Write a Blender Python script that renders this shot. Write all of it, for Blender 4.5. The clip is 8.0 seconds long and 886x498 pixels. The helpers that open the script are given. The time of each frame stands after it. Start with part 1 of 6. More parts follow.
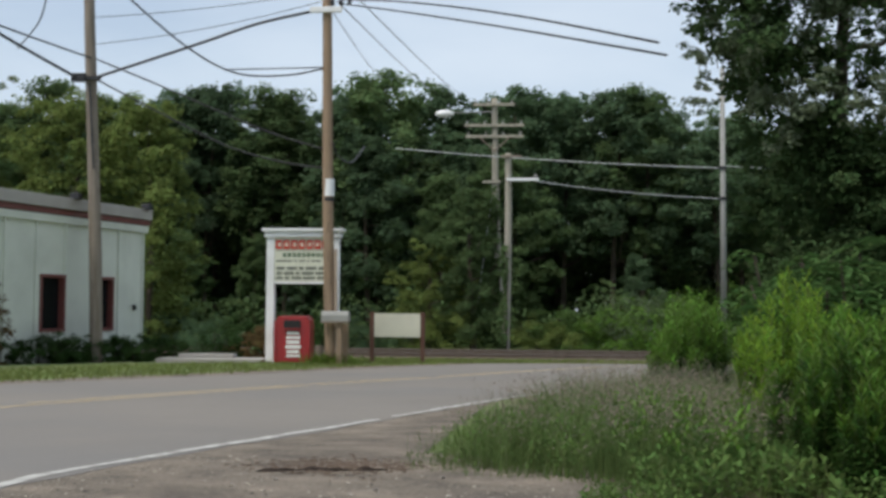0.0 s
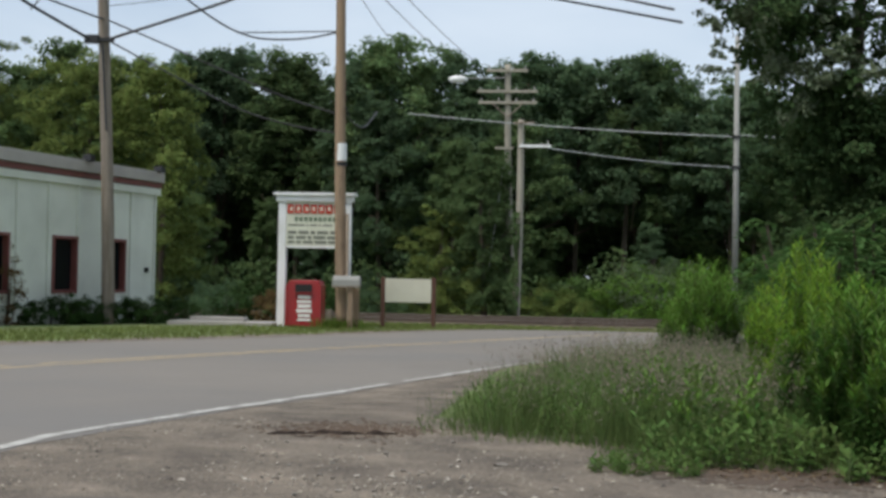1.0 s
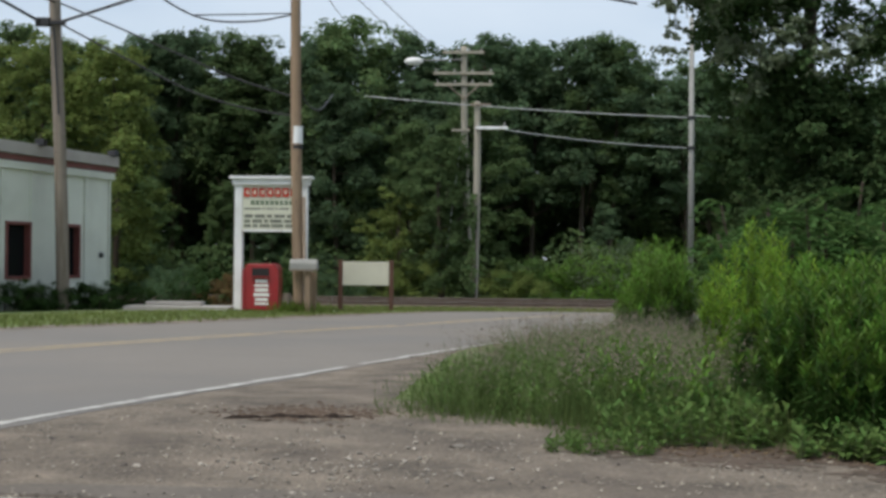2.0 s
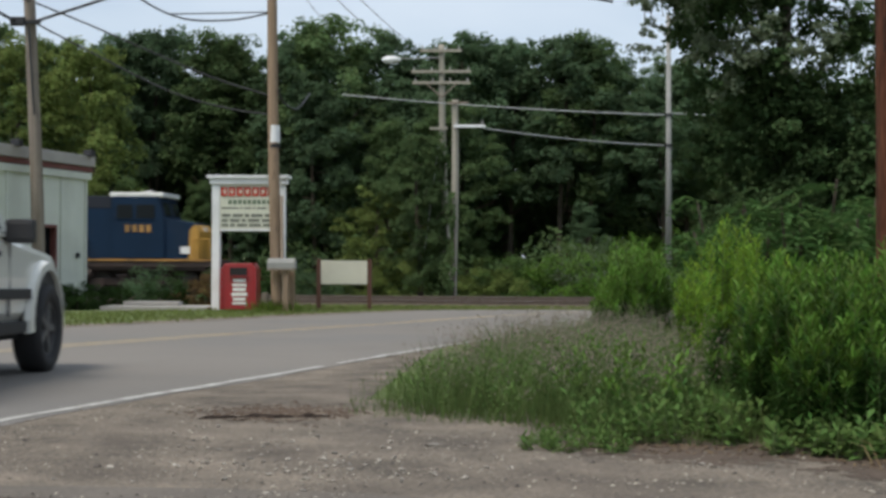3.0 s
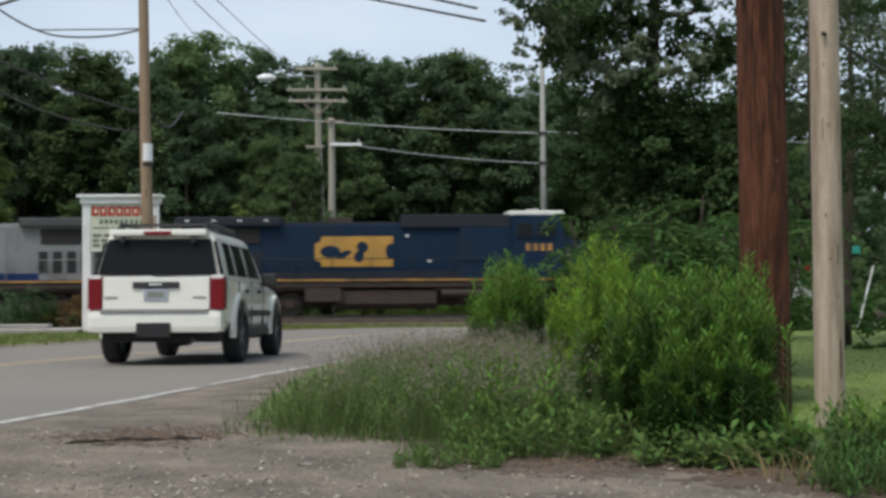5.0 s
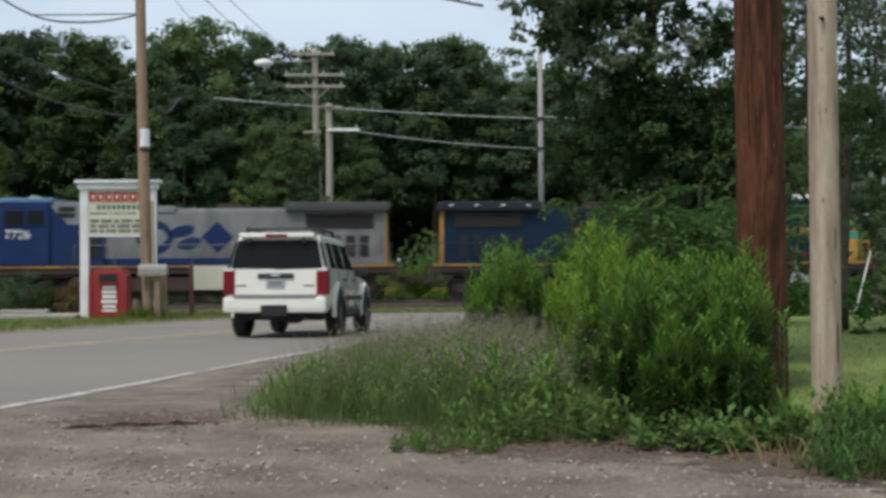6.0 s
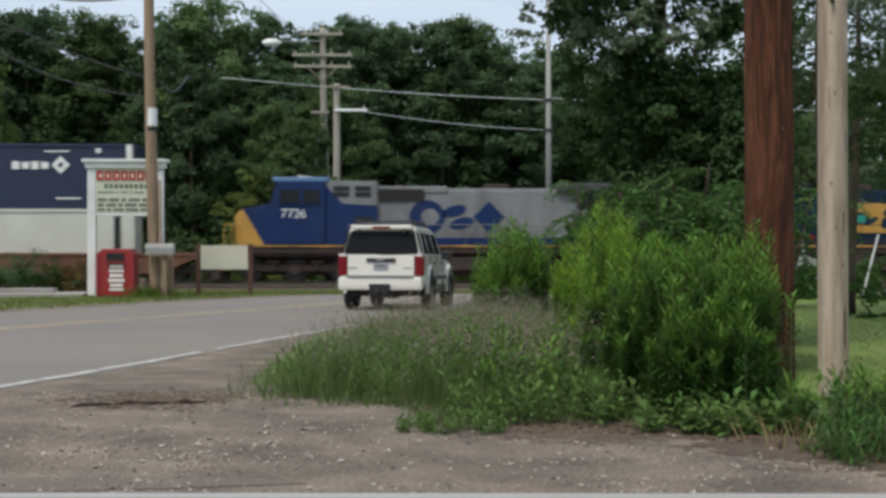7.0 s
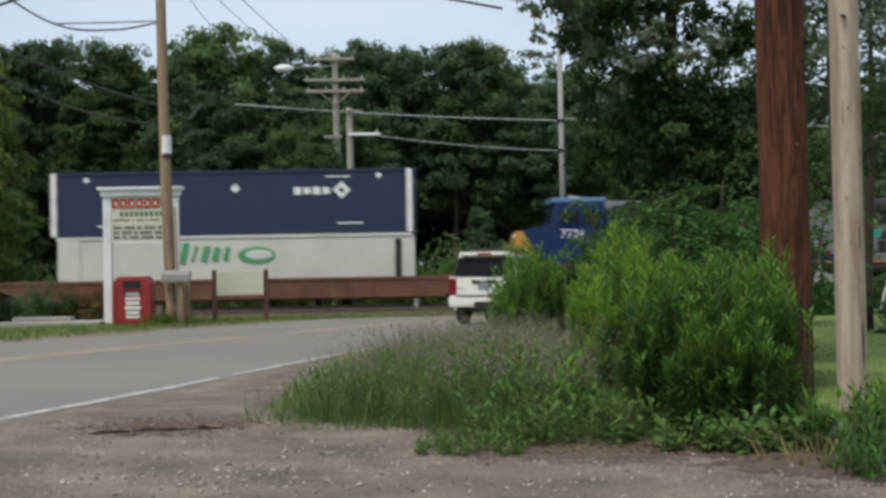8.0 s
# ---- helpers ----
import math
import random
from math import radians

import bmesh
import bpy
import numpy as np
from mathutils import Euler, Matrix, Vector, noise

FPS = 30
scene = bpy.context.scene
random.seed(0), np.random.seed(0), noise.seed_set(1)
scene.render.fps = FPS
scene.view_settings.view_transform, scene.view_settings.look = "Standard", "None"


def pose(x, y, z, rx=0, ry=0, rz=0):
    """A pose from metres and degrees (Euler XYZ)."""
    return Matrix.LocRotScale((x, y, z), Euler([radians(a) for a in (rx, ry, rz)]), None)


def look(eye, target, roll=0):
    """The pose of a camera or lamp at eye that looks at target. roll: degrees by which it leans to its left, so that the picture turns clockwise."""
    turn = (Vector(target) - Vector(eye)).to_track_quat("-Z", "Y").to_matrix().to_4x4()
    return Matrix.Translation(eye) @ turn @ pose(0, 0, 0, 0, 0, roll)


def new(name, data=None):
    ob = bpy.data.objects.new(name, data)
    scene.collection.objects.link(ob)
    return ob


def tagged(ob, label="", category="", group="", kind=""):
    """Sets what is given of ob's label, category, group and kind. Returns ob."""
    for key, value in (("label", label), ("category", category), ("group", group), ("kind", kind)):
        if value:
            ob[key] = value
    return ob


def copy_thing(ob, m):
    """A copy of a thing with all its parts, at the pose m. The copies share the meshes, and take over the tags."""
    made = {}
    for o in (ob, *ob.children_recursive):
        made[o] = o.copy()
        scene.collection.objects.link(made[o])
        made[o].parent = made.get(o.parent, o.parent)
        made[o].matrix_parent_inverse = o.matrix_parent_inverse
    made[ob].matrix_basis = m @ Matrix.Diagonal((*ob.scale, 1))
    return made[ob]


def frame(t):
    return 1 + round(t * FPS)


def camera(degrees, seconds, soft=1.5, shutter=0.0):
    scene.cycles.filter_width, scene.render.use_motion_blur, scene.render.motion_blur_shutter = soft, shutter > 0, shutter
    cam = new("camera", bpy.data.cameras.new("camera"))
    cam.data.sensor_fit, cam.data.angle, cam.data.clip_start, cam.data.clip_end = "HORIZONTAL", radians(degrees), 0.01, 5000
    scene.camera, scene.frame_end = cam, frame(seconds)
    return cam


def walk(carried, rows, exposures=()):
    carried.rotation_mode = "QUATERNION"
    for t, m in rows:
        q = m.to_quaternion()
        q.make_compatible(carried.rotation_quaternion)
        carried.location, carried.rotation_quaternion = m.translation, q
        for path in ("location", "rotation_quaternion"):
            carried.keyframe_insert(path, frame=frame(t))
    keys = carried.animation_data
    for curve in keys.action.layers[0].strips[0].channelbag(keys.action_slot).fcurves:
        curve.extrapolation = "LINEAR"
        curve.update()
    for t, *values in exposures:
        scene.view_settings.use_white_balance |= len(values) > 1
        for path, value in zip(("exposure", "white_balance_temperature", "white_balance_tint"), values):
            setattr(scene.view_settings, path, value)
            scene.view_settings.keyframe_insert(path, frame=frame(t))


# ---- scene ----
cam = camera(38, 8.0, soft=3.2, shutter=0.4)
walk(cam, [
    (0, pose(-0.047, 0.0, 1.851) @ pose(0, 0, 0, 0, 0, 5.656) @ pose(0, 0, 0, 92.714) @ pose(0, 0, 0, 0, 0, 0.443)),
    (0.5, pose(-0.055, 0.0, 1.849) @ pose(0, 0, 0, 0, 0, 7.035) @ pose(0, 0, 0, 91.924) @ pose(0, 0, 0, 0, 0, 1.141)),
    (1, pose(-0.054, 0.0, 1.849) @ pose(0, 0, 0, 0, 0, 6.138) @ pose(0, 0, 0, 91.191) @ pose(0, 0, 0, 0, 0, 1.108)),
    (1.5, pose(-0.049, 0.0, 1.848) @ pose(0, 0, 0, 0, 0, 6.399) @ pose(0, 0, 0, 90.273) @ pose(0, 0, 0, 0, 0, 0.674)),
    (2, pose(-0.040, 0.0, 1.849) @ pose(0, 0, 0, 0, 0, 4.249) @ pose(0, 0, 0, 90.431) @ pose(0, 0, 0, 0, 0, 0.589)),
    (3.5, pose(-0.007, 0.0, 1.852) @ pose(0, 0, 0, 0, 0, 2.721) @ pose(0, 0, 0, 90.339) @ pose(0, 0, 0, 0, 0, 0.191)),
    (4, pose(-0.003, 0.0, 1.847) @ pose(0, 0, 0, 0, 0, 1.422) @ pose(0, 0, 0, 90.707) @ pose(0, 0, 0, 0, 0, 0.020)),
    (4.5, pose(0.000, 0.0, 1.850) @ pose(0, 0, 0, 0, 0, -0.000) @ pose(0, 0, 0, 90.755) @ pose(0, 0, 0, 0, 0, -0.000)),
    (4.7, pose(0.012, 0.0, 1.849) @ pose(0, 0, 0, 0, 0, -1.732) @ pose(0, 0, 0, 91.164) @ pose(0, 0, 0, 0, 0, -0.295)),
    (5.8, pose(0.017, 0.0, 1.848) @ pose(0, 0, 0, 0, 0, -2.346) @ pose(0, 0, 0, 91.175) @ pose(0, 0, 0, 0, 0, -0.310)),
    (6, pose(0.018, 0.0, 1.847) @ pose(0, 0, 0, 0, 0, -2.205) @ pose(0, 0, 0, 90.521) @ pose(0, 0, 0, 0, 0, -0.339)),
    (6.5, pose(0.017, 0.0, 1.845) @ pose(0, 0, 0, 0, 0, -1.695) @ pose(0, 0, 0, 89.829) @ pose(0, 0, 0, 0, 0, -0.106)),
    (7, pose(0.014, 0.0, 1.846) @ pose(0, 0, 0, 0, 0, -1.903) @ pose(0, 0, 0, 89.683) @ pose(0, 0, 0, 0, 0, 0.036)),
    (7.5, pose(0.022, 0.0, 1.841) @ pose(0, 0, 0, 0, 0, -1.739) @ pose(0, 0, 0, 89.389) @ pose(0, 0, 0, 0, 0, -0.512)),
    (8, pose(0.013, 0.0, 1.843) @ pose(0, 0, 0, 0, 0, -1.244) @ pose(0, 0, 0, 90.680) @ pose(0, 0, 0, 0, 0, -0.948)),
])

# ---- daylight ----
SUN_ELEVATION, SUN_TURN = radians(60), radians(222)
world = bpy.data.worlds.new("sky")
scene.world = world
world.use_nodes = True
wn, wl = world.node_tree.nodes, world.node_tree.links
wn.clear()
sky = wn.new("ShaderNodeTexSky")
sky.sky_type, sky.sun_disc = "NISHITA", False
sky.sun_elevation, sky.sun_rotation = SUN_ELEVATION, SUN_TURN
sky.dust_density, sky.air_density = 2.0, 1.0
bg_sky, bg_cloud = wn.new("ShaderNodeBackground"), wn.new("ShaderNodeBackground")
bg_sky.inputs[1].default_value = 0.13
bg_cloud.inputs[0].default_value, bg_cloud.inputs[1].default_value = (0.76, 0.865, 0.985, 1), 0.86
cloud = wn.new("ShaderNodeTexNoise")
cloud.inputs["Scale"].default_value, cloud.inputs["Detail"].default_value = 2.2, 5
where = wn.new("ShaderNodeTexCoord")
stretch = wn.new("ShaderNodeMapping")
stretch.inputs["Scale"].default_value = (1, 1, 3.5)
cover = wn.new("ShaderNodeMapRange")
cover.inputs[1].default_value, cover.inputs[2].default_value = 0.3, 0.7
cover.inputs[3].default_value, cover.inputs[4].default_value = 0.35, 0.95
mixer, out = wn.new("ShaderNodeMixShader"), wn.new("ShaderNodeOutputWorld")
wl.new(where.outputs["Generated"], stretch.inputs[0])
wl.new(stretch.outputs[0], cloud.inputs["Vector"])
wl.new(cloud.outputs[0], cover.inputs[0])
wl.new(cover.outputs[0], mixer.inputs[0])
wl.new(sky.outputs[0], bg_sky.inputs[0])
wl.new(bg_sky.outputs[0], mixer.inputs[1])
wl.new(bg_cloud.outputs[0], mixer.inputs[2])
wl.new(mixer.outputs[0], out.inputs[0])

sun = new("sun", bpy.data.lights.new("sun", "SUN"))
sun.data.energy, sun.data.angle, sun.data.color = 2.6, radians(22), (1.0, 0.95, 0.86)
away = Vector((math.sin(SUN_TURN) * math.cos(SUN_ELEVATION), math.cos(SUN_TURN) * math.cos(SUN_ELEVATION), math.sin(SUN_ELEVATION)))
sun.matrix_world = look(away * 200, (0, 0, 0))
scene.view_settings.exposure = 0.15


# ---- materials ----
def material(name, colour, rough=0.7, metal=0.0, vary=0.15, scale=3.0, fine=40.0, bump=0.15, dirt=None, dirt_amount=0.0,
             island=False, per_object=0.0, translucent=0.0, coat=0.0, stretch=(1, 1, 1), bump_distance=0.01):
    m = bpy.data.materials.new(name)
    m.use_nodes = True
    n, l = m.node_tree.nodes, m.node_tree.links
    bsdf = n["Principled BSDF"]
    coord = n.new("ShaderNodeTexCoord")
    mapping = n.new("ShaderNodeMapping")
    mapping.inputs["Scale"].default_value = stretch
    l.new(coord.outputs["Object"], mapping.inputs[0])
    big, small = n.new("ShaderNodeTexNoise"), n.new("ShaderNodeTexNoise")
    for node, s, d in ((big, scale, 4), (small, fine, 5)):
        node.inputs["Scale"].default_value, node.inputs["Detail"].default_value = s, d
        l.new(mapping.outputs[0], node.inputs["Vector"])
    both = n.new("ShaderNodeMath")
    both.operation = "ADD"
    l.new(big.outputs[0], both.inputs[0])
    l.new(small.outputs[0], both.inputs[1])
    value = n.new("ShaderNodeMapRange")
    value.inputs[1].default_value, value.inputs[2].default_value = 0.6, 1.4
    value.inputs[3].default_value, value.inputs[4].default_value = 1 - vary, 1 + vary
    l.new(both.outputs[0], value.inputs[0])
    hsv = n.new("ShaderNodeHueSaturation")
    hsv.inputs["Color"].default_value = (*colour, 1)
    last = value.outputs[0]
    if island or per_object:
        info = n.new("ShaderNodeNewGeometry") if island else n.new("ShaderNodeObjectInfo")
        source = info.outputs["Random Per Island"] if island else info.outputs["Random"]
        spread = n.new("ShaderNodeMapRange")
        amount = island if island else per_object
        spread.inputs[3].default_value, spread.inputs[4].default_value = 1 - amount, 1 + amount
        l.new(source, spread.inputs[0])
        times = n.new("ShaderNodeMath")
        times.operation = "MULTIPLY"
        l.new(last, times.inputs[0])
        l.new(spread.outputs[0], times.inputs[1])
        last = times.outputs[0]
        if island:
            hue = n.new("ShaderNodeMapRange")
            hue.inputs[3].default_value, hue.inputs[4].default_value = 0.485, 0.52
            l.new(source, hue.inputs[0])
            l.new(hue.outputs[0], hsv.inputs["Hue"])
        if island and per_object:
            plant, range_of, product = n.new("ShaderNodeObjectInfo"), n.new("ShaderNodeMapRange"), n.new("ShaderNodeMath")
            range_of.inputs[3].default_value, range_of.inputs[4].default_value = 1 - per_object, 1 + per_object
            product.operation = "MULTIPLY"
            l.new(plant.outputs["Random"], range_of.inputs[0])
            l.new(range_of.outputs[0], product.inputs[0])
            l.new(last, product.inputs[1])
            last = product.outputs[0]
    l.new(last, hsv.inputs["Value"])
    colour_out = hsv.outputs[0]
    if dirt:
        spots = n.new("ShaderNodeTexNoise")
        spots.inputs["Scale"].default_value, spots.inputs["Detail"].default_value = scale * 0.7, 8
        l.new(mapping.outputs[0], spots.inputs["Vector"])
        mask = n.new("ShaderNodeMapRange")
        mask.inputs[1].default_value, mask.inputs[2].default_value = 0.45, 0.72
        mask.inputs[4].default_value = dirt_amount
        l.new(spots.outputs[0], mask.inputs[0])
        mix = n.new("ShaderNodeMix")
        mix.data_type = "RGBA"
        mix.inputs[7].default_value = (*dirt, 1)
        l.new(mask.outputs[0], mix.inputs[0])
        l.new(colour_out, mix.inputs[6])
        colour_out = mix.outputs[2]
    l.new(colour_out, bsdf.inputs["Base Color"])
    bsdf.inputs["Roughness"].default_value = rough
    bsdf.inputs["Metallic"].default_value = metal
    bsdf.inputs["Coat Weight"].default_value = coat
    if bump:
        b = n.new("ShaderNodeBump")
        b.inputs["Strength"].default_value, b.inputs["Distance"].default_value = bump, bump_distance
        l.new(both.outputs[0], b.inputs["Height"])
        l.new(b.outputs[0], bsdf.inputs["Normal"])
    if translucent:
        bsdf.inputs["Specular IOR Level"].default_value = 0.06
        tr = n.new("ShaderNodeBsdfTranslucent")
        l.new(colour_out, tr.inputs[0])
        blend = n.new("ShaderNodeMixShader")
        blend.inputs[0].default_value = translucent
        l.new(bsdf.outputs[0], blend.inputs[1])
        l.new(tr.outputs[0], blend.inputs[2])
        l.new(blend.outputs[0], n["Material Output"].inputs[0])
    return m


def foliage(name, colour, translucent=0.3, rough=0.8, spread=0.22, per_plant=0.0):
    return material(name, colour, rough=rough, vary=0.35, scale=0.35, fine=2.5, bump=0, island=spread, translucent=translucent, per_object=per_plant)


M_GROUND = material("meadow_ground", (0.12, 0.17, 0.045), 0.9, vary=0.45, scale=0.6, fine=14, bump=0.6, dirt=(0.16, 0.13, 0.085), dirt_amount=0.5, bump_distance=0.04)
M_LAWN = foliage("lawn_grass", (0.124, 0.178, 0.034), 0.3, 0.6)
M_GRAVEL = material("gravel_dust", (0.182, 0.150, 0.116), 0.95, vary=0.75, scale=2.6, fine=42, bump=1.0, dirt=(0.085, 0.068, 0.054), dirt_amount=0.8, bump_distance=0.03)
M_DIRT = material("bare_dirt", (0.088, 0.062, 0.044), 0.95, vary=0.35, scale=2.5, fine=30, bump=0.7, dirt=(0.07, 0.05, 0.035), dirt_amount=0.6)
M_ASPHALT = material("worn_asphalt", (0.176, 0.157, 0.136), 0.85, vary=0.12, scale=0.5, fine=60, bump=0.3, dirt=(0.14, 0.135, 0.13), dirt_amount=0.6, bump_distance=0.006)
M_PATCH_PALE = material("faded_asphalt", (0.120, 0.102, 0.084), 0.95, vary=0.4, scale=2, fine=40, bump=0.6, bump_distance=0.01, dirt=(0.16, 0.134, 0.106), dirt_amount=0.6)
M_WHITE_LINE = material("white_road_paint", (0.46, 0.45, 0.415), 0.7, vary=0.25, scale=9, fine=40, bump=0.2, dirt=(0.17, 0.155, 0.135), dirt_amount=1.0)
M_YELLOW_LINE = material("yellow_road_paint", (0.40, 0.31, 0.17), 0.7, vary=0.1, scale=3, fine=30, bump=0.2, dirt=(0.22, 0.2, 0.17), dirt_amount=0.7)
M_STONE = material("pale_stone", (0.34, 0.31, 0.265), 0.9, vary=0.3, scale=8, fine=60, bump=0.4, per_object=0.5, island=False)
M_PEBBLES = material("loose_pebbles", (0.215, 0.19, 0.158), 0.9, vary=0.2, scale=8, fine=60, bump=0.3, island=0.8)
M_LITTER = material("dead_leaves", (0.13, 0.085, 0.05), 0.95, vary=0.3, scale=8, fine=60, bump=0, island=0.7)
M_BALLAST = material("track_ballast", (0.15, 0.135, 0.125), 0.95, vary=0.4, scale=2, fine=18, bump=1.0, dirt=(0.08, 0.06, 0.05), dirt_amount=0.6, bump_distance=0.05)
M_RAIL = material("rusty_rail", (0.15, 0.115, 0.09), 0.65, 0.4, vary=0.3, scale=3, fine=40, bump=0.3)
M_RAIL_TOP = material("worn_rail_head", (0.36, 0.33, 0.31), 0.35, 0.9, vary=0.1)
M_SLEEPER = material("sleeper_wood", (0.07, 0.055, 0.045), 0.9, vary=0.3, scale=3, fine=30, stretch=(4, 1, 1), bump=0.4, per_object=0.3)
M_POLE_GREY = material("weathered_grey_wood", (0.235, 0.20, 0.165), 0.85, vary=0.3, scale=2, fine=18, stretch=(6, 6, 0.5), bump=0.6, dirt=(0.12, 0.095, 0.075), dirt_amount=0.6)
# patchy tan tone: brown stains plus shadow mottling put into the wood's colour
M_POLE_TAN = material("bleached_tan_wood", (0.40, 0.325, 0.26), 0.85, vary=0.34, scale=2, fine=20, stretch=(7, 7, 0.7), bump=0.7, dirt=(0.19, 0.13, 0.09), dirt_amount=0.75)
M_POLE_MAIN = material("worn_orange_brown_wood", (0.285, 0.205, 0.14), 0.85, vary=0.25, scale=2, fine=20, stretch=(7, 7, 0.5), bump=0.5, dirt=(0.17, 0.13, 0.1), dirt_amount=0.7)
M_POLE_BROWN = material("creosoted_brown_wood", (0.112, 0.045, 0.026), 0.85, vary=0.75, scale=2.6, fine=12, stretch=(10, 10, 0.8), bump=1.0, dirt=(0.026, 0.013, 0.009), dirt_amount=1.0, bump_distance=0.02)
M_POLE_PALE = material("pale_grey_wood", (0.32, 0.30, 0.25), 0.85, vary=0.2, scale=2, fine=18, stretch=(6, 6, 0.5), bump=0.5, dirt=(0.19, 0.17, 0.14), dirt_amount=0.5)
for wood in (M_POLE_GREY, M_POLE_TAN, M_POLE_MAIN, M_POLE_BROWN, M_POLE_PALE):
    wood.node_tree.nodes["Principled BSDF"].inputs["Specular IOR Level"].default_value = 0.12
M_CRACK = material("dark_split", (0.02, 0.012, 0.008), 0.95, vary=0.2)
M_STEEL = material("galvanised_steel", (0.27, 0.27, 0.255), 0.7, 0.15, vary=0.12, scale=3, fine=30, bump=0.05)
M_DARK_METAL = material("dark_metal", (0.035, 0.035, 0.038), 0.5, 0.5, vary=0.2)
M_WIRE = material("cable_black", (0.03, 0.03, 0.032), 0.6, vary=0.1)
M_WIRE_PALE = material("aluminium_cable", (0.36, 0.38, 0.38), 0.5, 0.4, vary=0.1)
M_PALE_PAINT = material("white_sign_paint", (0.74, 0.75, 0.76), 0.55, vary=0.06, scale=2, fine=30, bump=0.1, dirt=(0.45, 0.44, 0.4), dirt_amount=0.35)
M_SIGN_FACE = material("cream_sign_face", (0.60, 0.61, 0.50), 0.5, vary=0.06, scale=2, fine=20, bump=0.05, dirt=(0.45, 0.44, 0.34), dirt_amount=0.4)
M_BOARD = material("cream_board", (0.62, 0.60, 0.49), 0.6, vary=0.05, scale=2, fine=30, bump=0.08, dirt=(0.42, 0.4, 0.32), dirt_amount=0.3)
M_RED_PAINT = material("red_bin_paint", (0.29, 0.015, 0.02), 0.4, vary=0.12, scale=3, fine=30, bump=0.08, dirt=(0.22, 0.02, 0.02), dirt_amount=0.4, coat=0.3)
M_RED_LETTER = material("red_lettering", (0.50, 0.05, 0.03), 0.6, vary=0.1)
M_DARK_LETTER = material("dark_lettering", (0.17, 0.18, 0.15), 0.6, vary=0.1)
M_GREEN_DULL = material("dull_green_lettering", (0.12, 0.17, 0.11), 0.6, vary=0.2)
M_GREEN_LETTER = material("green_lettering", (0.07, 0.27, 0.12), 0.6, vary=0.15)
M_WHITE_LETTER = material("white_lettering", (0.72, 0.72, 0.70), 0.6, vary=0.1)
M_POST_BROWN = material("stained_post_wood", (0.10, 0.045, 0.03), 0.8, vary=0.3, scale=3, fine=30, stretch=(5, 5, 0.6), bump=0.4)
M_SIDING = material("pale_green_grey_siding", (0.62, 0.64, 0.565), 0.65, vary=0.07, scale=0.8, fine=25, bump=0.1, dirt=(0.34, 0.35, 0.30), dirt_amount=0.4, per_object=0.03)
M_COPING = material("grey_brown_coping", (0.36, 0.33, 0.30), 0.6, vary=0.15, scale=2, fine=25, bump=0.1)
M_RED_TRIM = material("dull_red_trim", (0.16, 0.048, 0.04), 0.6, vary=0.15, scale=2, fine=25, bump=0.1)
M_ROOF = material("roof_felt", (0.12, 0.12, 0.12), 0.9, vary=0.2)
M_CONCRETE = material("concrete", (0.34, 0.325, 0.30), 0.9, vary=0.15, scale=2, fine=40, bump=0.3, dirt=(0.25, 0.23, 0.2), dirt_amount=0.5)
M_BARK = material("bark", (0.075, 0.058, 0.042), 0.95, vary=0.4, scale=3, fine=15, stretch=(4, 4, 0.7), bump=1.0, bump_distance=0.03)
M_FOREST = [foliage("forest_leaves_mid", (0.120, 0.178, 0.074), 0.48, per_plant=0.25), foliage("forest_leaves_deep", (0.098, 0.152, 0.080), 0.48, per_plant=0.25), foliage("forest_leaves_bright", (0.158, 0.200, 0.060), 0.45, per_plant=0.15)]
M_SILVER = foliage("silvery_leaves", (0.135, 0.165, 0.105), 0.2)
M_DARK_LEAF = foliage("dark_leaves", (0.056, 0.092, 0.036))
M_SUMAC = foliage("feathery_leaves", (0.080, 0.145, 0.046), 0.35)
M_BRIGHT = foliage("yellow_green_leaves", (0.205, 0.325, 0.045), 0.45)
M_WEED = foliage("weed_leaves", (0.058, 0.120, 0.026), 0.35, 0.5, 0.5)
M_WEED_LIGHT = foliage("light_weed_leaves", (0.118, 0.212, 0.034), 0.4, 0.5, 0.45)
for leaf in (M_WEED, M_WEED_LIGHT):
    leaf.node_tree.nodes["Principled BSDF"].inputs["Specular IOR Level"].default_value = 0.16
    leaf.node_tree.nodes["Principled BSDF"].inputs["Roughness"].default_value = 0.5
M_WEED_LOW = foliage("low_weed_leaves", (0.112, 0.182, 0.052), 0.35)
M_STEM = material("green_stem", (0.10, 0.13, 0.04), 0.7, vary=0.3, bump=0)
M_VERGE = foliage("verge_grass", (0.160, 0.190, 0.062), 0.3, 0.7)
M_GRASS = foliage("tall_grass", (0.118, 0.170, 0.056), 0.42)
M_SEED = foliage("grass_seed_heads", (0.27, 0.225, 0.185), 0.3)
M_STRAW = foliage("dry_straw", (0.30, 0.23, 0.12), 0.3)
M_HEDGE = foliage("hedge_leaves", (0.040, 0.075, 0.022))
M_RUSSET = foliage("russet_leaves", (0.13, 0.085, 0.04))

M_JEEP = material("white_car_paint", (0.72, 0.71, 0.645), 0.28, vary=0.03, scale=2, fine=20, bump=0, coat=0.6, dirt=(0.60, 0.59, 0.54), dirt_amount=0.35)
M_TINT = material("tinted_glass", (0.010, 0.011, 0.012), 0.10, vary=0.05, bump=0)
M_TINT.node_tree.nodes["Principled BSDF"].inputs["Specular IOR Level"].default_value = 0.10
M_CLEAR = material("cab_glass", (0.015, 0.018, 0.02), 0.08, vary=0.05, bump=0)
M_CLEAR.node_tree.nodes["Principled BSDF"].inputs["Specular IOR Level"].default_value = 0.15
M_TYRE = material("tyre_rubber", (0.018, 0.018, 0.019), 0.8, vary=0.2, bump=0.2)
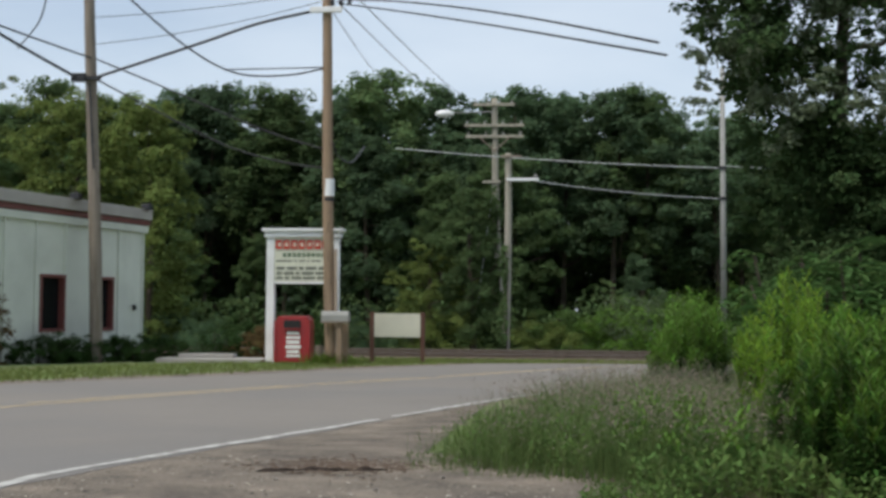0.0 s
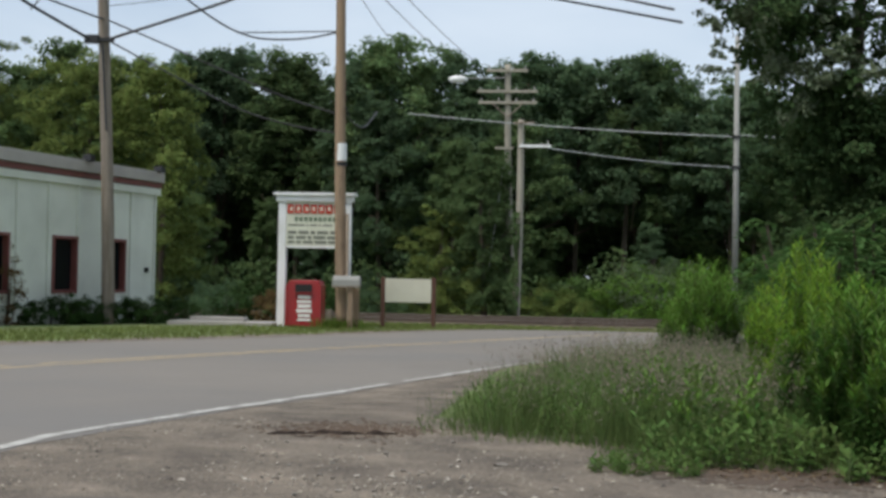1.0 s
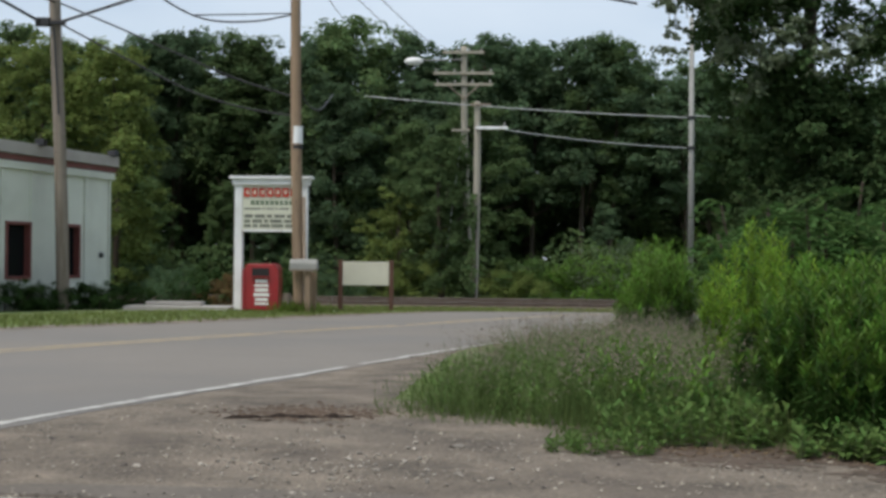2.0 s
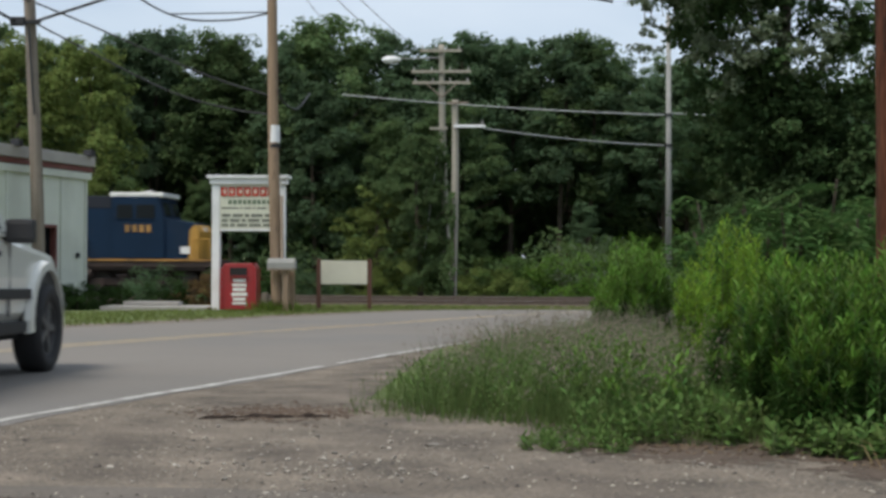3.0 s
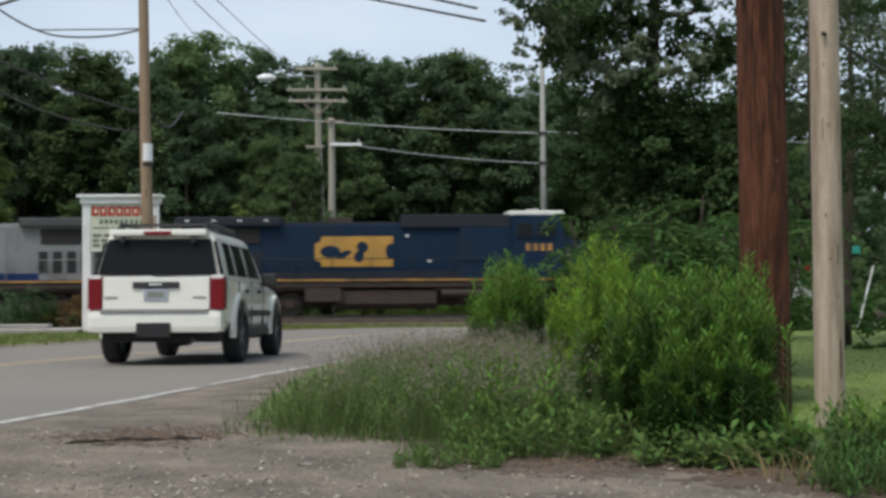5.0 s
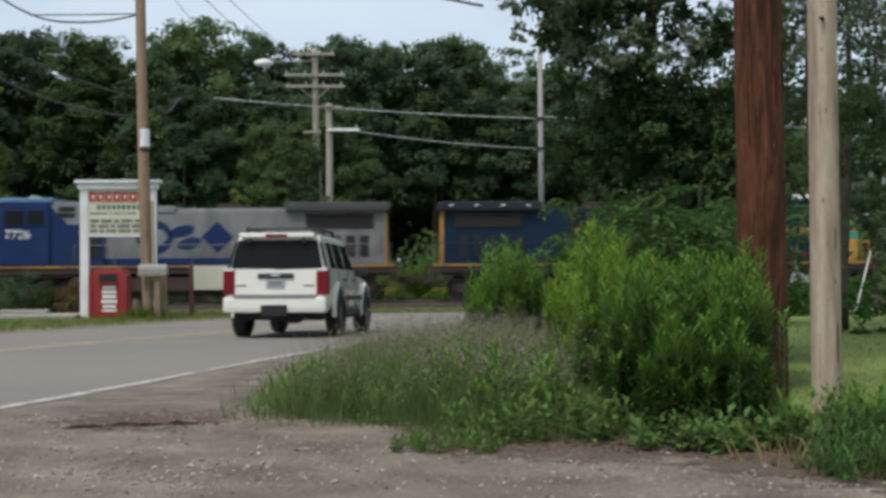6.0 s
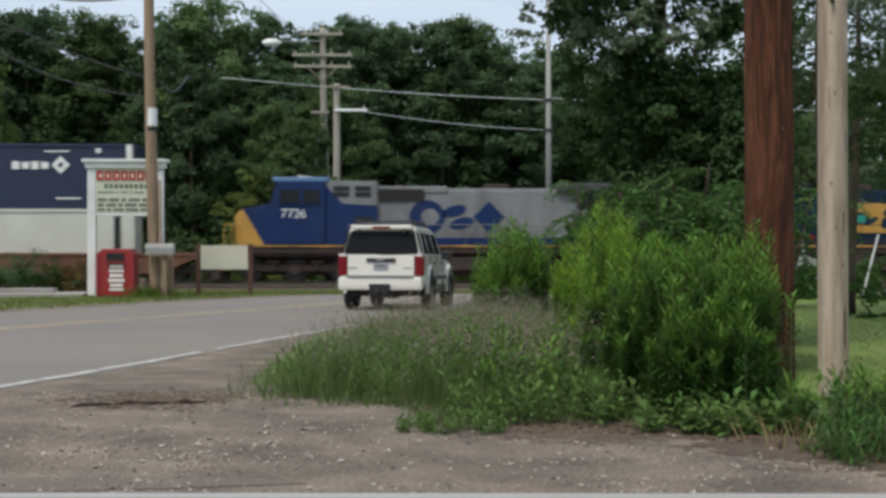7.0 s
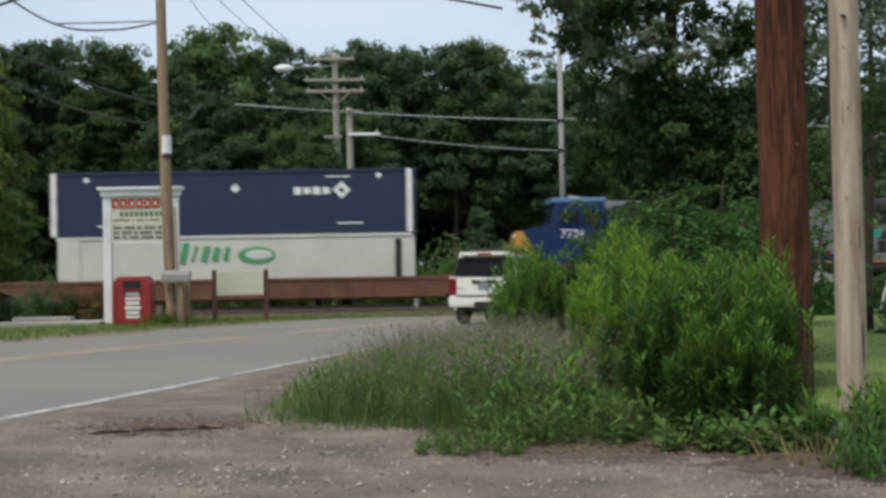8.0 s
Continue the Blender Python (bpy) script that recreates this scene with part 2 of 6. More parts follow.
M_RIM = material("alloy_rim", (0.16, 0.16, 0.16), 0.5, 0.6, vary=0.1, bump=0)
M_PLASTIC = material("black_plastic", (0.02, 0.02, 0.022), 0.6, vary=0.15, bump=0.1)
M_GREY_PLASTIC = material("grey_plastic", (0.22, 0.22, 0.21), 0.5, vary=0.1, bump=0)
M_CHROME = material("chrome", (0.6, 0.6, 0.6), 0.15, 1.0, vary=0.03, bump=0)
M_TAIL = material("tail_lamp_red", (0.15, 0.004, 0.008), 0.35, vary=0.05, bump=0)
M_TAIL.node_tree.nodes["Principled BSDF"].inputs["Specular IOR Level"].default_value = 0.25
M_CLEAR_LAMP = material("clear_lamp", (0.62, 0.60, 0.58), 0.2, vary=0.05, bump=0)
M_PLATE = material("plate_blue_white", (0.30, 0.32, 0.38), 0.5, vary=0.1, bump=0)

M_BLUE = material("dark_blue_loco_paint", (0.005, 0.020, 0.046), 0.8, vary=0.25, scale=0.8, fine=14, bump=0.08, dirt=(0.022, 0.026, 0.034), dirt_amount=0.4)
M_BLUE_ROOF = material("grimy_blue_roof", (0.007, 0.011, 0.020), 0.8, vary=0.3, scale=1, fine=10, bump=0.1)
M_BLUE2 = material("bright_blue_loco_paint", (0.010, 0.028, 0.098), 0.8, vary=0.25, scale=0.8, fine=14, bump=0.08, dirt=(0.035, 0.04, 0.055), dirt_amount=0.35)
for paint in (M_BLUE, M_BLUE2):
    paint.node_tree.nodes["Principled BSDF"].inputs["Specular IOR Level"].default_value = 0.2
M_BLUE_PALE = material("faded_blue_cab_roof", (0.10, 0.19, 0.33), 0.55, vary=0.15)
M_GREY_LOCO = material("grey_loco_paint", (0.185, 0.19, 0.195), 0.7, vary=0.25, scale=0.9, fine=9, stretch=(1.6, 1, 0.5), bump=0.08, dirt=(0.075, 0.07, 0.066), dirt_amount=0.8)
M_YELLOW = material("yellow_loco_paint", (0.46, 0.25, 0.045), 0.5, vary=0.15, scale=1, fine=14, bump=0.05, dirt=(0.18, 0.11, 0.04), dirt_amount=0.5)
M_YELLOW_DIRTY = material("grimy_yellow_stripe", (0.36, 0.19, 0.045), 0.7, vary=0.3, scale=1.5, fine=14, bump=0.05, dirt=(0.08, 0.055, 0.03), dirt_amount=0.8)
M_TRUCK = material("sooty_underframe", (0.040, 0.029, 0.024), 0.85, vary=0.4, scale=2, fine=20, bump=0.4, dirt=(0.065, 0.037, 0.028), dirt_amount=0.6)
M_WHEEL_STEEL = material("wheel_steel", (0.08, 0.07, 0.065), 0.6, 0.6, vary=0.2)
M_CAB_WHITE = material("white_cab_roof", (0.70, 0.70, 0.66), 0.6, vary=0.1, dirt=(0.4, 0.38, 0.34), dirt_amount=0.4)
M_SOOT_ROOF = material("sooty_grey_roof", (0.045, 0.046, 0.05), 0.75, vary=0.3, scale=1, fine=10, bump=0.1, dirt=(0.09, 0.085, 0.08), dirt_amount=0.4)
# near-black; on flat plates it stands for the shade inside openings
M_VENT = material("dark_vent", (0.012, 0.012, 0.013), 0.8, vary=0.2)
M_BOX_NAVY = material("navy_container_paint", (0.012, 0.020, 0.055), 0.55, vary=0.15, scale=0.7, fine=12, bump=0.05)
M_BOX_WHITE = material("white_container_paint", (0.56, 0.56, 0.50), 0.6, vary=0.07, scale=0.6, fine=12, bump=0.05, dirt=(0.36, 0.33, 0.28), dirt_amount=0.4)
M_WELL = material("rust_brown_well_car", (0.135, 0.058, 0.032), 0.8, vary=0.3, scale=1.2, fine=14, bump=0.2, dirt=(0.06, 0.035, 0.025), dirt_amount=0.6)
M_TEAL = material("teal_street_sign", (0.02, 0.25, 0.20), 0.5, vary=0.1, bump=0)
M_SILL = material("pale_window_trim", (0.33, 0.315, 0.30), 0.5, vary=0.08, scale=3, fine=30, bump=0.05)
M_DOOR_RED = material("dark_red_door", (0.045, 0.010, 0.010), 0.4, vary=0.1, bump=0.02)


# ---- building blocks ----
def part(name, bm, mat, parent=None, label="", smooth=False):
    data = bpy.data.meshes.new(name)
    bm.to_mesh(data)
    bm.free()
    data.materials.append(mat)
    if smooth:
        data.polygons.foreach_set("use_smooth", [True] * len(data.polygons))
    ob = new(name, data)
    ob.parent = parent
    return tagged(ob, label)


def raw(name, verts, faces, mat, parent=None, label=""):
    data = bpy.data.meshes.new(name)
    data.from_pydata([tuple(v) for v in verts], [], [tuple(f) for f in faces])
    data.materials.append(mat)
    ob = new(name, data)
    ob.parent = parent
    return tagged(ob, label)


def thing(name, m, label, category, group="", kind=""):
    ob = new(name)
    ob.empty_display_size = 0.2
    ob.matrix_basis = m
    return tagged(ob, label, category, group, kind)


def box(bm, c, s, rot=None, bevel=0.0):
    m = Matrix.Translation(c) @ (rot or Matrix()) @ Matrix.Diagonal((*s, 1))
    made = bmesh.ops.create_cube(bm, size=1, matrix=m)["verts"]
    if bevel:
        edges = list({e for v in made for e in v.link_edges})
        bmesh.ops.bevel(bm, geom=edges, offset=bevel, segments=2, affect="EDGES", profile=0.7)
    return bm


def boxed(c, s, rot=None, bevel=0.0):
    return box(bmesh.new(), c, s, rot, bevel)


def rod(bm, a, b, r0, r1=None, seg=12, caps=True):
    a, b = Vector(a), Vector(b)
    d = b - a
    m = Matrix.Translation((a + b) / 2) @ d.to_track_quat("Z", "Y").to_matrix().to_4x4()
    bmesh.ops.create_cone(bm, cap_ends=caps, segments=seg, radius1=r0, radius2=r0 if r1 is None else r1, depth=d.length, matrix=m)
    return bm


def rodded(a, b, r0, r1=None, seg=12):
    return rod(bmesh.new(), a, b, r0, r1, seg)


def prism(bm, outline, axis, lo, hi):
    """Extrudes a 2D outline along an axis ('x': outline in y, z; 'y': outline in x, z)."""
    def at(p, q):
        return (q, p[0], p[1]) if axis == "x" else (p[0], q, p[1])
    a = [bm.verts.new(at(p, lo)) for p in outline]
    b = [bm.verts.new(at(p, hi)) for p in outline]
    k = len(outline)
    for i in range(k):
        bm.faces.new((a[i], a[(i + 1) % k], b[(i + 1) % k], b[i]))
    bm.faces.new(a)
    bm.faces.new(list(reversed(b)))
    bmesh.ops.recalc_face_normals(bm, faces=bm.faces[:])
    return bm


def loft(bm, rings, close=True):
    rows = [[bm.verts.new(p) for p in ring] for ring in rings]
    k = len(rows[0])
    for r, s in zip(rows, rows[1:]):
        for i in range(k):
            bm.faces.new((r[i], r[(i + 1) % k], s[(i + 1) % k], s[i]))
    if close:
        bm.faces.new(rows[0])
        bm.faces.new(list(reversed(rows[-1])))
    bmesh.ops.recalc_face_normals(bm, faces=bm.faces[:])
    return bm


def leaves(rng, centres, normals, length, width, fold=0.25):
    """Vertices and faces of many small bent leaves at the centres, roughly facing the normals."""
    k = len(centres)
    n = normals / (np.linalg.norm(normals, axis=1, keepdims=True) + 1e-9)
    t = rng.normal(size=(k, 3))
    t -= n * (t * n).sum(1, keepdims=True)
    t /= np.linalg.norm(t, axis=1, keepdims=True) + 1e-9
    s = np.cross(n, t)
    ln = length * rng.uniform(0.6, 1.3, (k, 1))
    wd = width * rng.uniform(0.6, 1.3, (k, 1))
    v = np.stack([centres - t * ln / 2, centres + s * wd / 2 + n * fold * wd, centres + t * ln / 2 - n * fold * ln * 0.4, centres - s * wd / 2 + n * fold * wd], 1).reshape(-1, 3)
    f = np.arange(4 * k).reshape(k, 4)
    return v, f


def blob_points(rng, blobs, count, shell=0.75):
    """Random points near the surfaces of overlapping lumps, with outward normals."""
    sizes = np.array([b[3] ** 2 for b in blobs])
    pick = rng.choice(len(blobs), count, p=sizes / sizes.sum())
    d = rng.normal(size=(count, 3))
    d /= np.linalg.norm(d, axis=1, keepdims=True)
    r = np.array([b[3] for b in blobs])[pick][:, None] * (shell + (1.12 - shell) * rng.random((count, 1)) ** 0.8)
    flat = np.array([b[4] if len(b) > 4 else 0.85 for b in blobs])[pick]
    c = np.array([b[:3] for b in blobs])[pick]
    p = d * r
    p[:, 2] *= flat
    return c + p, d + rng.normal(size=(count, 3)) * 0.32 + np.array([0, 0, 0.55])


# ---- the ground ----
def rise(x, y):
    """Height of the ground: it falls gently from the gravel apron to the railway, and into a hollow beside the poles."""
    z = 1.85 - float(np.interp(y, (-400, 4, 6, 14, 27, 40, 48, 52, 400), (0.88, 0.88, 0.89, 1.075, 1.43, 1.66, 1.93, 2.08, 2.08)))
    hollow = min(max(x - 2.1, 0), 2.2) * 0.19 * min(max((y - 4.5) / 4, 0), 1) * min(max((40 - y) / 15, 0), 1)
    dip = min(max(x - 2.5, 0), 1.6) * 0.06 * float(np.interp(y, (7.5, 11, 15, 24), (0, 1, 1, 0)))
    return z - hollow - dip


def spaced(*stretches):
    return np.unique(np.concatenate([np.arange(a, b, s) for a, b, s in stretches]))


def sheet(xs, ys, lift, keep=None):
    verts, faces = [(x, y, rise(x, y) + lift) for y in ys for x in xs], []
    k = len(xs)
    for j in range(len(ys) - 1):
        for i in range(k - 1):
            cx, cy = (xs[i] + xs[i + 1]) / 2, (ys[j] + ys[j + 1]) / 2
            if keep is None or keep(cx, cy):
                faces.append((j * k + i, j * k + i + 1, (j + 1) * k + i + 1, (j + 1) * k + i))
    return verts, faces


xs = spaced((-1500, -60, 120), (-60, -14, 3), (-14, 9, 0.5), (9, 60, 3), (60, 1501, 120))
ys = spaced((-1500, -30, 105), (-30, 0, 3), (0, 56, 0.5), (56, 120, 4), (120, 2500, 170))
tagged(raw("ground", *sheet(xs, ys, 0.0), M_GROUND), "rough green meadow ground with bare patches", "ground", kind="structure")

# right-hand edge line of the road; it bends round to the right towards the crossing
EDGE = [(-3.6, -60), (-3.5, -30), (-3.35, -10), (-3.2, 0), (-3.02, 4), (-2.83, 6.63), (-2.63, 7.9), (-2.07, 10.5), (-1.5, 13.5), (-0.6, 18.1), (1.0, 25), (3.3, 32),
        (6.6, 39), (11.5, 45.2), (18, 50), (26, 53.2), (40, 56), (70, 59), (140, 62)]


def edge_line(step=0.5):
    pts = [Vector((*p, 0)) for p in EDGE]
    line = []
    for i in range(len(pts) - 1):
        p0, p1, p2, p3 = pts[max(i - 1, 0)], pts[i], pts[i + 1], pts[min(i + 2, len(pts) - 1)]
        k = max(2, int((p2 - p1).length / step))
        for j in range(k):
            t = j / k
            line.append(0.5 * (2 * p1 + (p2 - p0) * t + (2 * p0 - 5 * p1 + 4 * p2 - p3) * t * t + (3 * p1 - p0 - 3 * p2 + p3) * t ** 3))
    return line


LINE = edge_line()
SIDE = []
for i in range(len(LINE)):
    d = (LINE[min(i + 1, len(LINE) - 1)] - LINE[max(i - 1, 0)]).normalized()
    SIDE.append(Vector((-d.y, d.x, 0)))


def strip(a, b, lift, across=8, ragged=0.0, gaps=None, seed=1):
    """A draped band between two offsets to the left of the edge line."""
    rng = random.Random(seed)
    verts, faces = [], []
    for p, s in zip(LINE, SIDE):
        ja, jb = rng.uniform(-ragged, ragged), rng.uniform(-ragged, ragged)
        for k in range(across + 1):
            q = p + s * ((a + ja) + (b + jb - a - ja) * k / across)
            verts.append((q.x, q.y, rise(q.x, q.y) + lift))
    w = across + 1
    for i in range(len(LINE) - 1):
        if gaps and gaps(i):
            continue
        faces += [(i * w + k, i * w + k + 1, (i + 1) * w + k + 1, (i + 1) * w + k) for k in range(across)]
    return verts, faces


tagged(raw("road", *strip(-0.10, 8.4, 0.009, 16, 0.03), M_ASPHALT), "worn grey asphalt two-lane road with faint cracks", "road", kind="structure")
tagged(raw("road_shoulder", *strip(8.3, 9.6, 0.006, 4, 0.25, seed=4), M_GRAVEL), "dusty gravel road shoulder", "shoulder", kind="structure")
tagged(raw("edge_marking", *strip(-0.035, 0.05, 0.012, 2, 0.026, lambda i: i % 17 == 7, 2), M_WHITE_LINE), "worn white painted edge line", "road marking", kind="structure")
tagged(raw("centre_marking_1", *strip(4.12, 4.24, 0.012, 1, 0.01, lambda i: i % 31 == 4, 3), M_YELLOW_LINE), "worn yellow painted centre line", "road marking", kind="structure")
tagged(raw("centre_marking_2", *strip(4.40, 4.52, 0.012, 1, 0.01, lambda i: i % 27 == 9, 5), M_YELLOW_LINE), "worn yellow painted centre line", "road marking", kind="structure")


def edge_x(y):
    return float(np.interp(y, [p.y for p in LINE], [p.x for p in LINE]))


def plant_front(x):
    """How near the camera the plants begin, for each x."""
    return float(np.interp(x, (-1.3, -1.0, -0.5, 0, 0.3, 0.6, 1.2, 1.6, 2.2, 3.5), (9.0, 7.3, 7.0, 6.75, 6.2, 6.1, 6.0, 5.6, 5.0, 4.6)))


def on_apron(x, y):
    return edge_x(y) - 0.1 < x < 12 and -12 < y < 24 and (y < plant_front(x) + (1.3 if x < 1 else 0.15) if x > -1.05 else (y < 10.5 or x < edge_x(y) + 1.0))


gx, gy = spaced((-3.5, 4, 0.125), (4, 12.1, 0.5)), spaced((-12, 4, 0.5), (4, 24.1, 0.125))
tagged(raw("gravel_apron", *sheet(gx, gy, 0.006, on_apron), M_GRAVEL), "dusty grey-brown gravel apron beside the road", "gravel", kind="structure")


def dirt_here(x, y):
    w = 0.34 + 0.25 * min(max(x - 0.9, 0), 1) + 0.35 * noise.noise((x * 2, y * 3, 3)) + 0.28 * noise.noise((x * 9, y * 14, 1)) + 0.2 * noise.noise((x * 31, y * 40, 7))
    return x > 0.15 and plant_front(x) - w < y < plant_front(x) + 0.8


tagged(raw("dirt_strip", *sheet(spaced((0.1, 4, 0.025)), spaced((4, 7.6, 0.025)), 0.0085, dirt_here), M_DIRT), "bare brown dirt at the foot of the weeds", "dirt", kind="structure")


def patch(name, cx, cy, rx, ry, lift, mat, label, category, seed):
    verts, faces = [(cx, cy, rise(cx, cy) + lift)], []
    for i in range(40):
        a = 2 * math.pi * i / 40
        r = 1 + 0.45 * noise.noise((math.cos(a) * 1.6, math.sin(a) * 1.6, seed))
        x, y = cx + rx * r * math.cos(a), cy + ry * r * math.sin(a)
        verts.append((x, y, rise(x, y) + lift))
        faces.append((0, i + 1, (i + 1) % 40 + 1))
    return tagged(raw(name, verts, faces, mat), label, category, kind="structure")


patch("pavement_patch", -1.35, 4.66, 0.95, 0.13, 0.009, M_PATCH_PALE, "dark strip of crumbled asphalt", "patch", 5.0)

# the long split in the apron: a ragged raised lip of broken asphalt
bm = bmesh.new()


def lip(x0, x1, y0, y1, thick, seed):
    """A ragged sliver of broken asphalt, tapering at both ends."""
    count = int((x1 - x0) / 0.012)
    rows = []
    for i in range(count + 1):
        t = i / count
        x = x0 + (x1 - x0) * t
        y = y0 + (y1 - y0) * t + 0.07 * noise.noise((x * 4, seed, 0)) + 0.03 * noise.noise((x * 17, seed, 2))
        w = thick * (0.25 + 0.75 * math.sin(math.pi * t) ** 0.5) * (0.75 + 0.9 * noise.noise((x * 13, seed, 5)))
        w = max(w, 0.004)
        z = rise(x, y) + 0.008
        rows.append([bm.verts.new((x, y - w, z)), bm.verts.new((x, y - w * 0.5, z + w * 0.8)), bm.verts.new((x, y + w * 1.6, z + 0.002))])
    for a, b in zip(rows, rows[1:]):
        for k in (0, 1):
            bm.faces.new((a[k], b[k], b[k + 1], a[k + 1]))


for row in ((-1.79, -1.50, 7.10, 7.20, 0.028, 1.0), (-1.56, -1.30, 7.22, 7.24, 0.034, 2.0), (-1.36, -1.08, 7.20, 7.33, 0.026, 3.0), (-1.62, -1.50, 7.02, 7.04, 0.016, 4.0)):
    lip(*row)
tagged(part("asphalt_crack", bm, M_CRACK), "ragged dark split in broken asphalt", "crack", kind="structure")


def stone_mesh(seed, rough=0.75):
    bm = bmesh.new()
    bmesh.ops.create_icosphere(bm, subdivisions=1, radius=1)
    for v in bm.verts:
        v.co *= 1 + rough * noise.noise(v.co * 1.6 + Vector((seed * 7.1, 0, 0)))
        v.co.z *= 0.55
    data = bpy.data.meshes.new("stone")
    bm.to_mesh(data)
    bm.free()
    data.materials.append(M_STONE)
    return data


STONES = [stone_mesh(i) for i in range(5)]


def stone(x, y, r, label="small pale stone lying on the gravel"):
    ob = new("stone", STONES[int(abs(x * 977 + y * 131)) % 5])
    ob.matrix_basis = Matrix.LocRotScale((x, y, rise(x, y) + 0.009 + r * 0.15), Euler((0, 0, x * 37)), (r, r * (0.55 + 0.4 * abs(math.sin(y * 91))), r * (0.55 + 0.3 * abs(math.sin(x * 53)))))
    return tagged(ob, label, "stone", "stones on the apron")


stone(-0.41, 6.02, 0.032, "large pale stone lying on the gravel")
stone(-0.22, 5.12, 0.018, "small dark stone lying on the gravel")
rng = random.Random(12)
for i in range(90):
    y = 4.4 + 2.6 * rng.random() ** 1.3
    x = rng.choice((rng.uniform(-2.4, 1.2), rng.gauss(-1.0, 0.45)))
    if y < plant_front(x) - 0.15:
        stone(x, y, 0.005 + 0.011 * rng.random() ** 2.5)
for i in range(70):
    x, y = rng.gauss(-0.95, 0.42), rng.gauss(5.45, 0.28)
    if 4.6 < y < plant_front(x) - 0.15:
        stone(x, y, 0.007 + 0.013 * rng.random() ** 2)

# uncounted grit
rs = np.random.default_rng(3)
verts, faces = [], []
for i in range(12000):
    y = 4.2 + 3.8 * rs.random() ** 1.9
    x = rs.uniform(-2.7, 2.6)
    if y > plant_front(x) - 0.1 or noise.noise((x * 1.7, y * 2.6, 6.0)) < rs.uniform(-0.35, 0.45):
        continue
    r = 0.0022 + 0.0065 * rs.random() ** 2.4
    a = rs.uniform(0, 6.28)
    z = rise(x, y) + 0.010
    k = len(verts)
    verts += [(x + r * math.cos(a + j * 1.571) * (1 if j % 2 else 1.5), y + r * math.sin(a + j * 1.571), z) for j in range(4)] + [(x + r * 0.2, y, z + r * 1.1)]
    faces += [(k + j, k + (j + 1) % 4, k + 4) for j in range(4)]
tagged(raw("loose_grit", verts, faces, M_PEBBLES), "loose pale grit scattered over the apron", "grit", kind="stuff")


# dark crumbs of asphalt round the split
verts, faces = [], []
for i in range(1300):
    x, y = -1.38 + rs.normal(0, 0.24), 7.48 + rs.normal(0, 0.24)
    r, a, z = 0.004 + 0.012 * rs.random() ** 2, rs.uniform(0, 6.28), rise(x, y) + 0.009
    k = len(verts)
    verts += [(x + r * math.cos(a + j * 1.571) * (1 if j % 2 else 1.7), y + r * math.sin(a + j * 1.571), z) for j in range(4)] + [(x, y, z + r * 0.6)]
    faces += [(k + j, k + (j + 1) % 4, k + 4) for j in range(4)]
tagged(raw("asphalt_crumbs", verts, faces, M_DIRT), "dark crumbs of broken asphalt round the split", "crumbs", kind="stuff")

# dead leaves and bits of stalk on the bare dirt
verts, faces = [], []
for i in range(1500):
    x = rs.uniform(0.4, 2.6)
    y = plant_front(x) - 0.35 * rs.random() ** 1.6 + 0.1
    r, a, z = 0.006 + 0.016 * rs.random() ** 2, rs.uniform(0, 6.28), rise(x, y) + 0.011
    k = len(verts)
    verts += [(x - r * math.cos(a), y - r * math.sin(a), z), (x + 0.3 * r * math.sin(a), y - 0.3 * r * math.cos(a), z + 0.3 * r), (x + r * math.cos(a), y + r * math.sin(a), z + 0.002), (x - 0.3 * r * math.sin(a), y + 0.3 * r * math.cos(a), z + 0.2 * r)]
    faces.append((k, k + 1, k + 2, k + 3))
tagged(raw("leaf_litter", verts, faces, M_LITTER), "dead leaves and stalks on the bare dirt", "leaf litter", kind="stuff")


# ---- the railway ----
TRACK_Y, RAIL_Z = 58.4, 0.06
bm = bmesh.new()
prism(bm, [(50.2, -0.30), (51.2, -0.16), (55.4, -0.16), (56.0, -0.12), (61.0, -0.12), (62.4, -0.35)], "x", -160, 160)
tagged(part("track_bed", bm, M_BALLAST), "dark grey ballast bed under the two tracks", "ballast", kind="structure")


def rail_pair(y, z, label):
    track = thing("railway_track", pose(0, y, z), label, "track", "railway tracks", "structure")
    for s in (-0.75, 0.75):
        bm = prism(bmesh.new(), [(s - 0.07, -0.18), (s + 0.07, -0.18), (s + 0.02, -0.14), (s + 0.02, -0.04), (s + 0.037, -0.03), (s + 0.037, -0.004), (s - 0.037, -0.004), (s - 0.037, -0.03), (s - 0.02, -0.04), (s - 0.02, -0.14)], "x", -160, 160)
        rail = part("rail", bm, M_RAIL, track)
        part("rail_head", boxed((0, s, -0.001), (320, 0.06, 0.006)), M_RAIL_TOP, rail, "worn bright running surface")
    data = None
    for i in range(110):
        x = -32 + i * 0.6
        if data is None:
            first = part("sleeper", boxed((0, 0, 0), (0.22, 2.6, 0.16), bevel=0.015), M_SLEEPER, track)
            data = first.data
            ob = first
        else:
            ob = new("sleeper", data)
            ob.parent = track
        ob.location = (x, 0, -0.215)
    return track


rail_pair(53.3, 0.06, "rusty steel rails of the near track on wooden sleepers")
rail_pair(TRACK_Y, RAIL_Z, "steel rails of the far track on wooden sleepers")


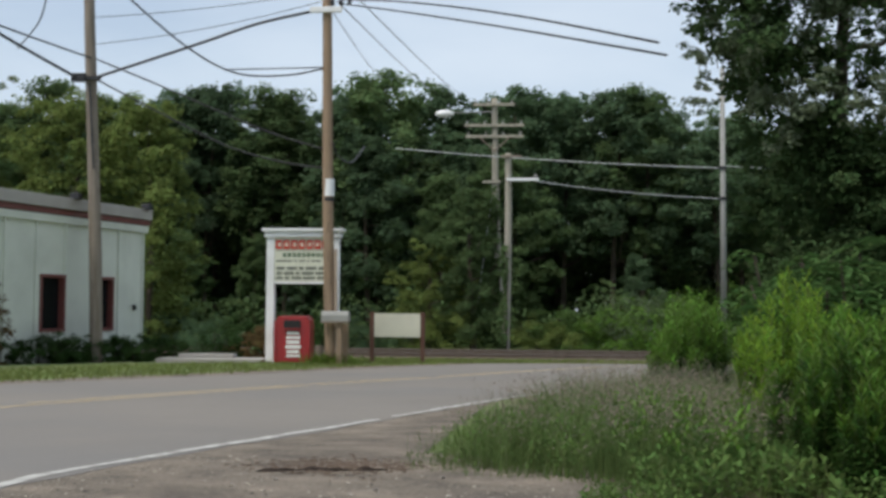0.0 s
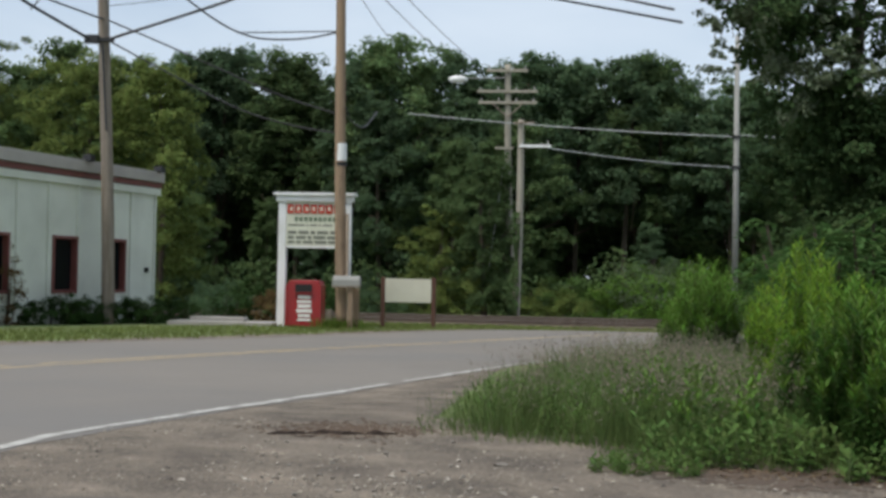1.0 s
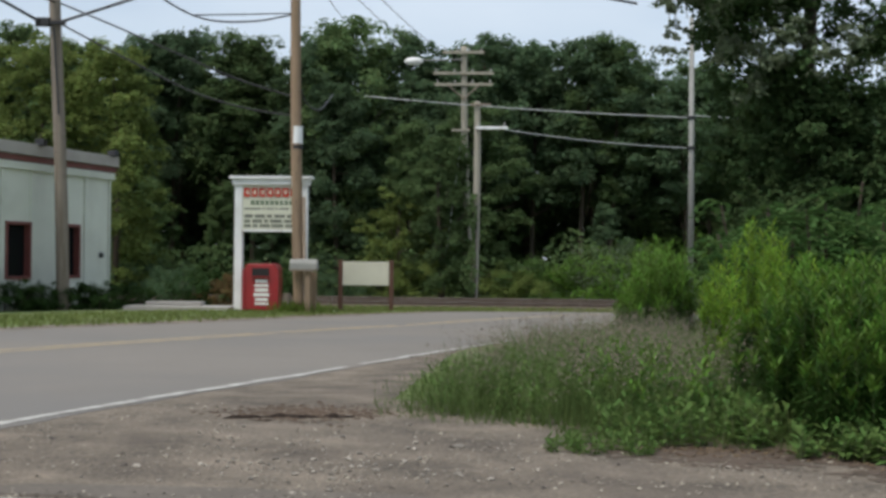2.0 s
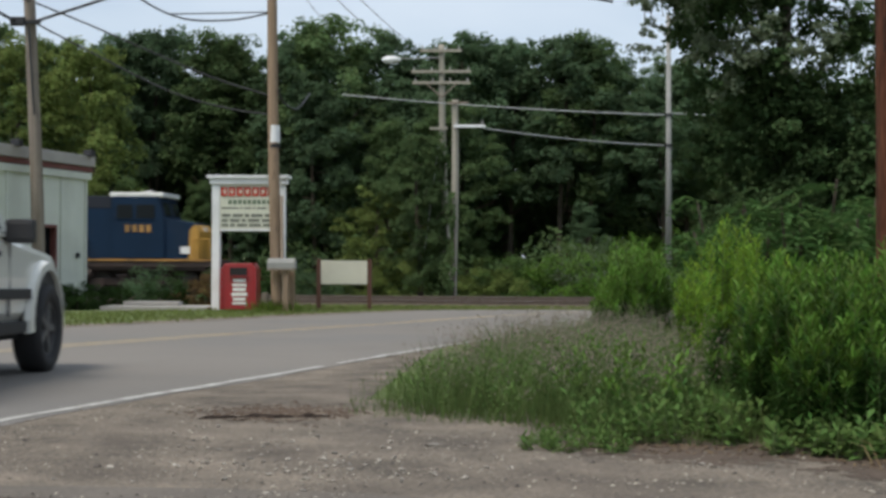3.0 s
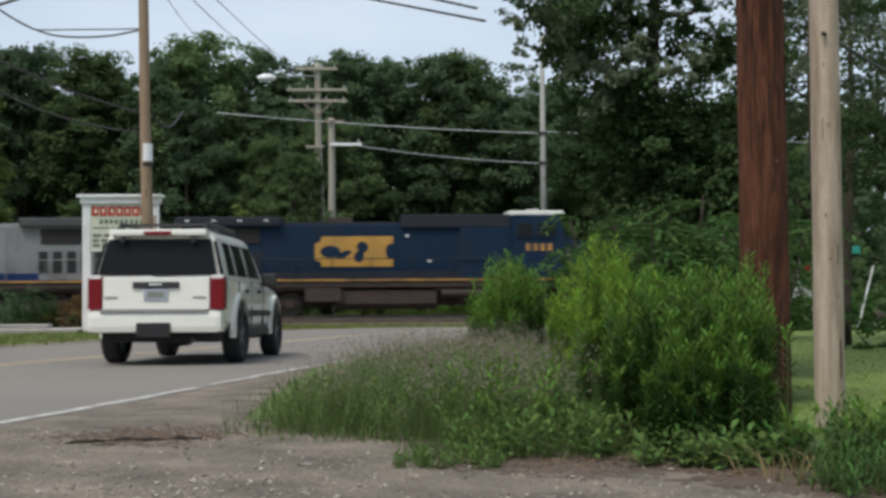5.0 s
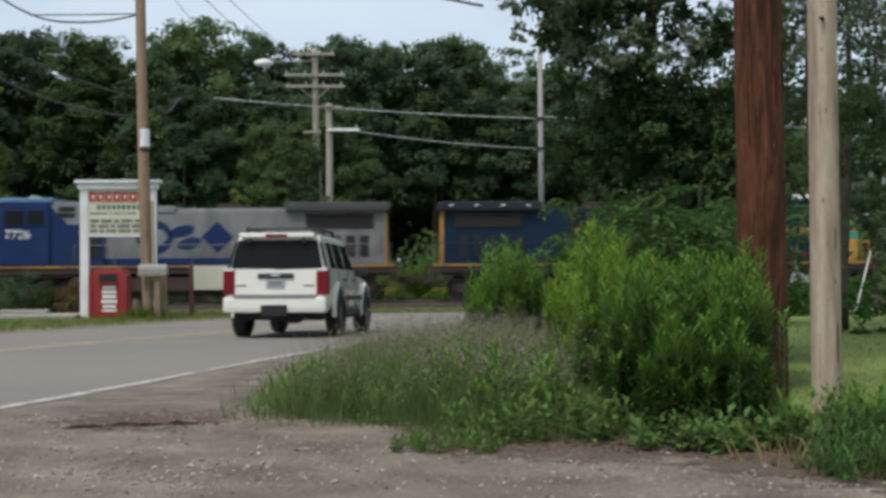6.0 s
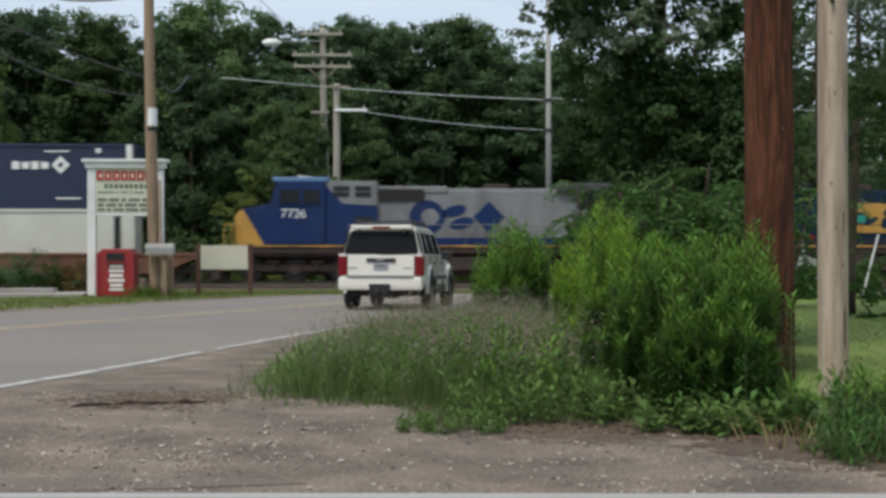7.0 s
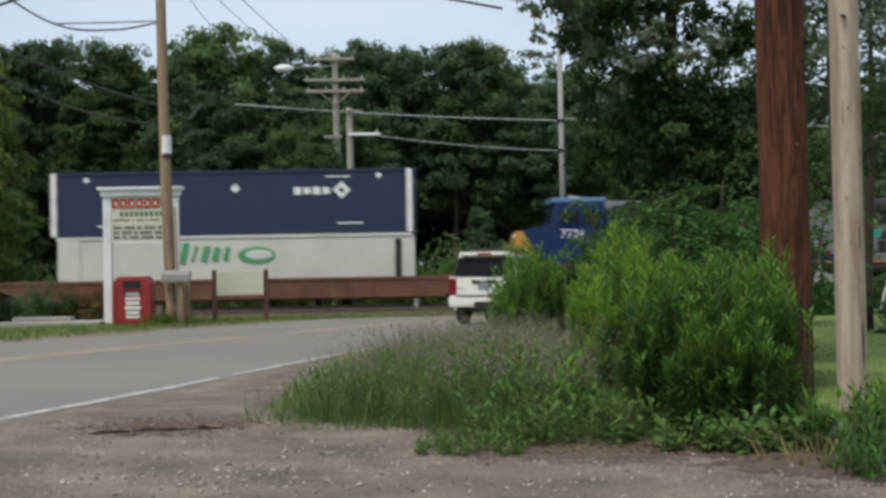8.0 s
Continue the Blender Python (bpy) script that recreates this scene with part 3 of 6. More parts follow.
# ---- poles and wires ----
def pole(name, base, top, r0, r1, mat, label, group="", sway=0.0, seg=20, seed=0):
    """A slightly crooked tapered wooden pole."""
    base, top = Vector(base), Vector(top)
    ob = thing(name, Matrix.Translation(base), label, "utility pole", group)
    rings = []
    for i in range(25):
        t = i / 24
        c = (top - base) * t + Vector((math.sin(t * 5 + seed) * sway, 0, 0))
        ring = []
        for k in range(seg):
            a = 2 * math.pi * k / seg
            r = (r0 + (r1 - r0) * t) * (1 + 0.035 * noise.noise((math.cos(a) * 2, math.sin(a) * 2 + seed, t * 9)))
            ring.append(c + Vector((r * math.cos(a), r * math.sin(a), 0)))
        rings.append(ring)
    part("shaft", loft(bmesh.new(), rings), mat, ob, smooth=True)
    return ob


def cracks(ob, radius, lean, lo, hi, count, seed, facing=-1.57):
    rng = random.Random(seed)
    for i in range(count):
        a = facing + rng.uniform(-1.1, 1.1)
        z = rng.uniform(lo, hi)
        x, y = radius(z) * math.cos(a) + lean[0] * z, radius(z) * math.sin(a) + lean[1] * z
        part("split", boxed((x * 1.0, y, z), (rng.uniform(0.0015, 0.006), 0.012, rng.uniform(0.06, 0.45)), pose(0, 0, 0, 0, rng.uniform(-2, 2), math.degrees(a) + 90)), M_CRACK, ob, "dark drying split")


left_pole = pole("utility_pole", (-13.62, 36, 0.05), (-14.05, 36, 11.6), 0.19, 0.15, M_POLE_GREY, "weathered grey wooden utility pole on the verge", "utility poles", 0.03)
part("splice_case", boxed((-0.62, -0.2, 8.45), (0.42, 0.16, 0.26), bevel=0.04), M_DARK_METAL, left_pole, "black cable splice case")
part("bracket", boxed((-0.2, -0.2, 8.43), (0.5, 0.08, 0.1)), M_DARK_METAL, left_pole)
part("riser", rodded((-0.12, -0.21, 5.8), (-0.30, -0.21, 8.3), 0.03), M_WIRE, left_pole, "black cable riser")

main_pole = pole("utility_pole", (-6.95, 37, 0.2), (-7.25, 37, 11.8), 0.175, 0.135, M_POLE_MAIN, "orange-brown wooden utility pole beside the red bin", "utility poles", 0.03, seed=3)
part("band", rodded((-0.13, 0, 4.95), (-0.14, 0, 5.45), 0.168, 0.166), M_PALE_PAINT, main_pole, "faded white number band")
part("band", rodded((-0.13, 0, 4.80), (-0.13, 0, 4.90), 0.17, 0.17), M_DARK_METAL, main_pole)
for z in (10.42,):
    part("crossarm", boxed((-0.24, -0.18, z), (0.95, 0.12, 0.17), bevel=0.02), M_PALE_PAINT, main_pole, "short pale crossarm")
for dx in (0.05, 0.3, 0.55):
    part("insulator", rodded((dx - 0.1, -0.18, 10.55), (dx - 0.1, -0.18, 10.85), 0.07, 0.04, 10), M_DARK_METAL, main_pole)
part("meter_conduit", rodded((0.17, -0.1, 0.1), (0.12, -0.12, 3.4), 0.045), M_POLE_TAN, main_pole, "pale conduit up the pole")
part("meter_board", boxed((0.42, -0.05, 0.55), (0.16, 0.12, 1.35), bevel=0.01), M_POLE_MAIN, main_pole)
cracks(main_pole, lambda z: 0.176 - 0.0035 * z, (-0.026, 0), 0.3, 6, 10, 8)

# the mailbox beside the pole
mail = thing("mailbox", pose(-6.74, 36.6, rise(-6.7, 36.6)), "grey metal mailbox on a wooden post", "mailbox")
part("post", boxed((0.10, 0, 0.65), (0.14, 0.14, 1.3), bevel=0.01), M_POLE_MAIN, mail)
bm = prism(bmesh.new(), [(-0.13, 0), (0.13, 0), (0.13, 0.16), (0.09, 0.25), (0, 0.285), (-0.09, 0.25), (-0.13, 0.16)], "x", -0.42, 0.36)
body = part("box", bm, M_STEEL, mail)
body.location.z = 1.26
part("door", boxed((0.37, 0, 1.39), (0.02, 0.26, 0.25), bevel=0.01), M_STEEL, mail)
part("shelf", boxed((-0.03, 0, 1.23), (0.8, 0.3, 0.05)), M_POLE_GREY, mail)

brown = pole("utility_pole", (2.45, 8.4, 0.78), (2.38, 8.4, 9.5), 0.163, 0.14, M_POLE_BROWN, "dark red-brown creosoted wooden utility pole among the weeds", "utility poles", 0.004, 40, 7)
cracks(brown, lambda z: 0.163 - 0.0026 * z, (-0.008, 0), 0.5, 4.5, 70, 3)
rng = random.Random(2)
for i in range(4):
    a, z = -1.57 + rng.uniform(-1.0, 1.0), rng.uniform(1.0, 3.6)
    r = 0.163 - 0.0026 * z
    part("staple", boxed((r * math.cos(a) - 0.008 * z, r * math.sin(a), z), (0.012, 0.01, 0.012)), M_RAIL, brown, "rusty staple")
tan = pole("utility_pole", (4.32, 12.6, 0.0), (4.22, 12.6, 9.0), 0.150, 0.132, M_POLE_TAN, "pale bleached wooden utility pole on the lawn edge", "utility poles", 0.012, 32, 11)
cracks(tan, lambda z: 0.147 - 0.002 * z, (-0.011, 0), 0.3, 4, 5, 6)
for x, z, r in ((-0.06, 2.42, 0.014), (-0.03, 1.98, 0.016), (0.05, 1.62, 0.012), (-0.02, 3.3, 0.014), (0.06, 1.05, 0.014), (-0.05, 3.9, 0.012)):
    part("knot", rodded((x - 0.011 * z, -0.1515 + 0.002 * z + abs(x) * 0.22, z + r * 1.4), (x - 0.011 * z, -0.1505 + 0.002 * z + abs(x) * 0.22, z - r * 2), r * 0.6, r * 0.2, 8), M_CRACK, tan, "dark split knot")

far_pole = pole("utility_pole", (-3.45, 64, -0.2), (-3.88, 64, 12.45), 0.20, 0.15, M_POLE_PALE, "tall pale wooden pole with crossarms behind the railway", "utility poles behind the railway", 0.05, seed=2)
for z, w, c in ((12.32, 2.1, -0.42), (11.28, 3.0, -0.40), (10.72, 2.9, -0.38)):
    part("crossarm", boxed((c, -0.2, z), (w, 0.11, 0.14), bevel=0.015), M_POLE_PALE, far_pole)
    for k in range(4):
        x = c - w / 2 + 0.15 + k * (w - 0.3) / 3
        part("insulator", rodded((x, -0.2, z + 0.05), (x, -0.2, z + 0.24), 0.05, 0.03, 8), M_STEEL, far_pole)
for s in (-1, 1):
    part("brace", rodded((-0.36, -0.25, 10.0), (-0.38 + s * 0.8, -0.25, 10.7), 0.035), M_POLE_GREY, far_pole)
part("lower_arm", boxed((-0.5, -0.2, 8.45), (0.9, 0.1, 0.12)), M_POLE_PALE, far_pole)
far_pole2 = pole("utility_pole", (-3.05, 60.9, -0.2), (-2.98, 60.9, 9.3), 0.19, 0.15, M_POLE_PALE, "shorter pale pole with one side arm behind the railway", "utility poles behind the railway", 0.03, seed=5)
part("side_arm", boxed((0.75, -0.2, 8.25), (1.5, 0.1, 0.13), bevel=0.015), M_PALE_PAINT, far_pole2, "pale side arm")
part("upper_arm", boxed((0.2, -0.2, 9.35), (1.0, 0.08, 0.1)), M_POLE_GREY, far_pole2)
for dx in (0.15, 1.35):
    part("insulator", rodded((dx, -0.2, 8.3), (dx, -0.2, 8.5), 0.06, 0.04, 8), M_STEEL, far_pole2)
guy = thing("guy_wire", pose(-4.9, 63.6, -0.2), "thin pale guy wire of the tall pole", "guy wire")
part("strand", rodded((0, 0, 0), (1.15, 0.4, 9.4), 0.03, 0.03, 6), M_WIRE_PALE, guy)
steel = thing("steel_pole", pose(7.2, 62, -0.2), "slim galvanised steel pole behind the railway", "steel pole")
part("shaft", rodded((0, 0, 0), (-0.05, 0, 13.7), 0.155, 0.11, 16), M_STEEL, steel, smooth=True)
for z in (8.9, 7.45):
    part("clamp", rodded((-0.03, 0, z - 0.06), (-0.03, 0, z + 0.06), 0.2, 0.2, 14), M_DARK_METAL, steel)

lamp = thing("street_lamp", pose(-7.0, 62, 11.35), "pale cobra-head street lamp hung on a cable arm", "street lamp")
bm = bmesh.new()
bmesh.ops.create_uvsphere(bm, u_segments=16, v_segments=10, radius=0.5, matrix=Matrix.Translation((0.85, 0, 0.05)) @ Matrix.Diagonal((0.95, 0.4, 0.38, 1)))
part("head", bm, M_PALE_PAINT, lamp, "white lamp head", smooth=True)
part("arm", rodded((1.2, 0, 0.1), (3.2, 2, 0.45), 0.035), M_STEEL, lamp)

# small pole seen through the leaves on the far road
cross = thing("utility_pole", pose(21.95, 90, -0.2), "distant pale pole with one crossarm", "utility pole", "utility poles behind the railway")
part("shaft", rodded((0, 0, 0), (0, 0, 8.9), 0.15, 0.12), M_POLE_GREY, cross)
part("crossarm", boxed((-0.05, -0.15, 8.0), (2.3, 0.12, 0.16)), M_PALE_PAINT, cross)


def wire(points, r, mat, label="black overhead cable strung between poles"):
    """A cable through the points, as one tube."""
    pts = [Vector(p) for p in points]
    line = []
    for i in range(len(pts) - 1):
        p0, p1, p2, p3 = pts[max(i - 1, 0)], pts[i], pts[i + 1], pts[min(i + 2, len(pts) - 1)]
        for j in range(10):
            t = j / 10
            line.append(0.5 * (2 * p1 + (p2 - p0) * t + (2 * p0 - 5 * p1 + 4 * p2 - p3) * t * t + (3 * p1 - p0 - 3 * p2 + p3) * t ** 3))
    line.append(pts[-1])
    rings = []
    for p, q in zip(line, line[1:] + [line[-1] * 2 - line[-2]]):
        d = (q - p).normalized()
        s = d.cross(Vector((0, 0, 1))).normalized()
        u = s.cross(d)
        rings.append([p + (s * math.cos(a) + u * math.sin(a)) * r for a in (0, 1.257, 2.513, 3.77, 5.027)])
    return tagged(part("overhead_cable", loft(bmesh.new(), rings), mat, None, smooth=True), label, "cable", "overhead cables")


def hang(a, b, sag, r, mat, label="black overhead cable strung between poles"):
    a, b = Vector(a), Vector(b)
    return wire([a + (b - a) * t - Vector((0, 0, 4 * sag * t * (1 - t))) for t in (0, 0.25, 0.5, 0.75, 1)], r, mat, label)


wire([(-13.75, 35.8, 8.49), (-10.93, 36.4, 9.55), (-9.2, 36.7, 10.2), (-7.4, 36.85, 10.62)], 0.045, M_WIRE, "thick black bundled cable between two poles")
wire([(-14.3, 35.8, 8.5), (-15.35, 33, 9.19), (-16.6, 29, 10.2)], 0.045, M_WIRE, "thick black bundled cable between two poles")
wire([(-13.85, 36, 9.07), (-15.36, 33, 9.42), (-17, 29.5, 9.9)], 0.03, M_WIRE)
wire([(-15.3, 34, 9.0), (-13.6, 31.5, 9.2), (-12.3, 29, 9.6)], 0.02, M_WIRE)
wire([(-12.6, 31, 11.2), (-11.73, 33, 10.06), (-10.6, 34.8, 9.05), (-9.6, 36, 8.61), (-8.3, 36.6, 8.65), (-7.29, 37, 8.91)], 0.028, M_WIRE)
wire([(-10.0, 36, 8.72), (-8.6, 36.6, 8.85), (-7.29, 37, 8.95)], 0.02, M_WIRE)
wire([(-13.95, 36, 9.13), (-12.2, 36.2, 8.42), (-10.56, 36.5, 7.72), (-8.8, 36.8, 7.0), (-7.21, 37, 6.52)], 0.026, M_WIRE)
wire([(-13.93, 36, 8.55), (-12.0, 36.2, 7.55), (-10.04, 36.5, 6.59), (-8.5, 36.8, 6.15), (-7.25, 37, 5.97)], 0.026, M_WIRE)
wire([(-6.95, 36.9, 6.7), (-6.85, 37.2, 6.35), (-6.6, 38, 6.25), (-6.45, 39.5, 6.9)], 0.03, M_WIRE)
hang((-6.7, 36.8, 10.9), (1.3, 20, 6.02), -0.18, 0.022, M_WIRE)
hang((-6.7, 36.9, 10.8), (1.43, 20, 5.82), -0.05, 0.022, M_WIRE)
hang((-6.6, 37, 11.3), (-6.18, 140, 22.9), 1.2, 0.018, M_WIRE)
hang((-6.9, 37, 10.9), (-10.15, 140, 24.4), 1.2, 0.018, M_WIRE)
hang((-7.1, 37, 10.7), (-18.7, 140, 27.3), 1.2, 0.016, M_WIRE)
hang((-13.9, 36, 10.3), (-7.4, 37, 11.2), 0.1, 0.012, M_WIRE)
hang((-13.9, 36, 9.5), (-7.4, 37, 10.9), 0.15, 0.012, M_WIRE)
hang((-8.69, 63, 9.84), (7.06, 62, 8.7), 0.12, 0.03, M_WIRE_PALE, "pale aluminium overhead cable behind the railway")
hang((-1.74, 60.7, 7.97), (7.05, 62, 7.24), 0.12, 0.026, M_WIRE_PALE, "pale aluminium overhead cable behind the railway")
hang((7.1, 62, 8.8), (30, 64, 8.4), 0.2, 0.028, M_WIRE_PALE, "pale aluminium overhead cable behind the railway")
hang((4.2, 12.4, 4.2), (14, 26, 4.6), 0.3, 0.02, M_WIRE)


# ---- the building ----
CORNER, BACK = Vector((-13.66, 40, 0)), Vector((-0.2009, -0.9796, 0))
WALL_TURN = math.degrees(math.atan2(BACK.y, BACK.x))
# local x runs along the wall from the corner towards the road's near end, local y into the building
hall = thing("commercial_building", pose(CORNER.x, CORNER.y, 0.1, 0, 0, WALL_TURN), "low flat-roofed pale green building with red-brown trim", "building")
windows = [(1.72, 2.92), (4.30, 5.50), (7.45, 8.65), (11.0, 12.2)]
LENGTH, WALL_TOP = 22.0, 4.30
spans, x = [], 0.0
for a, b in windows:
    spans += [(x, a, 0, WALL_TOP), (a, b, 0, 1.06), (a, b, 2.66, WALL_TOP)]
    x = b
spans.append((x, LENGTH, 0, WALL_TOP))
for a, b, lo, hi in spans:
    part("wall_panel", boxed(((a + b) / 2, -0.12, (lo + hi) / 2), (b - a, 0.24, hi - lo)), M_SIDING, hall, "pale green-grey wall panel")
part("end_wall", boxed((0.12, -8, WALL_TOP / 2), (0.24, 15.5, WALL_TOP)), M_SIDING, hall)
part("back_wall", boxed((LENGTH / 2, -15.9, WALL_TOP / 2), (LENGTH, 0.24, WALL_TOP)), M_SIDING, hall)
part("side_wall", boxed((LENGTH - 0.12, -8, WALL_TOP / 2), (0.24, 15.5, WALL_TOP)), M_SIDING, hall)
part("floor_slab", boxed((LENGTH / 2, -8, 0.05), (LENGTH - 0.6, 15.4, 0.1)), M_CONCRETE, hall)
part("roof", boxed((LENGTH / 2, -8, WALL_TOP + 0.1), (LENGTH - 0.1, 15.9, 0.2)), M_ROOF, hall)
for k in range(16):
    x = 0.06 + k * 1.42
    if all(not (a - 0.08 < x < b + 0.08) for a, b in windows):
        part("batten", boxed((x, 0.03, WALL_TOP / 2), (0.09, 0.06, WALL_TOP - 0.02), bevel=0.008), M_SIDING, hall)
    else:
        part("batten", boxed((x, 0.03, 3.5), (0.09, 0.06, 1.6), bevel=0.008), M_SIDING, hall)
for z, h, d, mat, name in ((4.25, 0.22, 0.07, M_SIDING, "frieze"), (4.46, 0.16, 0.10, M_RED_TRIM, "red_band"), (4.72, 0.34, 0.20, M_COPING, "coping")):
    part(name, boxed((LENGTH / 2 - 0.1, d / 2 + 0.02, z), (LENGTH + 0.1, d + 0.04, h), bevel=0.015), mat, hall)
    part(name, boxed((-d / 2 - 0.02, -7.8, z), (d + 0.04, 15.5, h), bevel=0.015), mat, hall)
for x in (0.25, 4.2, 9.2):
    part("floodlight", boxed((x, 0.25, 4.95), (0.22, 0.3, 0.2), bevel=0.03), M_DARK_METAL, hall, "small roof floodlight")
for a, b in windows:
    w = part("window", boxed(((a + b) / 2, -0.16, 1.86), (b - a - 0.12, 0.02, 1.48)), M_TINT, hall, "dark window glass")
    for c, s in (((a + 0.035, -0.08, 1.86), (0.09, 0.24, 1.62)), ((b - 0.035, -0.08, 1.86), (0.09, 0.24, 1.62)), (((a + b) / 2, -0.08, 1.09), (b - a, 0.26, 0.09)), (((a + b) / 2, -0.08, 2.63), (b - a, 0.26, 0.09))):
        part("window_frame", boxed(c, s, bevel=0.008), M_RED_TRIM, w, "dull red frame")
part("wall_meter", boxed((0.55, 0.06, 1.75), (0.1, 0.1, 0.16), bevel=0.01), M_DARK_METAL, hall)

# ---- the roadside sign, bin and board ----
SX, SY = -8.02, 38.0
sz = rise(SX, SY)
sign = thing("roadside_sign", pose(SX, SY, sz), "white wooden roadside sign with a cream letter board", "sign")
for x in (-0.98, 0.98):
    part("post", boxed((x, 0, 1.9), (0.24, 0.24, 3.8), bevel=0.02), M_PALE_PAINT, sign)
part("top_beam", boxed((0, 0, 3.86), (2.32, 0.36, 0.18), bevel=0.02), M_PALE_PAINT, sign)
part("cap_moulding", boxed((0, 0, 3.99), (2.48, 0.5, 0.09), bevel=0.02), M_PALE_PAINT, sign)
face = part("letter_board", boxed((0, -0.02, 3.11), (1.72, 0.16, 1.34), bevel=0.01), M_SIGN_FACE, sign, "cream changeable letter board")
part("bottom_rail", boxed((0, 0, 2.41), (1.72, 0.2, 0.07), bevel=0.01), M_PALE_PAINT, sign)
# seven thick red characters, drawn as plain blocks with a pale middle
for k in range(7):
    x = -0.73 + k * 0.235
    ch = part("red_character", boxed((x, -0.105, 3.55), (0.19, 0.012, 0.27), bevel=0.03), M_RED_LETTER, face, "red block character")
    part("counter", boxed((x + (0.02 if k in (0, 2) else 0), -0.113, 3.55), (0.07, 0.006, 0.12)), M_SIGN_FACE, ch)
for k in range(9):
    part("text_bar", boxed((-0.55 + k * 0.145, -0.104, 3.24), (0.105, 0.008, 0.13)), M_GREEN_DULL, face)
for z, h, words in ((3.06, 0.05, (0.50, 0.06, 0.20, 0.06, 0.28)), (2.84, 0.10, (0.26, 0.31, 0.14, 0.34, 0.18)), (2.69, 0.10, (0.18, 0.3, 0.12, 0.36, 0.26)), (2.55, 0.09, (0.2, 0.14, 0.3, 0.36, 0.2))):
    x = -0.80
    for w in words:
        part("text_bar", boxed((x + w / 2, -0.104, z), (w, 0.008, h)), M_DARK_LETTER, face)
        x += w + 0.06

bz = rise(-8.2, 37.2)
bin_ = thing("collection_bin", pose(-8.16, 37.6, bz, 0, 0, 2), "red metal collection bin with white lettering beside the pole", "bin")
bm = prism(bmesh.new(), [(-0.5, 0.05), (0.5, 0.05), (0.5, 1.24), (0.40, 1.40), (-0.40, 1.40), (-0.5, 1.24)], "y", -0.45, 0.45)
bmesh.ops.bevel(bm, geom=bm.edges[:], offset=0.02, segments=1, affect="EDGES")
part("body", bm, M_RED_PAINT, bin_)
for x in (-0.52, 0.46):
    part("corner_strip", boxed((x + 0.03, -0.46, 0.66), (0.07, 0.05, 1.2), bevel=0.01), M_RED_PAINT, bin_)
part("hatch", boxed((0, -0.455, 1.16), (0.5, 0.05, 0.24), bevel=0.01), M_VENT, bin_, "dark plate for the shaded hatch opening")
part("hatch_lip", boxed((0, -0.49, 1.03), (0.56, 0.08, 0.03)), M_RED_PAINT, bin_)
for z, w, h in ((0.90, 0.36, 0.09), (0.77, 0.42, 0.08), (0.64, 0.38, 0.1), (0.50, 0.46, 0.1), (0.36, 0.36, 0.09), (0.24, 0.4, 0.07)):
    part("text_bar", boxed((0.03, -0.456, z), (w, 0.015, h)), M_WHITE_LETTER, bin_)
for x in (-0.4, 0.4):
    part("skid", boxed((x, 0, 0.03), (0.1, 0.8, 0.06)), M_DARK_METAL, bin_)

post = thing("wooden_post", pose(-7.42, 37.4, rise(-7.4, 37.4)), "short weathered wooden stump beside the bin", "post")
part("stump", rodded((0, 0, -0.05), (0.02, 0, 0.55), 0.12, 0.11), M_POLE_GREY, post)

board = thing("blank_notice_board", pose(-5.42, 40, rise(-5.4, 40)), "blank cream board between two stained wooden posts", "notice board")
for x in (-0.80, 0.80):
    part("post", boxed((x, 0, 0.78), (0.13, 0.13, 1.62), bevel=0.012), M_POST_BROWN, board)
part("panel", boxed((0, -0.03, 1.17), (1.45, 0.06, 0.74), bevel=0.012), M_BOARD, board, "blank cream panel")
part("rail", boxed((0, 0.03, 0.83), (1.5, 0.05, 0.08)), M_POST_BROWN, board)

slab = thing("concrete_slab", pose(-11.0, 38.0, rise(-11, 38)), "low grey concrete slab at the drive entrance", "slab")
part("base", boxed((0.3, 0, 0.06), (3.2, 1.4, 0.14), bevel=0.02), M_CONCRETE, slab)
part("kerb", boxed((0, 0.3, 0.19), (1.7, 0.5, 0.12), bevel=0.03), M_CONCRETE, slab)

street = thing("street_name_sign", pose(15.95, 45, rise(16, 45)), "small teal street name sign on a steel post", "street sign")
part("post", rodded((0, 0, 0), (0, 0, 3.05), 0.03), M_STEEL, street)
part("blade", boxed((0.28, 0, 2.65), (0.46, 0.03, 0.26), bevel=0.005), M_TEAL, street, "teal blade")
gate = thing("crossing_signal_base", pose(15.9, 50.5, rise(15.9, 50.5)), "grey equipment cabinet and mast near the crossing", "signal cabinet")
part("cabinet", boxed((0.3, 0, 0.95), (0.9, 0.5, 0.9), pose(0, 0, 0, 0, 18), bevel=0.03), M_STEEL, gate)
part("mast", rodded((0, -0.3, 0), (0, -0.3, 2.6), 0.06), M_STEEL, gate)
part("lamp_arm", boxed((0, -0.35, 2.2), (0.5, 0.08, 0.1)), M_DARK_METAL, gate)
for x in (-0.3, 0.3):
    part("lens", rodded((x, -0.42, 2.2), (x, -0.36, 2.2), 0.12), M_TAIL, gate)
stay = thing("guy_wire", pose(13.8, 38, rise(13.8, 38)), "slanting pale guy guard beside the lawn", "guy wire")
part("guard", rodded((0, 0, 0), (0.5, 0, 1.9), 0.03), M_PALE_PAINT, stay)

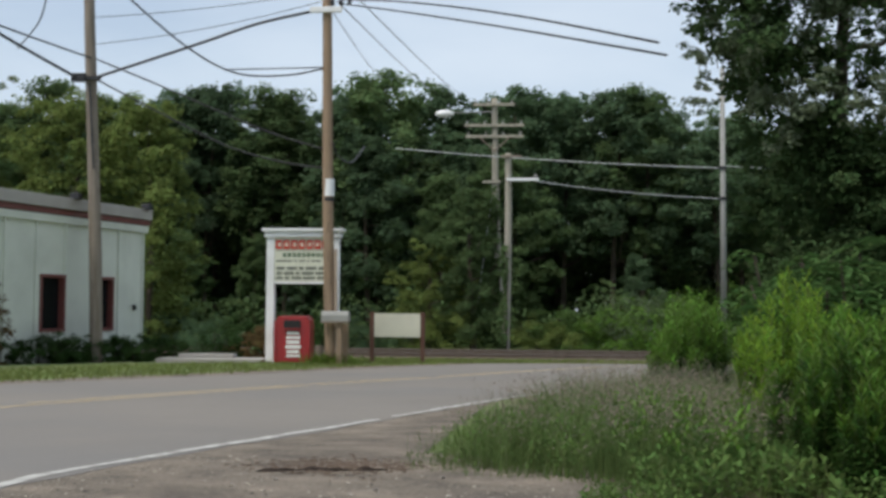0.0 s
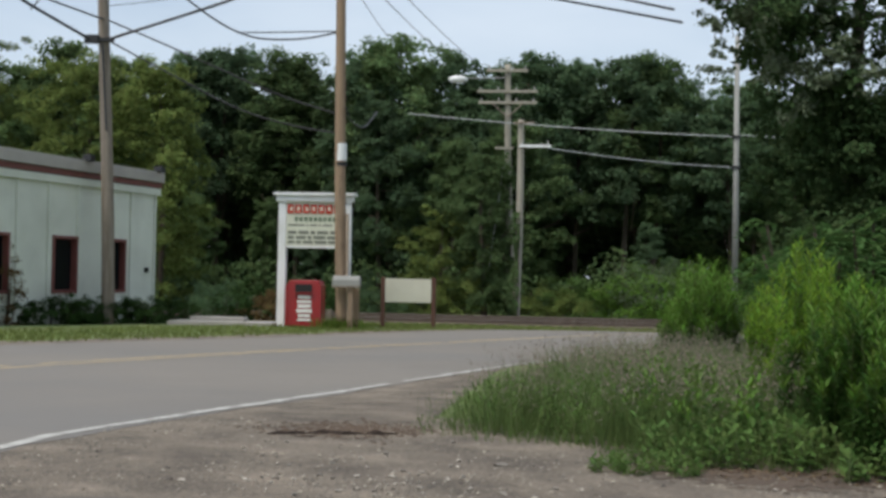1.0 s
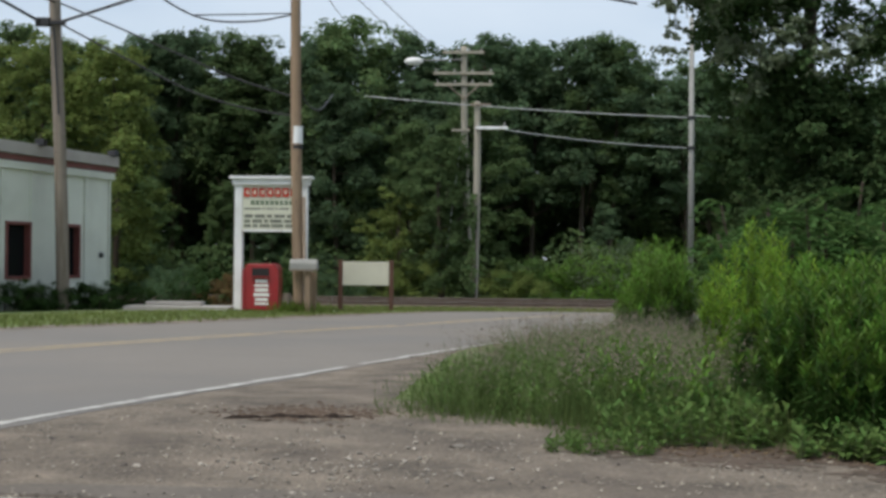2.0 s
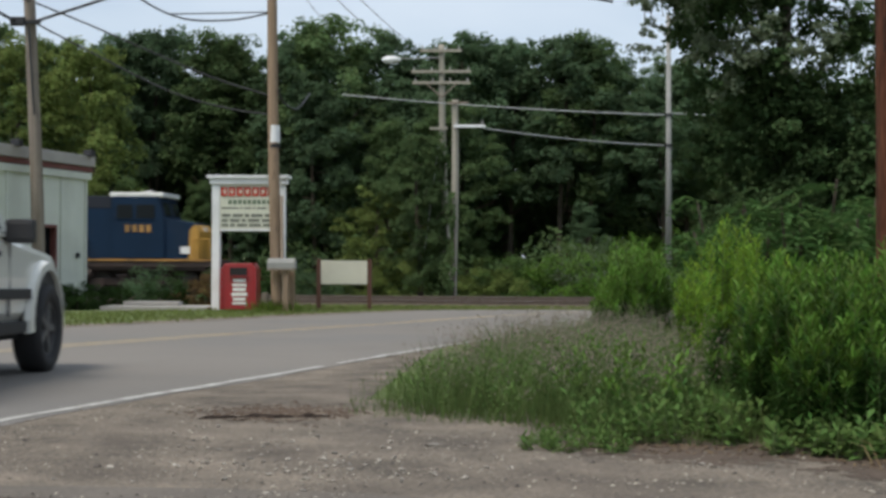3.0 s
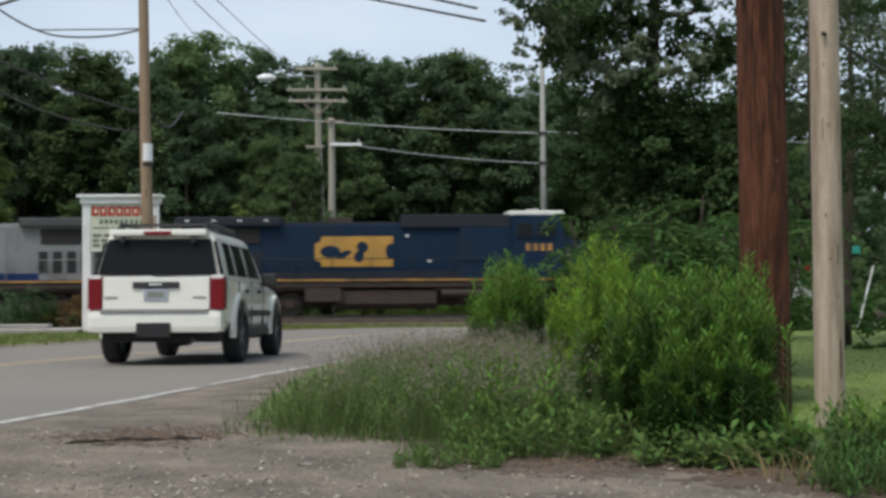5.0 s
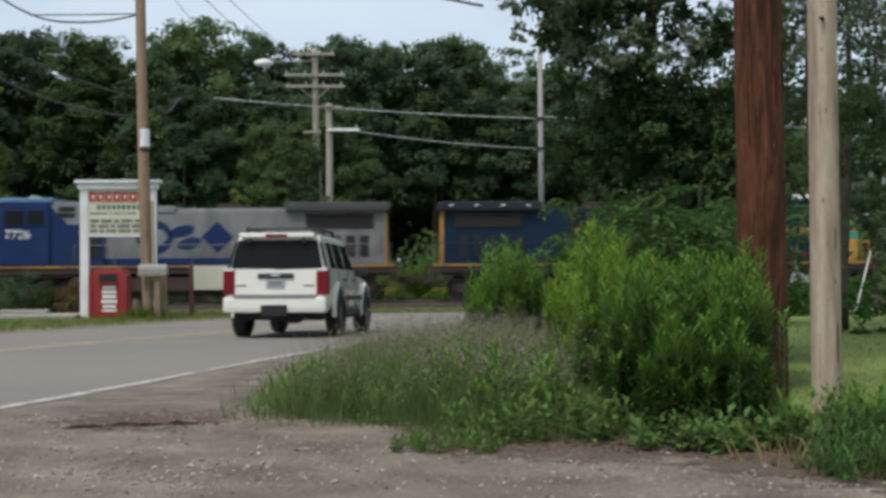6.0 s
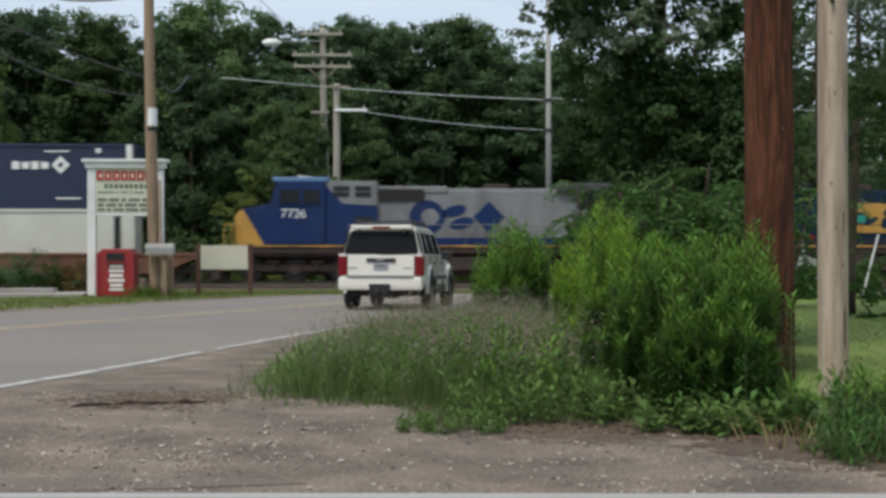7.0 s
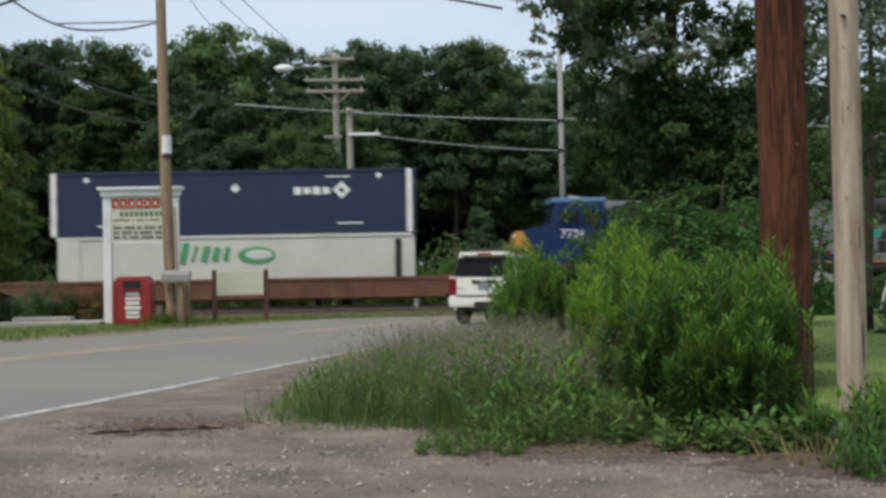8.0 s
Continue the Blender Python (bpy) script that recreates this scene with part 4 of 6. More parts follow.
# pale trim and dark red panel of the vehicle door just below the lens
door = thing("vehicle_door", pose(-0.011, 1.2, 0.0125, 0, 0.4, 0), "dark red vehicle door with a pale window ledge", "vehicle door")
part("ledge", boxed((0, 0.012, 1.593), (2.6, 0.022, 0.004), bevel=0.0015), M_SILL, door, "pale window ledge")
part("panel", boxed((0, -0.012, 1.235), (2.6, 0.06, 0.70), bevel=0.01), M_DOOR_RED, door)
part("shell", boxed((0, 0.03, 0.95), (2.5, 0.06, 0.12)), M_DOOR_RED, door)


# ---- the white car ----
def ring_body(y, hw, lo, hi, top):
    return [(-hw * 0.86, y, lo), (hw * 0.86, y, lo), (hw * 0.97, y, lo + 0.12), (hw, y, 0.80), (hw * 0.985, y, hi - 0.05), (hw * 0.955, y, hi), (top, y, hi + 0.02),
            (-top, y, hi + 0.02), (-hw * 0.955, y, hi), (-hw * 0.985, y, hi - 0.05), (-hw, y, 0.80), (-hw * 0.97, y, lo + 0.12)]


car = thing("suv", pose(-6.2, -6, 0.98), "white boxy four-wheel-drive car with a roof rack", "car")
bm = loft(bmesh.new(), [ring_body(-1.04, 0.82, 0.62, 1.10, 0.76), ring_body(-0.98, 0.855, 0.52, 1.13, 0.80), ring_body(-0.6, 0.87, 0.42, 1.135, 0.80), ring_body(1.9, 0.87, 0.40, 1.11, 0.80),
                        ring_body(2.2, 0.87, 0.40, 1.08, 0.76), ring_body(3.2, 0.84, 0.42, 1.00, 0.70), ring_body(3.38, 0.81, 0.48, 0.94, 0.66), ring_body(3.46, 0.76, 0.55, 0.86, 0.62)])
part("body", bm, M_JEEP, car)


def cabin_ring(z, rear, front, hw):
    return [(-hw, rear, z), (hw, rear, z), (hw, front, z), (-hw, front, z)]


bm = loft(bmesh.new(), [cabin_ring(1.13, -1.00, 2.02, 0.825), cabin_ring(1.45, -0.93, 1.72, 0.755), cabin_ring(1.66, -0.87, 1.50, 0.69), cabin_ring(1.72, -0.85, 1.40, 0.65), cabin_ring(1.755, -0.78, 1.25, 0.58)])
bmesh.ops.bevel(bm, geom=[e for e in bm.edges if abs(e.verts[0].co.z - e.verts[1].co.z) > 0.02], offset=0.05, segments=3, affect="EDGES")
part("cabin", bm, M_JEEP, car)


def side_x(z):
    return float(np.interp(z, (1.13, 1.45, 1.66), (0.825, 0.755, 0.69)))


def quad_glass(name, pts, mat, parent, inset):
    """A pane through four corners, pushed out by inset and given some thickness."""
    pts = [Vector(p) for p in pts]
    n = (pts[1] - pts[0]).cross(pts[3] - pts[0]).normalized() * inset
    bm = bmesh.new()
    a, b = [bm.verts.new(p + n) for p in pts], [bm.verts.new(p - n) for p in pts]
    bm.faces.new(a)
    bm.faces.new(list(reversed(b)))
    for i in range(4):
        bm.faces.new((a[i], b[i], b[(i + 1) % 4], a[(i + 1) % 4]))
    bmesh.ops.recalc_face_normals(bm, faces=bm.faces[:])
    return part(name, bm, mat, parent)


for s in (1, -1):
    for a0, a1, b0, b1 in ((-0.50, -0.06, -0.48, -0.09), (0.10, 0.74, 0.08, 0.68), (0.92, 1.70, 0.86, 1.40)):
        lo, hi = 1.17, 1.60
        quad_glass("side_window", [(s * side_x(lo), a0, lo), (s * side_x(lo), a1, lo), (s * side_x(hi), b1, hi), (s * side_x(hi), b0, hi)], M_TINT, car, 0.014)
    quad_glass("corner_glass", [(s * (side_x(1.17) + 0.004), -0.985, 1.17), (s * (side_x(1.17) + 0.004), -0.88, 1.17), (s * (side_x(1.60) + 0.004), -0.80, 1.60), (s * (side_x(1.60) + 0.004), -0.885, 1.60)], M_TINT, car, 0.012)
    part("belt_moulding", boxed((s * 0.845, 0.45, 1.125), (0.03, 2.7, 0.03), bevel=0.008), M_JEEP, car)
    part("side_moulding", boxed((s * 0.875, 1.40, 0.67), (0.035, 1.85, 0.085), bevel=0.012), M_PLASTIC, car, "dark grey rubbing strip")
    part("sill", boxed((s * 0.81, 1.4, 0.40), (0.12, 1.9, 0.10), bevel=0.02), M_PLASTIC, car)
    for y in (0.55, 1.45):
        part("door_handle", boxed((s * 0.867, y, 0.98), (0.03, 0.2, 0.05), bevel=0.012), M_PLASTIC, car, "dark door handle")
    for y in (-0.02, 0.90, 1.80):
        part("door_seam", boxed((s * 0.856, y, 0.80), (0.036, 0.008, 0.62)), M_GREY_PLASTIC, car)
    mirror = part("mirror", boxed((s * 0.97, 1.74, 1.16), (0.22, 0.12, 0.19), bevel=0.04), M_PLASTIC, car, "black door mirror")
    part("mirror_arm", boxed((s * 0.85, 1.76, 1.12), (0.10, 0.08, 0.06)), M_PLASTIC, mirror)
    for y in (0.0, 2.78):
        # the body is uncut: a black half-disc stands for the shaded wheel opening
        half = [(y + 0.44 * math.cos(math.pi * k / 16), 0.45 + 0.43 * math.sin(math.pi * k / 16)) for k in range(17)]
        well = part("wheel_well", prism(bmesh.new(), half, "x", s * 0.55, s * 0.878), M_PLASTIC, car, "black block standing for the shaded wheel well")
        part("well_lower", boxed((s * 0.868, y, 0.43), (0.02, 0.78, 0.10)), M_PLASTIC, well)
        bm = bmesh.new()
        arc = []
        for k in range(17):
            a = math.pi * (-0.06 + 1.12 * k / 16)
            c, sn = math.cos(a), math.sin(a)
            r0, r1 = 0.43, 0.515
            arc.append([(s * 0.85, y + r1 * c, 0.44 + r1 * sn), (s * 0.905, y + (r1 - 0.02) * c, 0.44 + (r1 - 0.02) * sn), (s * 0.912, y + r0 * c, 0.44 + r0 * sn), (s * 0.80, y + r0 * c, 0.44 + r0 * sn)])
        part("wheel_arch", loft(bm, arc), M_JEEP, well, "white flared arch")
    lamp_body = part("tail_lamp", boxed((s * 0.790, -0.99, 0.935), (0.185, 0.20, 0.42), bevel=0.025), M_TAIL, car, "red tail lamp")
    part("reverse_lens", boxed((s * 0.790, -1.0, 1.13), (0.17, 0.18, 0.07), bevel=0.02), M_CLEAR_LAMP, lamp_body, "clear upper lens")
    part("headlamp", boxed((s * 0.62, 3.41, 0.82), (0.26, 0.1, 0.18), bevel=0.03), M_CLEAR_LAMP, car)
    part("roof_rail", rodded((s * 0.56, -0.7, 1.84), (s * 0.56, 1.05, 1.84), 0.028), M_PLASTIC, car, "black roof rail")
    for y in (-0.68, 0.2, 1.03):
        part("rail_foot", boxed((s * 0.56, y, 1.79), (0.06, 0.12, 0.09), bevel=0.012), M_PLASTIC, car)
for y in (-0.45, 0.75):
    part("rack_crossbar", boxed((0, y, 1.845), (1.12, 0.06, 0.035), bevel=0.01), M_PLASTIC, car)
lo, hi = 1.16, 1.63
quad_glass("rear_window", [(-0.77, -0.998, lo), (0.77, -0.998, lo), (0.665, -0.882, hi), (-0.665, -0.882, hi)], M_TINT, car, 0.016)
quad_glass("windscreen", [(-0.76, 1.985, 1.17), (0.76, 1.985, 1.17), (0.64, 1.515, 1.64), (-0.64, 1.515, 1.64)], M_TINT, car, 0.016)
part("spoiler", boxed((0, -0.90, 1.715), (1.27, 0.24, 0.085), bevel=0.03), M_JEEP, car)
part("brake_lamp", boxed((0, -1.018, 1.705), (0.36, 0.02, 0.05), bevel=0.008), M_TAIL, car, "red high brake lamp")
for s in (1, -1):
    part("hinge", boxed((s * 0.46, -0.985, 1.63), (0.06, 0.06, 0.08), bevel=0.01), M_PLASTIC, car)
bumper = part("rear_bumper", boxed((0, -1.05, 0.565), (1.74, 0.28, 0.28), bevel=0.08), M_JEEP, car, "white rear bumper")
part("step_pad", boxed((0, -1.10, 0.705), (1.38, 0.22, 0.04), bevel=0.01), M_GREY_PLASTIC, bumper, "grey step pad")
part("hitch_opening", boxed((0, -1.195, 0.46), (0.44, 0.03, 0.19), bevel=0.02), M_VENT, bumper, "black plate for the shaded hitch opening")
gate_trim = part("tailgate", boxed((0, -1.045, 0.93), (1.38, 0.05, 0.42), bevel=0.02), M_JEEP, car)
part("handle_bar", boxed((0, -1.075, 1.035), (0.60, 0.045, 0.085), bevel=0.015), M_PLASTIC, gate_trim, "black tailgate bar")
part("badge", boxed((0, -1.10, 1.045), (0.16, 0.01, 0.03)), M_CHROME, gate_trim)
plate = part("registration_plate", boxed((0, -1.078, 0.915), (0.31, 0.02, 0.155), bevel=0.006), M_PLATE, gate_trim, "pale blue plate")
part("plate_bar", boxed((0, -1.09, 0.915), (0.22, 0.006, 0.07)), M_DARK_LETTER, plate)
for x in (-0.58, 0.56):
    part("badge", boxed((x, -1.073, 0.875), (0.17, 0.008, 0.025)), M_GREY_PLASTIC, gate_trim)
wiper = part("wiper", rodded((0.02, -1.03, 1.15), (0.55, -1.03, 1.13), 0.012, seg=8), M_PLASTIC, car, "black rear wiper")
part("wiper_pivot", boxed((0.02, -1.03, 1.145), (0.12, 0.06, 0.05), bevel=0.01), M_PLASTIC, wiper)
part("underbody", boxed((0, 1.15, 0.42), (1.5, 4.1, 0.24)), M_VENT, car)
part("rear_axle", rodded((-0.8, 0, 0.37), (0.8, 0, 0.37), 0.06), M_DARK_METAL, car)
part("differential", boxed((0.05, 0, 0.36), (0.3, 0.3, 0.26), bevel=0.08), M_DARK_METAL, car)
part("exhaust", rodded((0.45, -1.0, 0.33), (0.45, -0.2, 0.38), 0.04), M_DARK_METAL, car)
part("spare_wheel", rodded((-0.1, -0.55, 0.32), (-0.1, -0.55, 0.50), 0.34, 0.34, 24), M_TYRE, car, "spare wheel under the floor")
part("bumper_front", boxed((0, 3.44, 0.58), (1.66, 0.2, 0.32), bevel=0.06), M_JEEP, car)
part("grille", boxed((0, 3.47, 0.82), (0.9, 0.04, 0.2), bevel=0.01), M_PLASTIC, car)

WHEEL_R = 0.375
car_wheels = []
for s in (1, -1):
    for y in (0.0, 2.78):
        wheel = thing("wheel", pose(s * 0.815, y, WHEEL_R), "", "")
        wheel.parent = car
        bm = bmesh.new()
        prof = [(0.23, -0.10), (0.33, -0.125), (0.365, -0.105), (0.375, -0.06), (0.375, 0.06), (0.365, 0.105), (0.33, 0.125), (0.23, 0.10)]
        rings = []
        for k in range(32):
            a = 2 * math.pi * k / 32
            rings.append([(p[1], p[0] * math.cos(a), p[0] * math.sin(a)) for p in prof])
        rings.append(rings[0])
        part("tyre", loft(bm, rings, False), M_TYRE, wheel, "black tyre", smooth=True)
        bm = bmesh.new()
        rod(bm, (-0.08, 0, 0), (s * 0.07, 0, 0), 0.06, 0.06, 14)
        for k in range(5):
            a = 2 * math.pi * k / 5
            box(bm, (s * 0.07, 0.13 * math.cos(a), 0.13 * math.sin(a)), (0.03, 0.06, 0.24), pose(0, 0, 0, math.degrees(a) - 90), 0.008)
        inner = [[(q, r * math.cos(2 * math.pi * k / 28), r * math.sin(2 * math.pi * k / 28)) for q, r in ((-s * 0.08, 0.235), (s * 0.085, 0.235), (s * 0.085, 0.212), (-s * 0.08, 0.212))] for k in range(29)]
        loft(bm, inner, False)
        part("rim", bm, M_RIM, wheel, "five-spoke alloy rim")
        part("brake_disc", rodded((s * 0.02, 0, 0), (s * 0.035, 0, 0), 0.17, 0.17, 20), M_DARK_METAL, wheel)
        car_wheels.append((wheel, s * 0.815, y))


# ---- the train ----
def bogie(parent, x, axles, sets):
    truck = part("truck_frame", boxed((x, -1.02, 0.62), (4.9, 0.16, 0.30), bevel=0.03), M_TRUCK, parent, "sooty truck side frame")
    part("truck_frame", boxed((x, 1.02, 0.62), (4.9, 0.16, 0.30), bevel=0.03), M_TRUCK, parent, "sooty truck side frame")
    # oversized bolster box, added bulk that closes the view through the truck
    part("bolster", boxed((x, 0, 0.80), (4.6, 1.2, 1.0), bevel=0.05), M_TRUCK, truck)
    for dx in axles:
        for s in (-1, 1):
            part("axle_box", boxed((x + dx, s * 1.12, 0.55), (0.42, 0.16, 0.40), bevel=0.04), M_TRUCK, truck)
    for dx in (-0.95, 0.95):
        for s in (-1, 1):
            part("spring", rodded((x + dx, s * 1.1, 0.55), (x + dx, s * 1.1, 0.95), 0.11, 0.11, 10), M_TRUCK, truck)
        part("brake_cylinder", rodded((x + dx - 0.25, -1.14, 0.88), (x + dx + 0.25, -1.14, 0.88), 0.09, 0.09, 10), M_TRUCK, truck)
    for dx in axles:
        ws = part("wheelset", rod(rod(rodded((0, -0.82, 0), (0, -0.68, 0), 0.53, 0.53, 28), (0, 0.68, 0), (0, 0.82, 0), 0.53, 0.53, 28), (0, -0.7, 0), (0, 0.7, 0), 0.09), M_WHEEL_STEEL, parent)
        ws.location = (x + dx, 0, 0.53)
        sets.append((ws, x + dx))


def handrail(parent, x0, x1, y, z, mat):
    bm = rodded((x0, y, z + 0.95), (x1, y, z + 0.95), 0.022, seg=6)
    k = max(2, int(abs(x1 - x0) / 1.6))
    for i in range(k + 1):
        x = x0 + (x1 - x0) * i / k
        rod(bm, (x, y, z), (x, y, z + 0.95), 0.02, seg=6)
    part("handrail", bm, mat, parent, "thin side handrail")


def louvres(parent, x0, x1, z0, z1, y, mat=None):
    grille = part("vent", boxed(((x0 + x1) / 2, y, (z0 + z1) / 2), (abs(x1 - x0), 0.05, z1 - z0)), mat or M_VENT, parent, "dark ventilation grille")
    k = max(2, int((z1 - z0) / 0.14))
    for i in range(k):
        part("louvre", boxed(((x0 + x1) / 2, y - 0.03, z0 + (i + 0.5) * (z1 - z0) / k), (abs(x1 - x0) - 0.06, 0.02, 0.03)), M_TRUCK, grille)


def disc(x, y, z, rx, rz, tilt):
    """A thin upright oval plate facing the road."""
    t = radians(tilt)
    ring = [(rx * math.cos(a), rz * math.sin(a)) for a in (2 * math.pi * k / 20 for k in range(20))]
    return prism(bmesh.new(), [(x + p * math.cos(t) - q * math.sin(t), z + p * math.sin(t) + q * math.cos(t)) for p, q in ring], "y", y - 0.006, y + 0.006)


def locomotive(label, hood, roof, cab, cab_roof, lower, logo, flip, x):
    """A wide-cab road locomotive, rails at z = 0. The nose points to +x, or to -x when flipped."""
    f = -1 if flip else 1
    loco = thing("locomotive", pose(x, TRACK_Y, RAIL_Z), label, "locomotive", "train")
    sets = []
    part("frame", boxed((0, 0, 1.42), (20.0, 2.9, 0.26), bevel=0.02), M_TRUCK, loco, "sooty main frame")
    part("walkway_edge", boxed((0, -1.48, 1.60), (19.6, 0.06, 0.085)), M_YELLOW_DIRTY, loco, "yellow walkway edge stripe")
    part("walkway_edge", boxed((0, 1.48, 1.60), (19.6, 0.06, 0.085)), M_YELLOW_DIRTY, loco, "yellow walkway edge stripe")
    part("fuel_tank", prism(bmesh.new(), [(-1.35, 1.25), (1.35, 1.25), (1.35, 0.55), (1.0, 0.28), (-1.0, 0.28), (-1.35, 0.55)], "x", -2.6, 1.9), M_TRUCK, loco, "dark fuel tank")
    # plain dark filler, added to close the view under the frame
    part("underframe", boxed((0, 0, 0.86), (9.4, 1.2, 0.86)), M_TRUCK, loco, "plain dark filler box between the trucks")
    part("pipe_tray", boxed((0, -1.2, 1.22), (19.0, 0.3, 0.16)), M_TRUCK, loco)
    part("air_tank", rodded((f * 2.1, -1.25, 1.0), (f * 4.3, -1.25, 1.0), 0.2, 0.2, 14), M_TRUCK, loco)
    part("battery_box", boxed((-f * 3.1, -1.3, 0.95), (1.6, 0.5, 0.6), bevel=0.03), M_TRUCK, loco)
    for bx in (-6.6, 6.6):
        bogie(loco, bx, (-2.0, 0.0, 2.0), sets)
    # long hood, in three stretches, and the radiator wings at the rear end
    part("engine_hood", boxed((-f * 1.3, 0, 2.85), (11.6, 2.5, 2.42), bevel=0.05), hood, loco, "engine hood")
    part("hood_roof", boxed((-f * 1.3, 0, 4.10), (11.4, 1.9, 0.16), bevel=0.05), roof, loco)
    part("lower_hood_stripe", boxed((-f * 1.3, -1.262, 1.80), (11.5, 0.02, 0.34)), lower, loco)
    part("radiator_section", boxed((-f * 7.6, 0, 2.9), (3.6, 2.56, 2.5), bevel=0.05), hood, loco, "radiator section")
    part("radiator_wing", boxed((-f * 7.3, 0, 4.20), (4.6, 3.05, 0.42), bevel=0.10), M_SOOT_ROOF if flip else roof, loco, "overhanging radiator wing")
    louvres(loco, -f * 5.9, -f * 8.9, 3.25, 3.90, -1.29)
    for k in range(5):
        part("door_panel", boxed((-f * (6.0 + k * 0.62), -1.285, 2.45), (0.40, 0.03, 0.95), bevel=0.01), M_VENT if flip else roof, loco)
    part("hood_end", boxed((-f * 9.42, 0, 2.95), (0.14, 2.5, 2.75), bevel=0.03), M_YELLOW, loco, "yellow hood end")
    for k in range(9):
        part("door_seam", boxed((-f * (-4.0 + k * 1.05), -1.256, 2.95), (0.02, 0.02, 1.9)), roof, loco)
    # equipment blister behind the cab
    part("blower_housing", boxed((f * 4.1, 0, 3.05), (2.3, 2.75, 2.85), bevel=0.06), hood, loco, "blower housing")
    if flip:
        for dx in (3.6, 4.55):
            for z in (4.15, 3.88):
                part("vent", boxed((f * dx, -1.385, z), (0.72, 0.04, 0.20), bevel=0.01), M_VENT, loco, "dark plate for a shaded intake opening")
        louvres(loco, f * 0.9, f * 2.95, 3.60, 4.12, -1.29)
        part("door_panel", boxed((f * 3.55, -1.40, 2.45), (0.75, 0.04, 0.9), bevel=0.01), M_VENT, loco)
        part("cab_shoulder", prism(bmesh.new(), [(f * 5.3, 4.35), (f * 4.5, 3.48), (f * 2.95, 3.40), (f * 2.95, 1.66), (f * 5.3, 1.66)], "y", -1.395, 1.395), cab, loco, "blue shoulder sloping down behind the cab")
        part("upper_deck", boxed((f * 1.55, 0, 4.12), (3.4, 2.6, 0.30), bevel=0.05), hood, loco)
    else:
        # four highlights on the wing's top edge, painted as white boxes
        for k in range(4):
            part("plate_or_glint", boxed((-f * (5.6 + k * 1.15), -1.535, 4.24), (0.16, 0.03, 0.07)), M_WHITE_LETTER, loco, "small white box: plate on the hood, painted glint on the wing")
        for dx, z in ((0.62, 3.55), (1.6, 2.42)):
            part("plate_or_glint", boxed((f * dx, -1.27, z), (0.12, 0.03, 0.12)), M_WHITE_LETTER, loco, "small white box: plate on the hood, painted glint on the wing")
        part("upper_deck", boxed((f * 2.75, 0, 4.20), (4.9, 2.78, 0.58), bevel=0.05), roof, loco)
    # cab
    bm = prism(bmesh.new(), [(f * 5.25, 1.65), (f * 7.7, 1.65), (f * 7.7, 3.35), (f * 7.4, 4.45), (f * 5.25, 4.45)], "y", -1.5, 1.5)
    bmesh.ops.bevel(bm, geom=bm.edges[:], offset=0.05, segments=2, affect="EDGES")
    cab_ob = part("cab", bm, cab, loco, "wide operator's cab")
    part("cab_roof", boxed((f * 6.35, 0, 4.54), (2.45, 2.9, 0.22), bevel=0.08), cab_roof, cab_ob, "pale cab roof")
    for z0, y in ((3.78, -1.5), (3.78, 1.5)):
        for dx, w in ((5.85, 0.72), (6.8, 0.85)):
            win = part("cab_window", boxed((f * dx, y, z0), (w, 0.05, 0.62), bevel=0.03), M_CLEAR, cab_ob, "dark cab side window")
            part("window_frame", boxed((f * dx, y * 1.012, z0 - 0.34), (w + 0.08, 0.04, 0.05)), cab, win)
    for y in (-0.75, 0.75):
        part("windscreen", boxed((f * 7.57, y, 3.90), (0.05, 1.0, 0.62), pose(0, 0, 0, 0, -f * 15), bevel=0.02), M_CLEAR, cab_ob)
    nose = part("nose", prism(bmesh.new(), [(f * 7.6, 1.65), (f * 9.15, 1.65), (f * 9.2, 2.9), (f * 9.0, 3.22), (f * 7.6, 3.5)], "y", -1.42, 1.42), cab, loco, "sloping nose")
    part("nose_stripe", prism(bmesh.new(), [(f * 9.17, 1.66), (f * 7.95, 1.66), (f * 8.85, 3.18), (f * 9.02, 3.20), (f * 9.22, 2.9)], "y", -1.435, 1.435), M_YELLOW, nose, "yellow nose stripe") if flip else \
        part("nose_stripe", prism(bmesh.new(), [(f * 9.17, 1.66), (f * 8.75, 1.66), (f * 8.8, 2.95), (f * 9.02, 3.20), (f * 9.22, 2.9)], "y", -1.435, 1.435), M_YELLOW, nose, "yellow nose stripe")
    part("number_board", boxed((f * 8.6, -1.44, 2.05), (0.42, 0.03, 0.32)), M_WHITE_LETTER, nose) if not flip else None
    part("headlight", boxed((f * 9.17, 0, 3.0), (0.1, 0.5, 0.2), bevel=0.03), M_CLEAR_LAMP, nose)
    for e in (-1, 1):
        part("end_plate", boxed((e * 9.95, 0, 1.25), (0.12, 2.9, 0.75)), M_TRUCK, loco)
        part("coupler", boxed((e * 10.35, 0, 0.95), (0.8, 0.22, 0.28), bevel=0.04), M_TRUCK, loco)
        steps = part("steps", boxed((e * 9.62, -1.38, 0.95), (0.62, 0.10, 0.06)), M_TRUCK, loco)
        for z in (0.55, 0.75, 1.15):
            part("tread", boxed((e * 9.62, -1.38, z), (0.62, 0.22, 0.03)), M_YELLOW if z == 0.55 else M_TRUCK, steps)
    part("plough", prism(bmesh.new(), [(f * 9.9, 0.15), (f * 10.3, 0.15), (f * 10.0, 0.95), (f * 9.9, 0.95)], "y", -1.35, 1.35), M_TRUCK, loco)
    handrail(loco, -f * 9.6, f * 4.2, -1.46, 1.6, M_BLUE_ROOF if not flip else M_GREY_LOCO)
    handrail(loco, f * 9.0, f * 9.7, -1.46, 1.6, M_YELLOW)
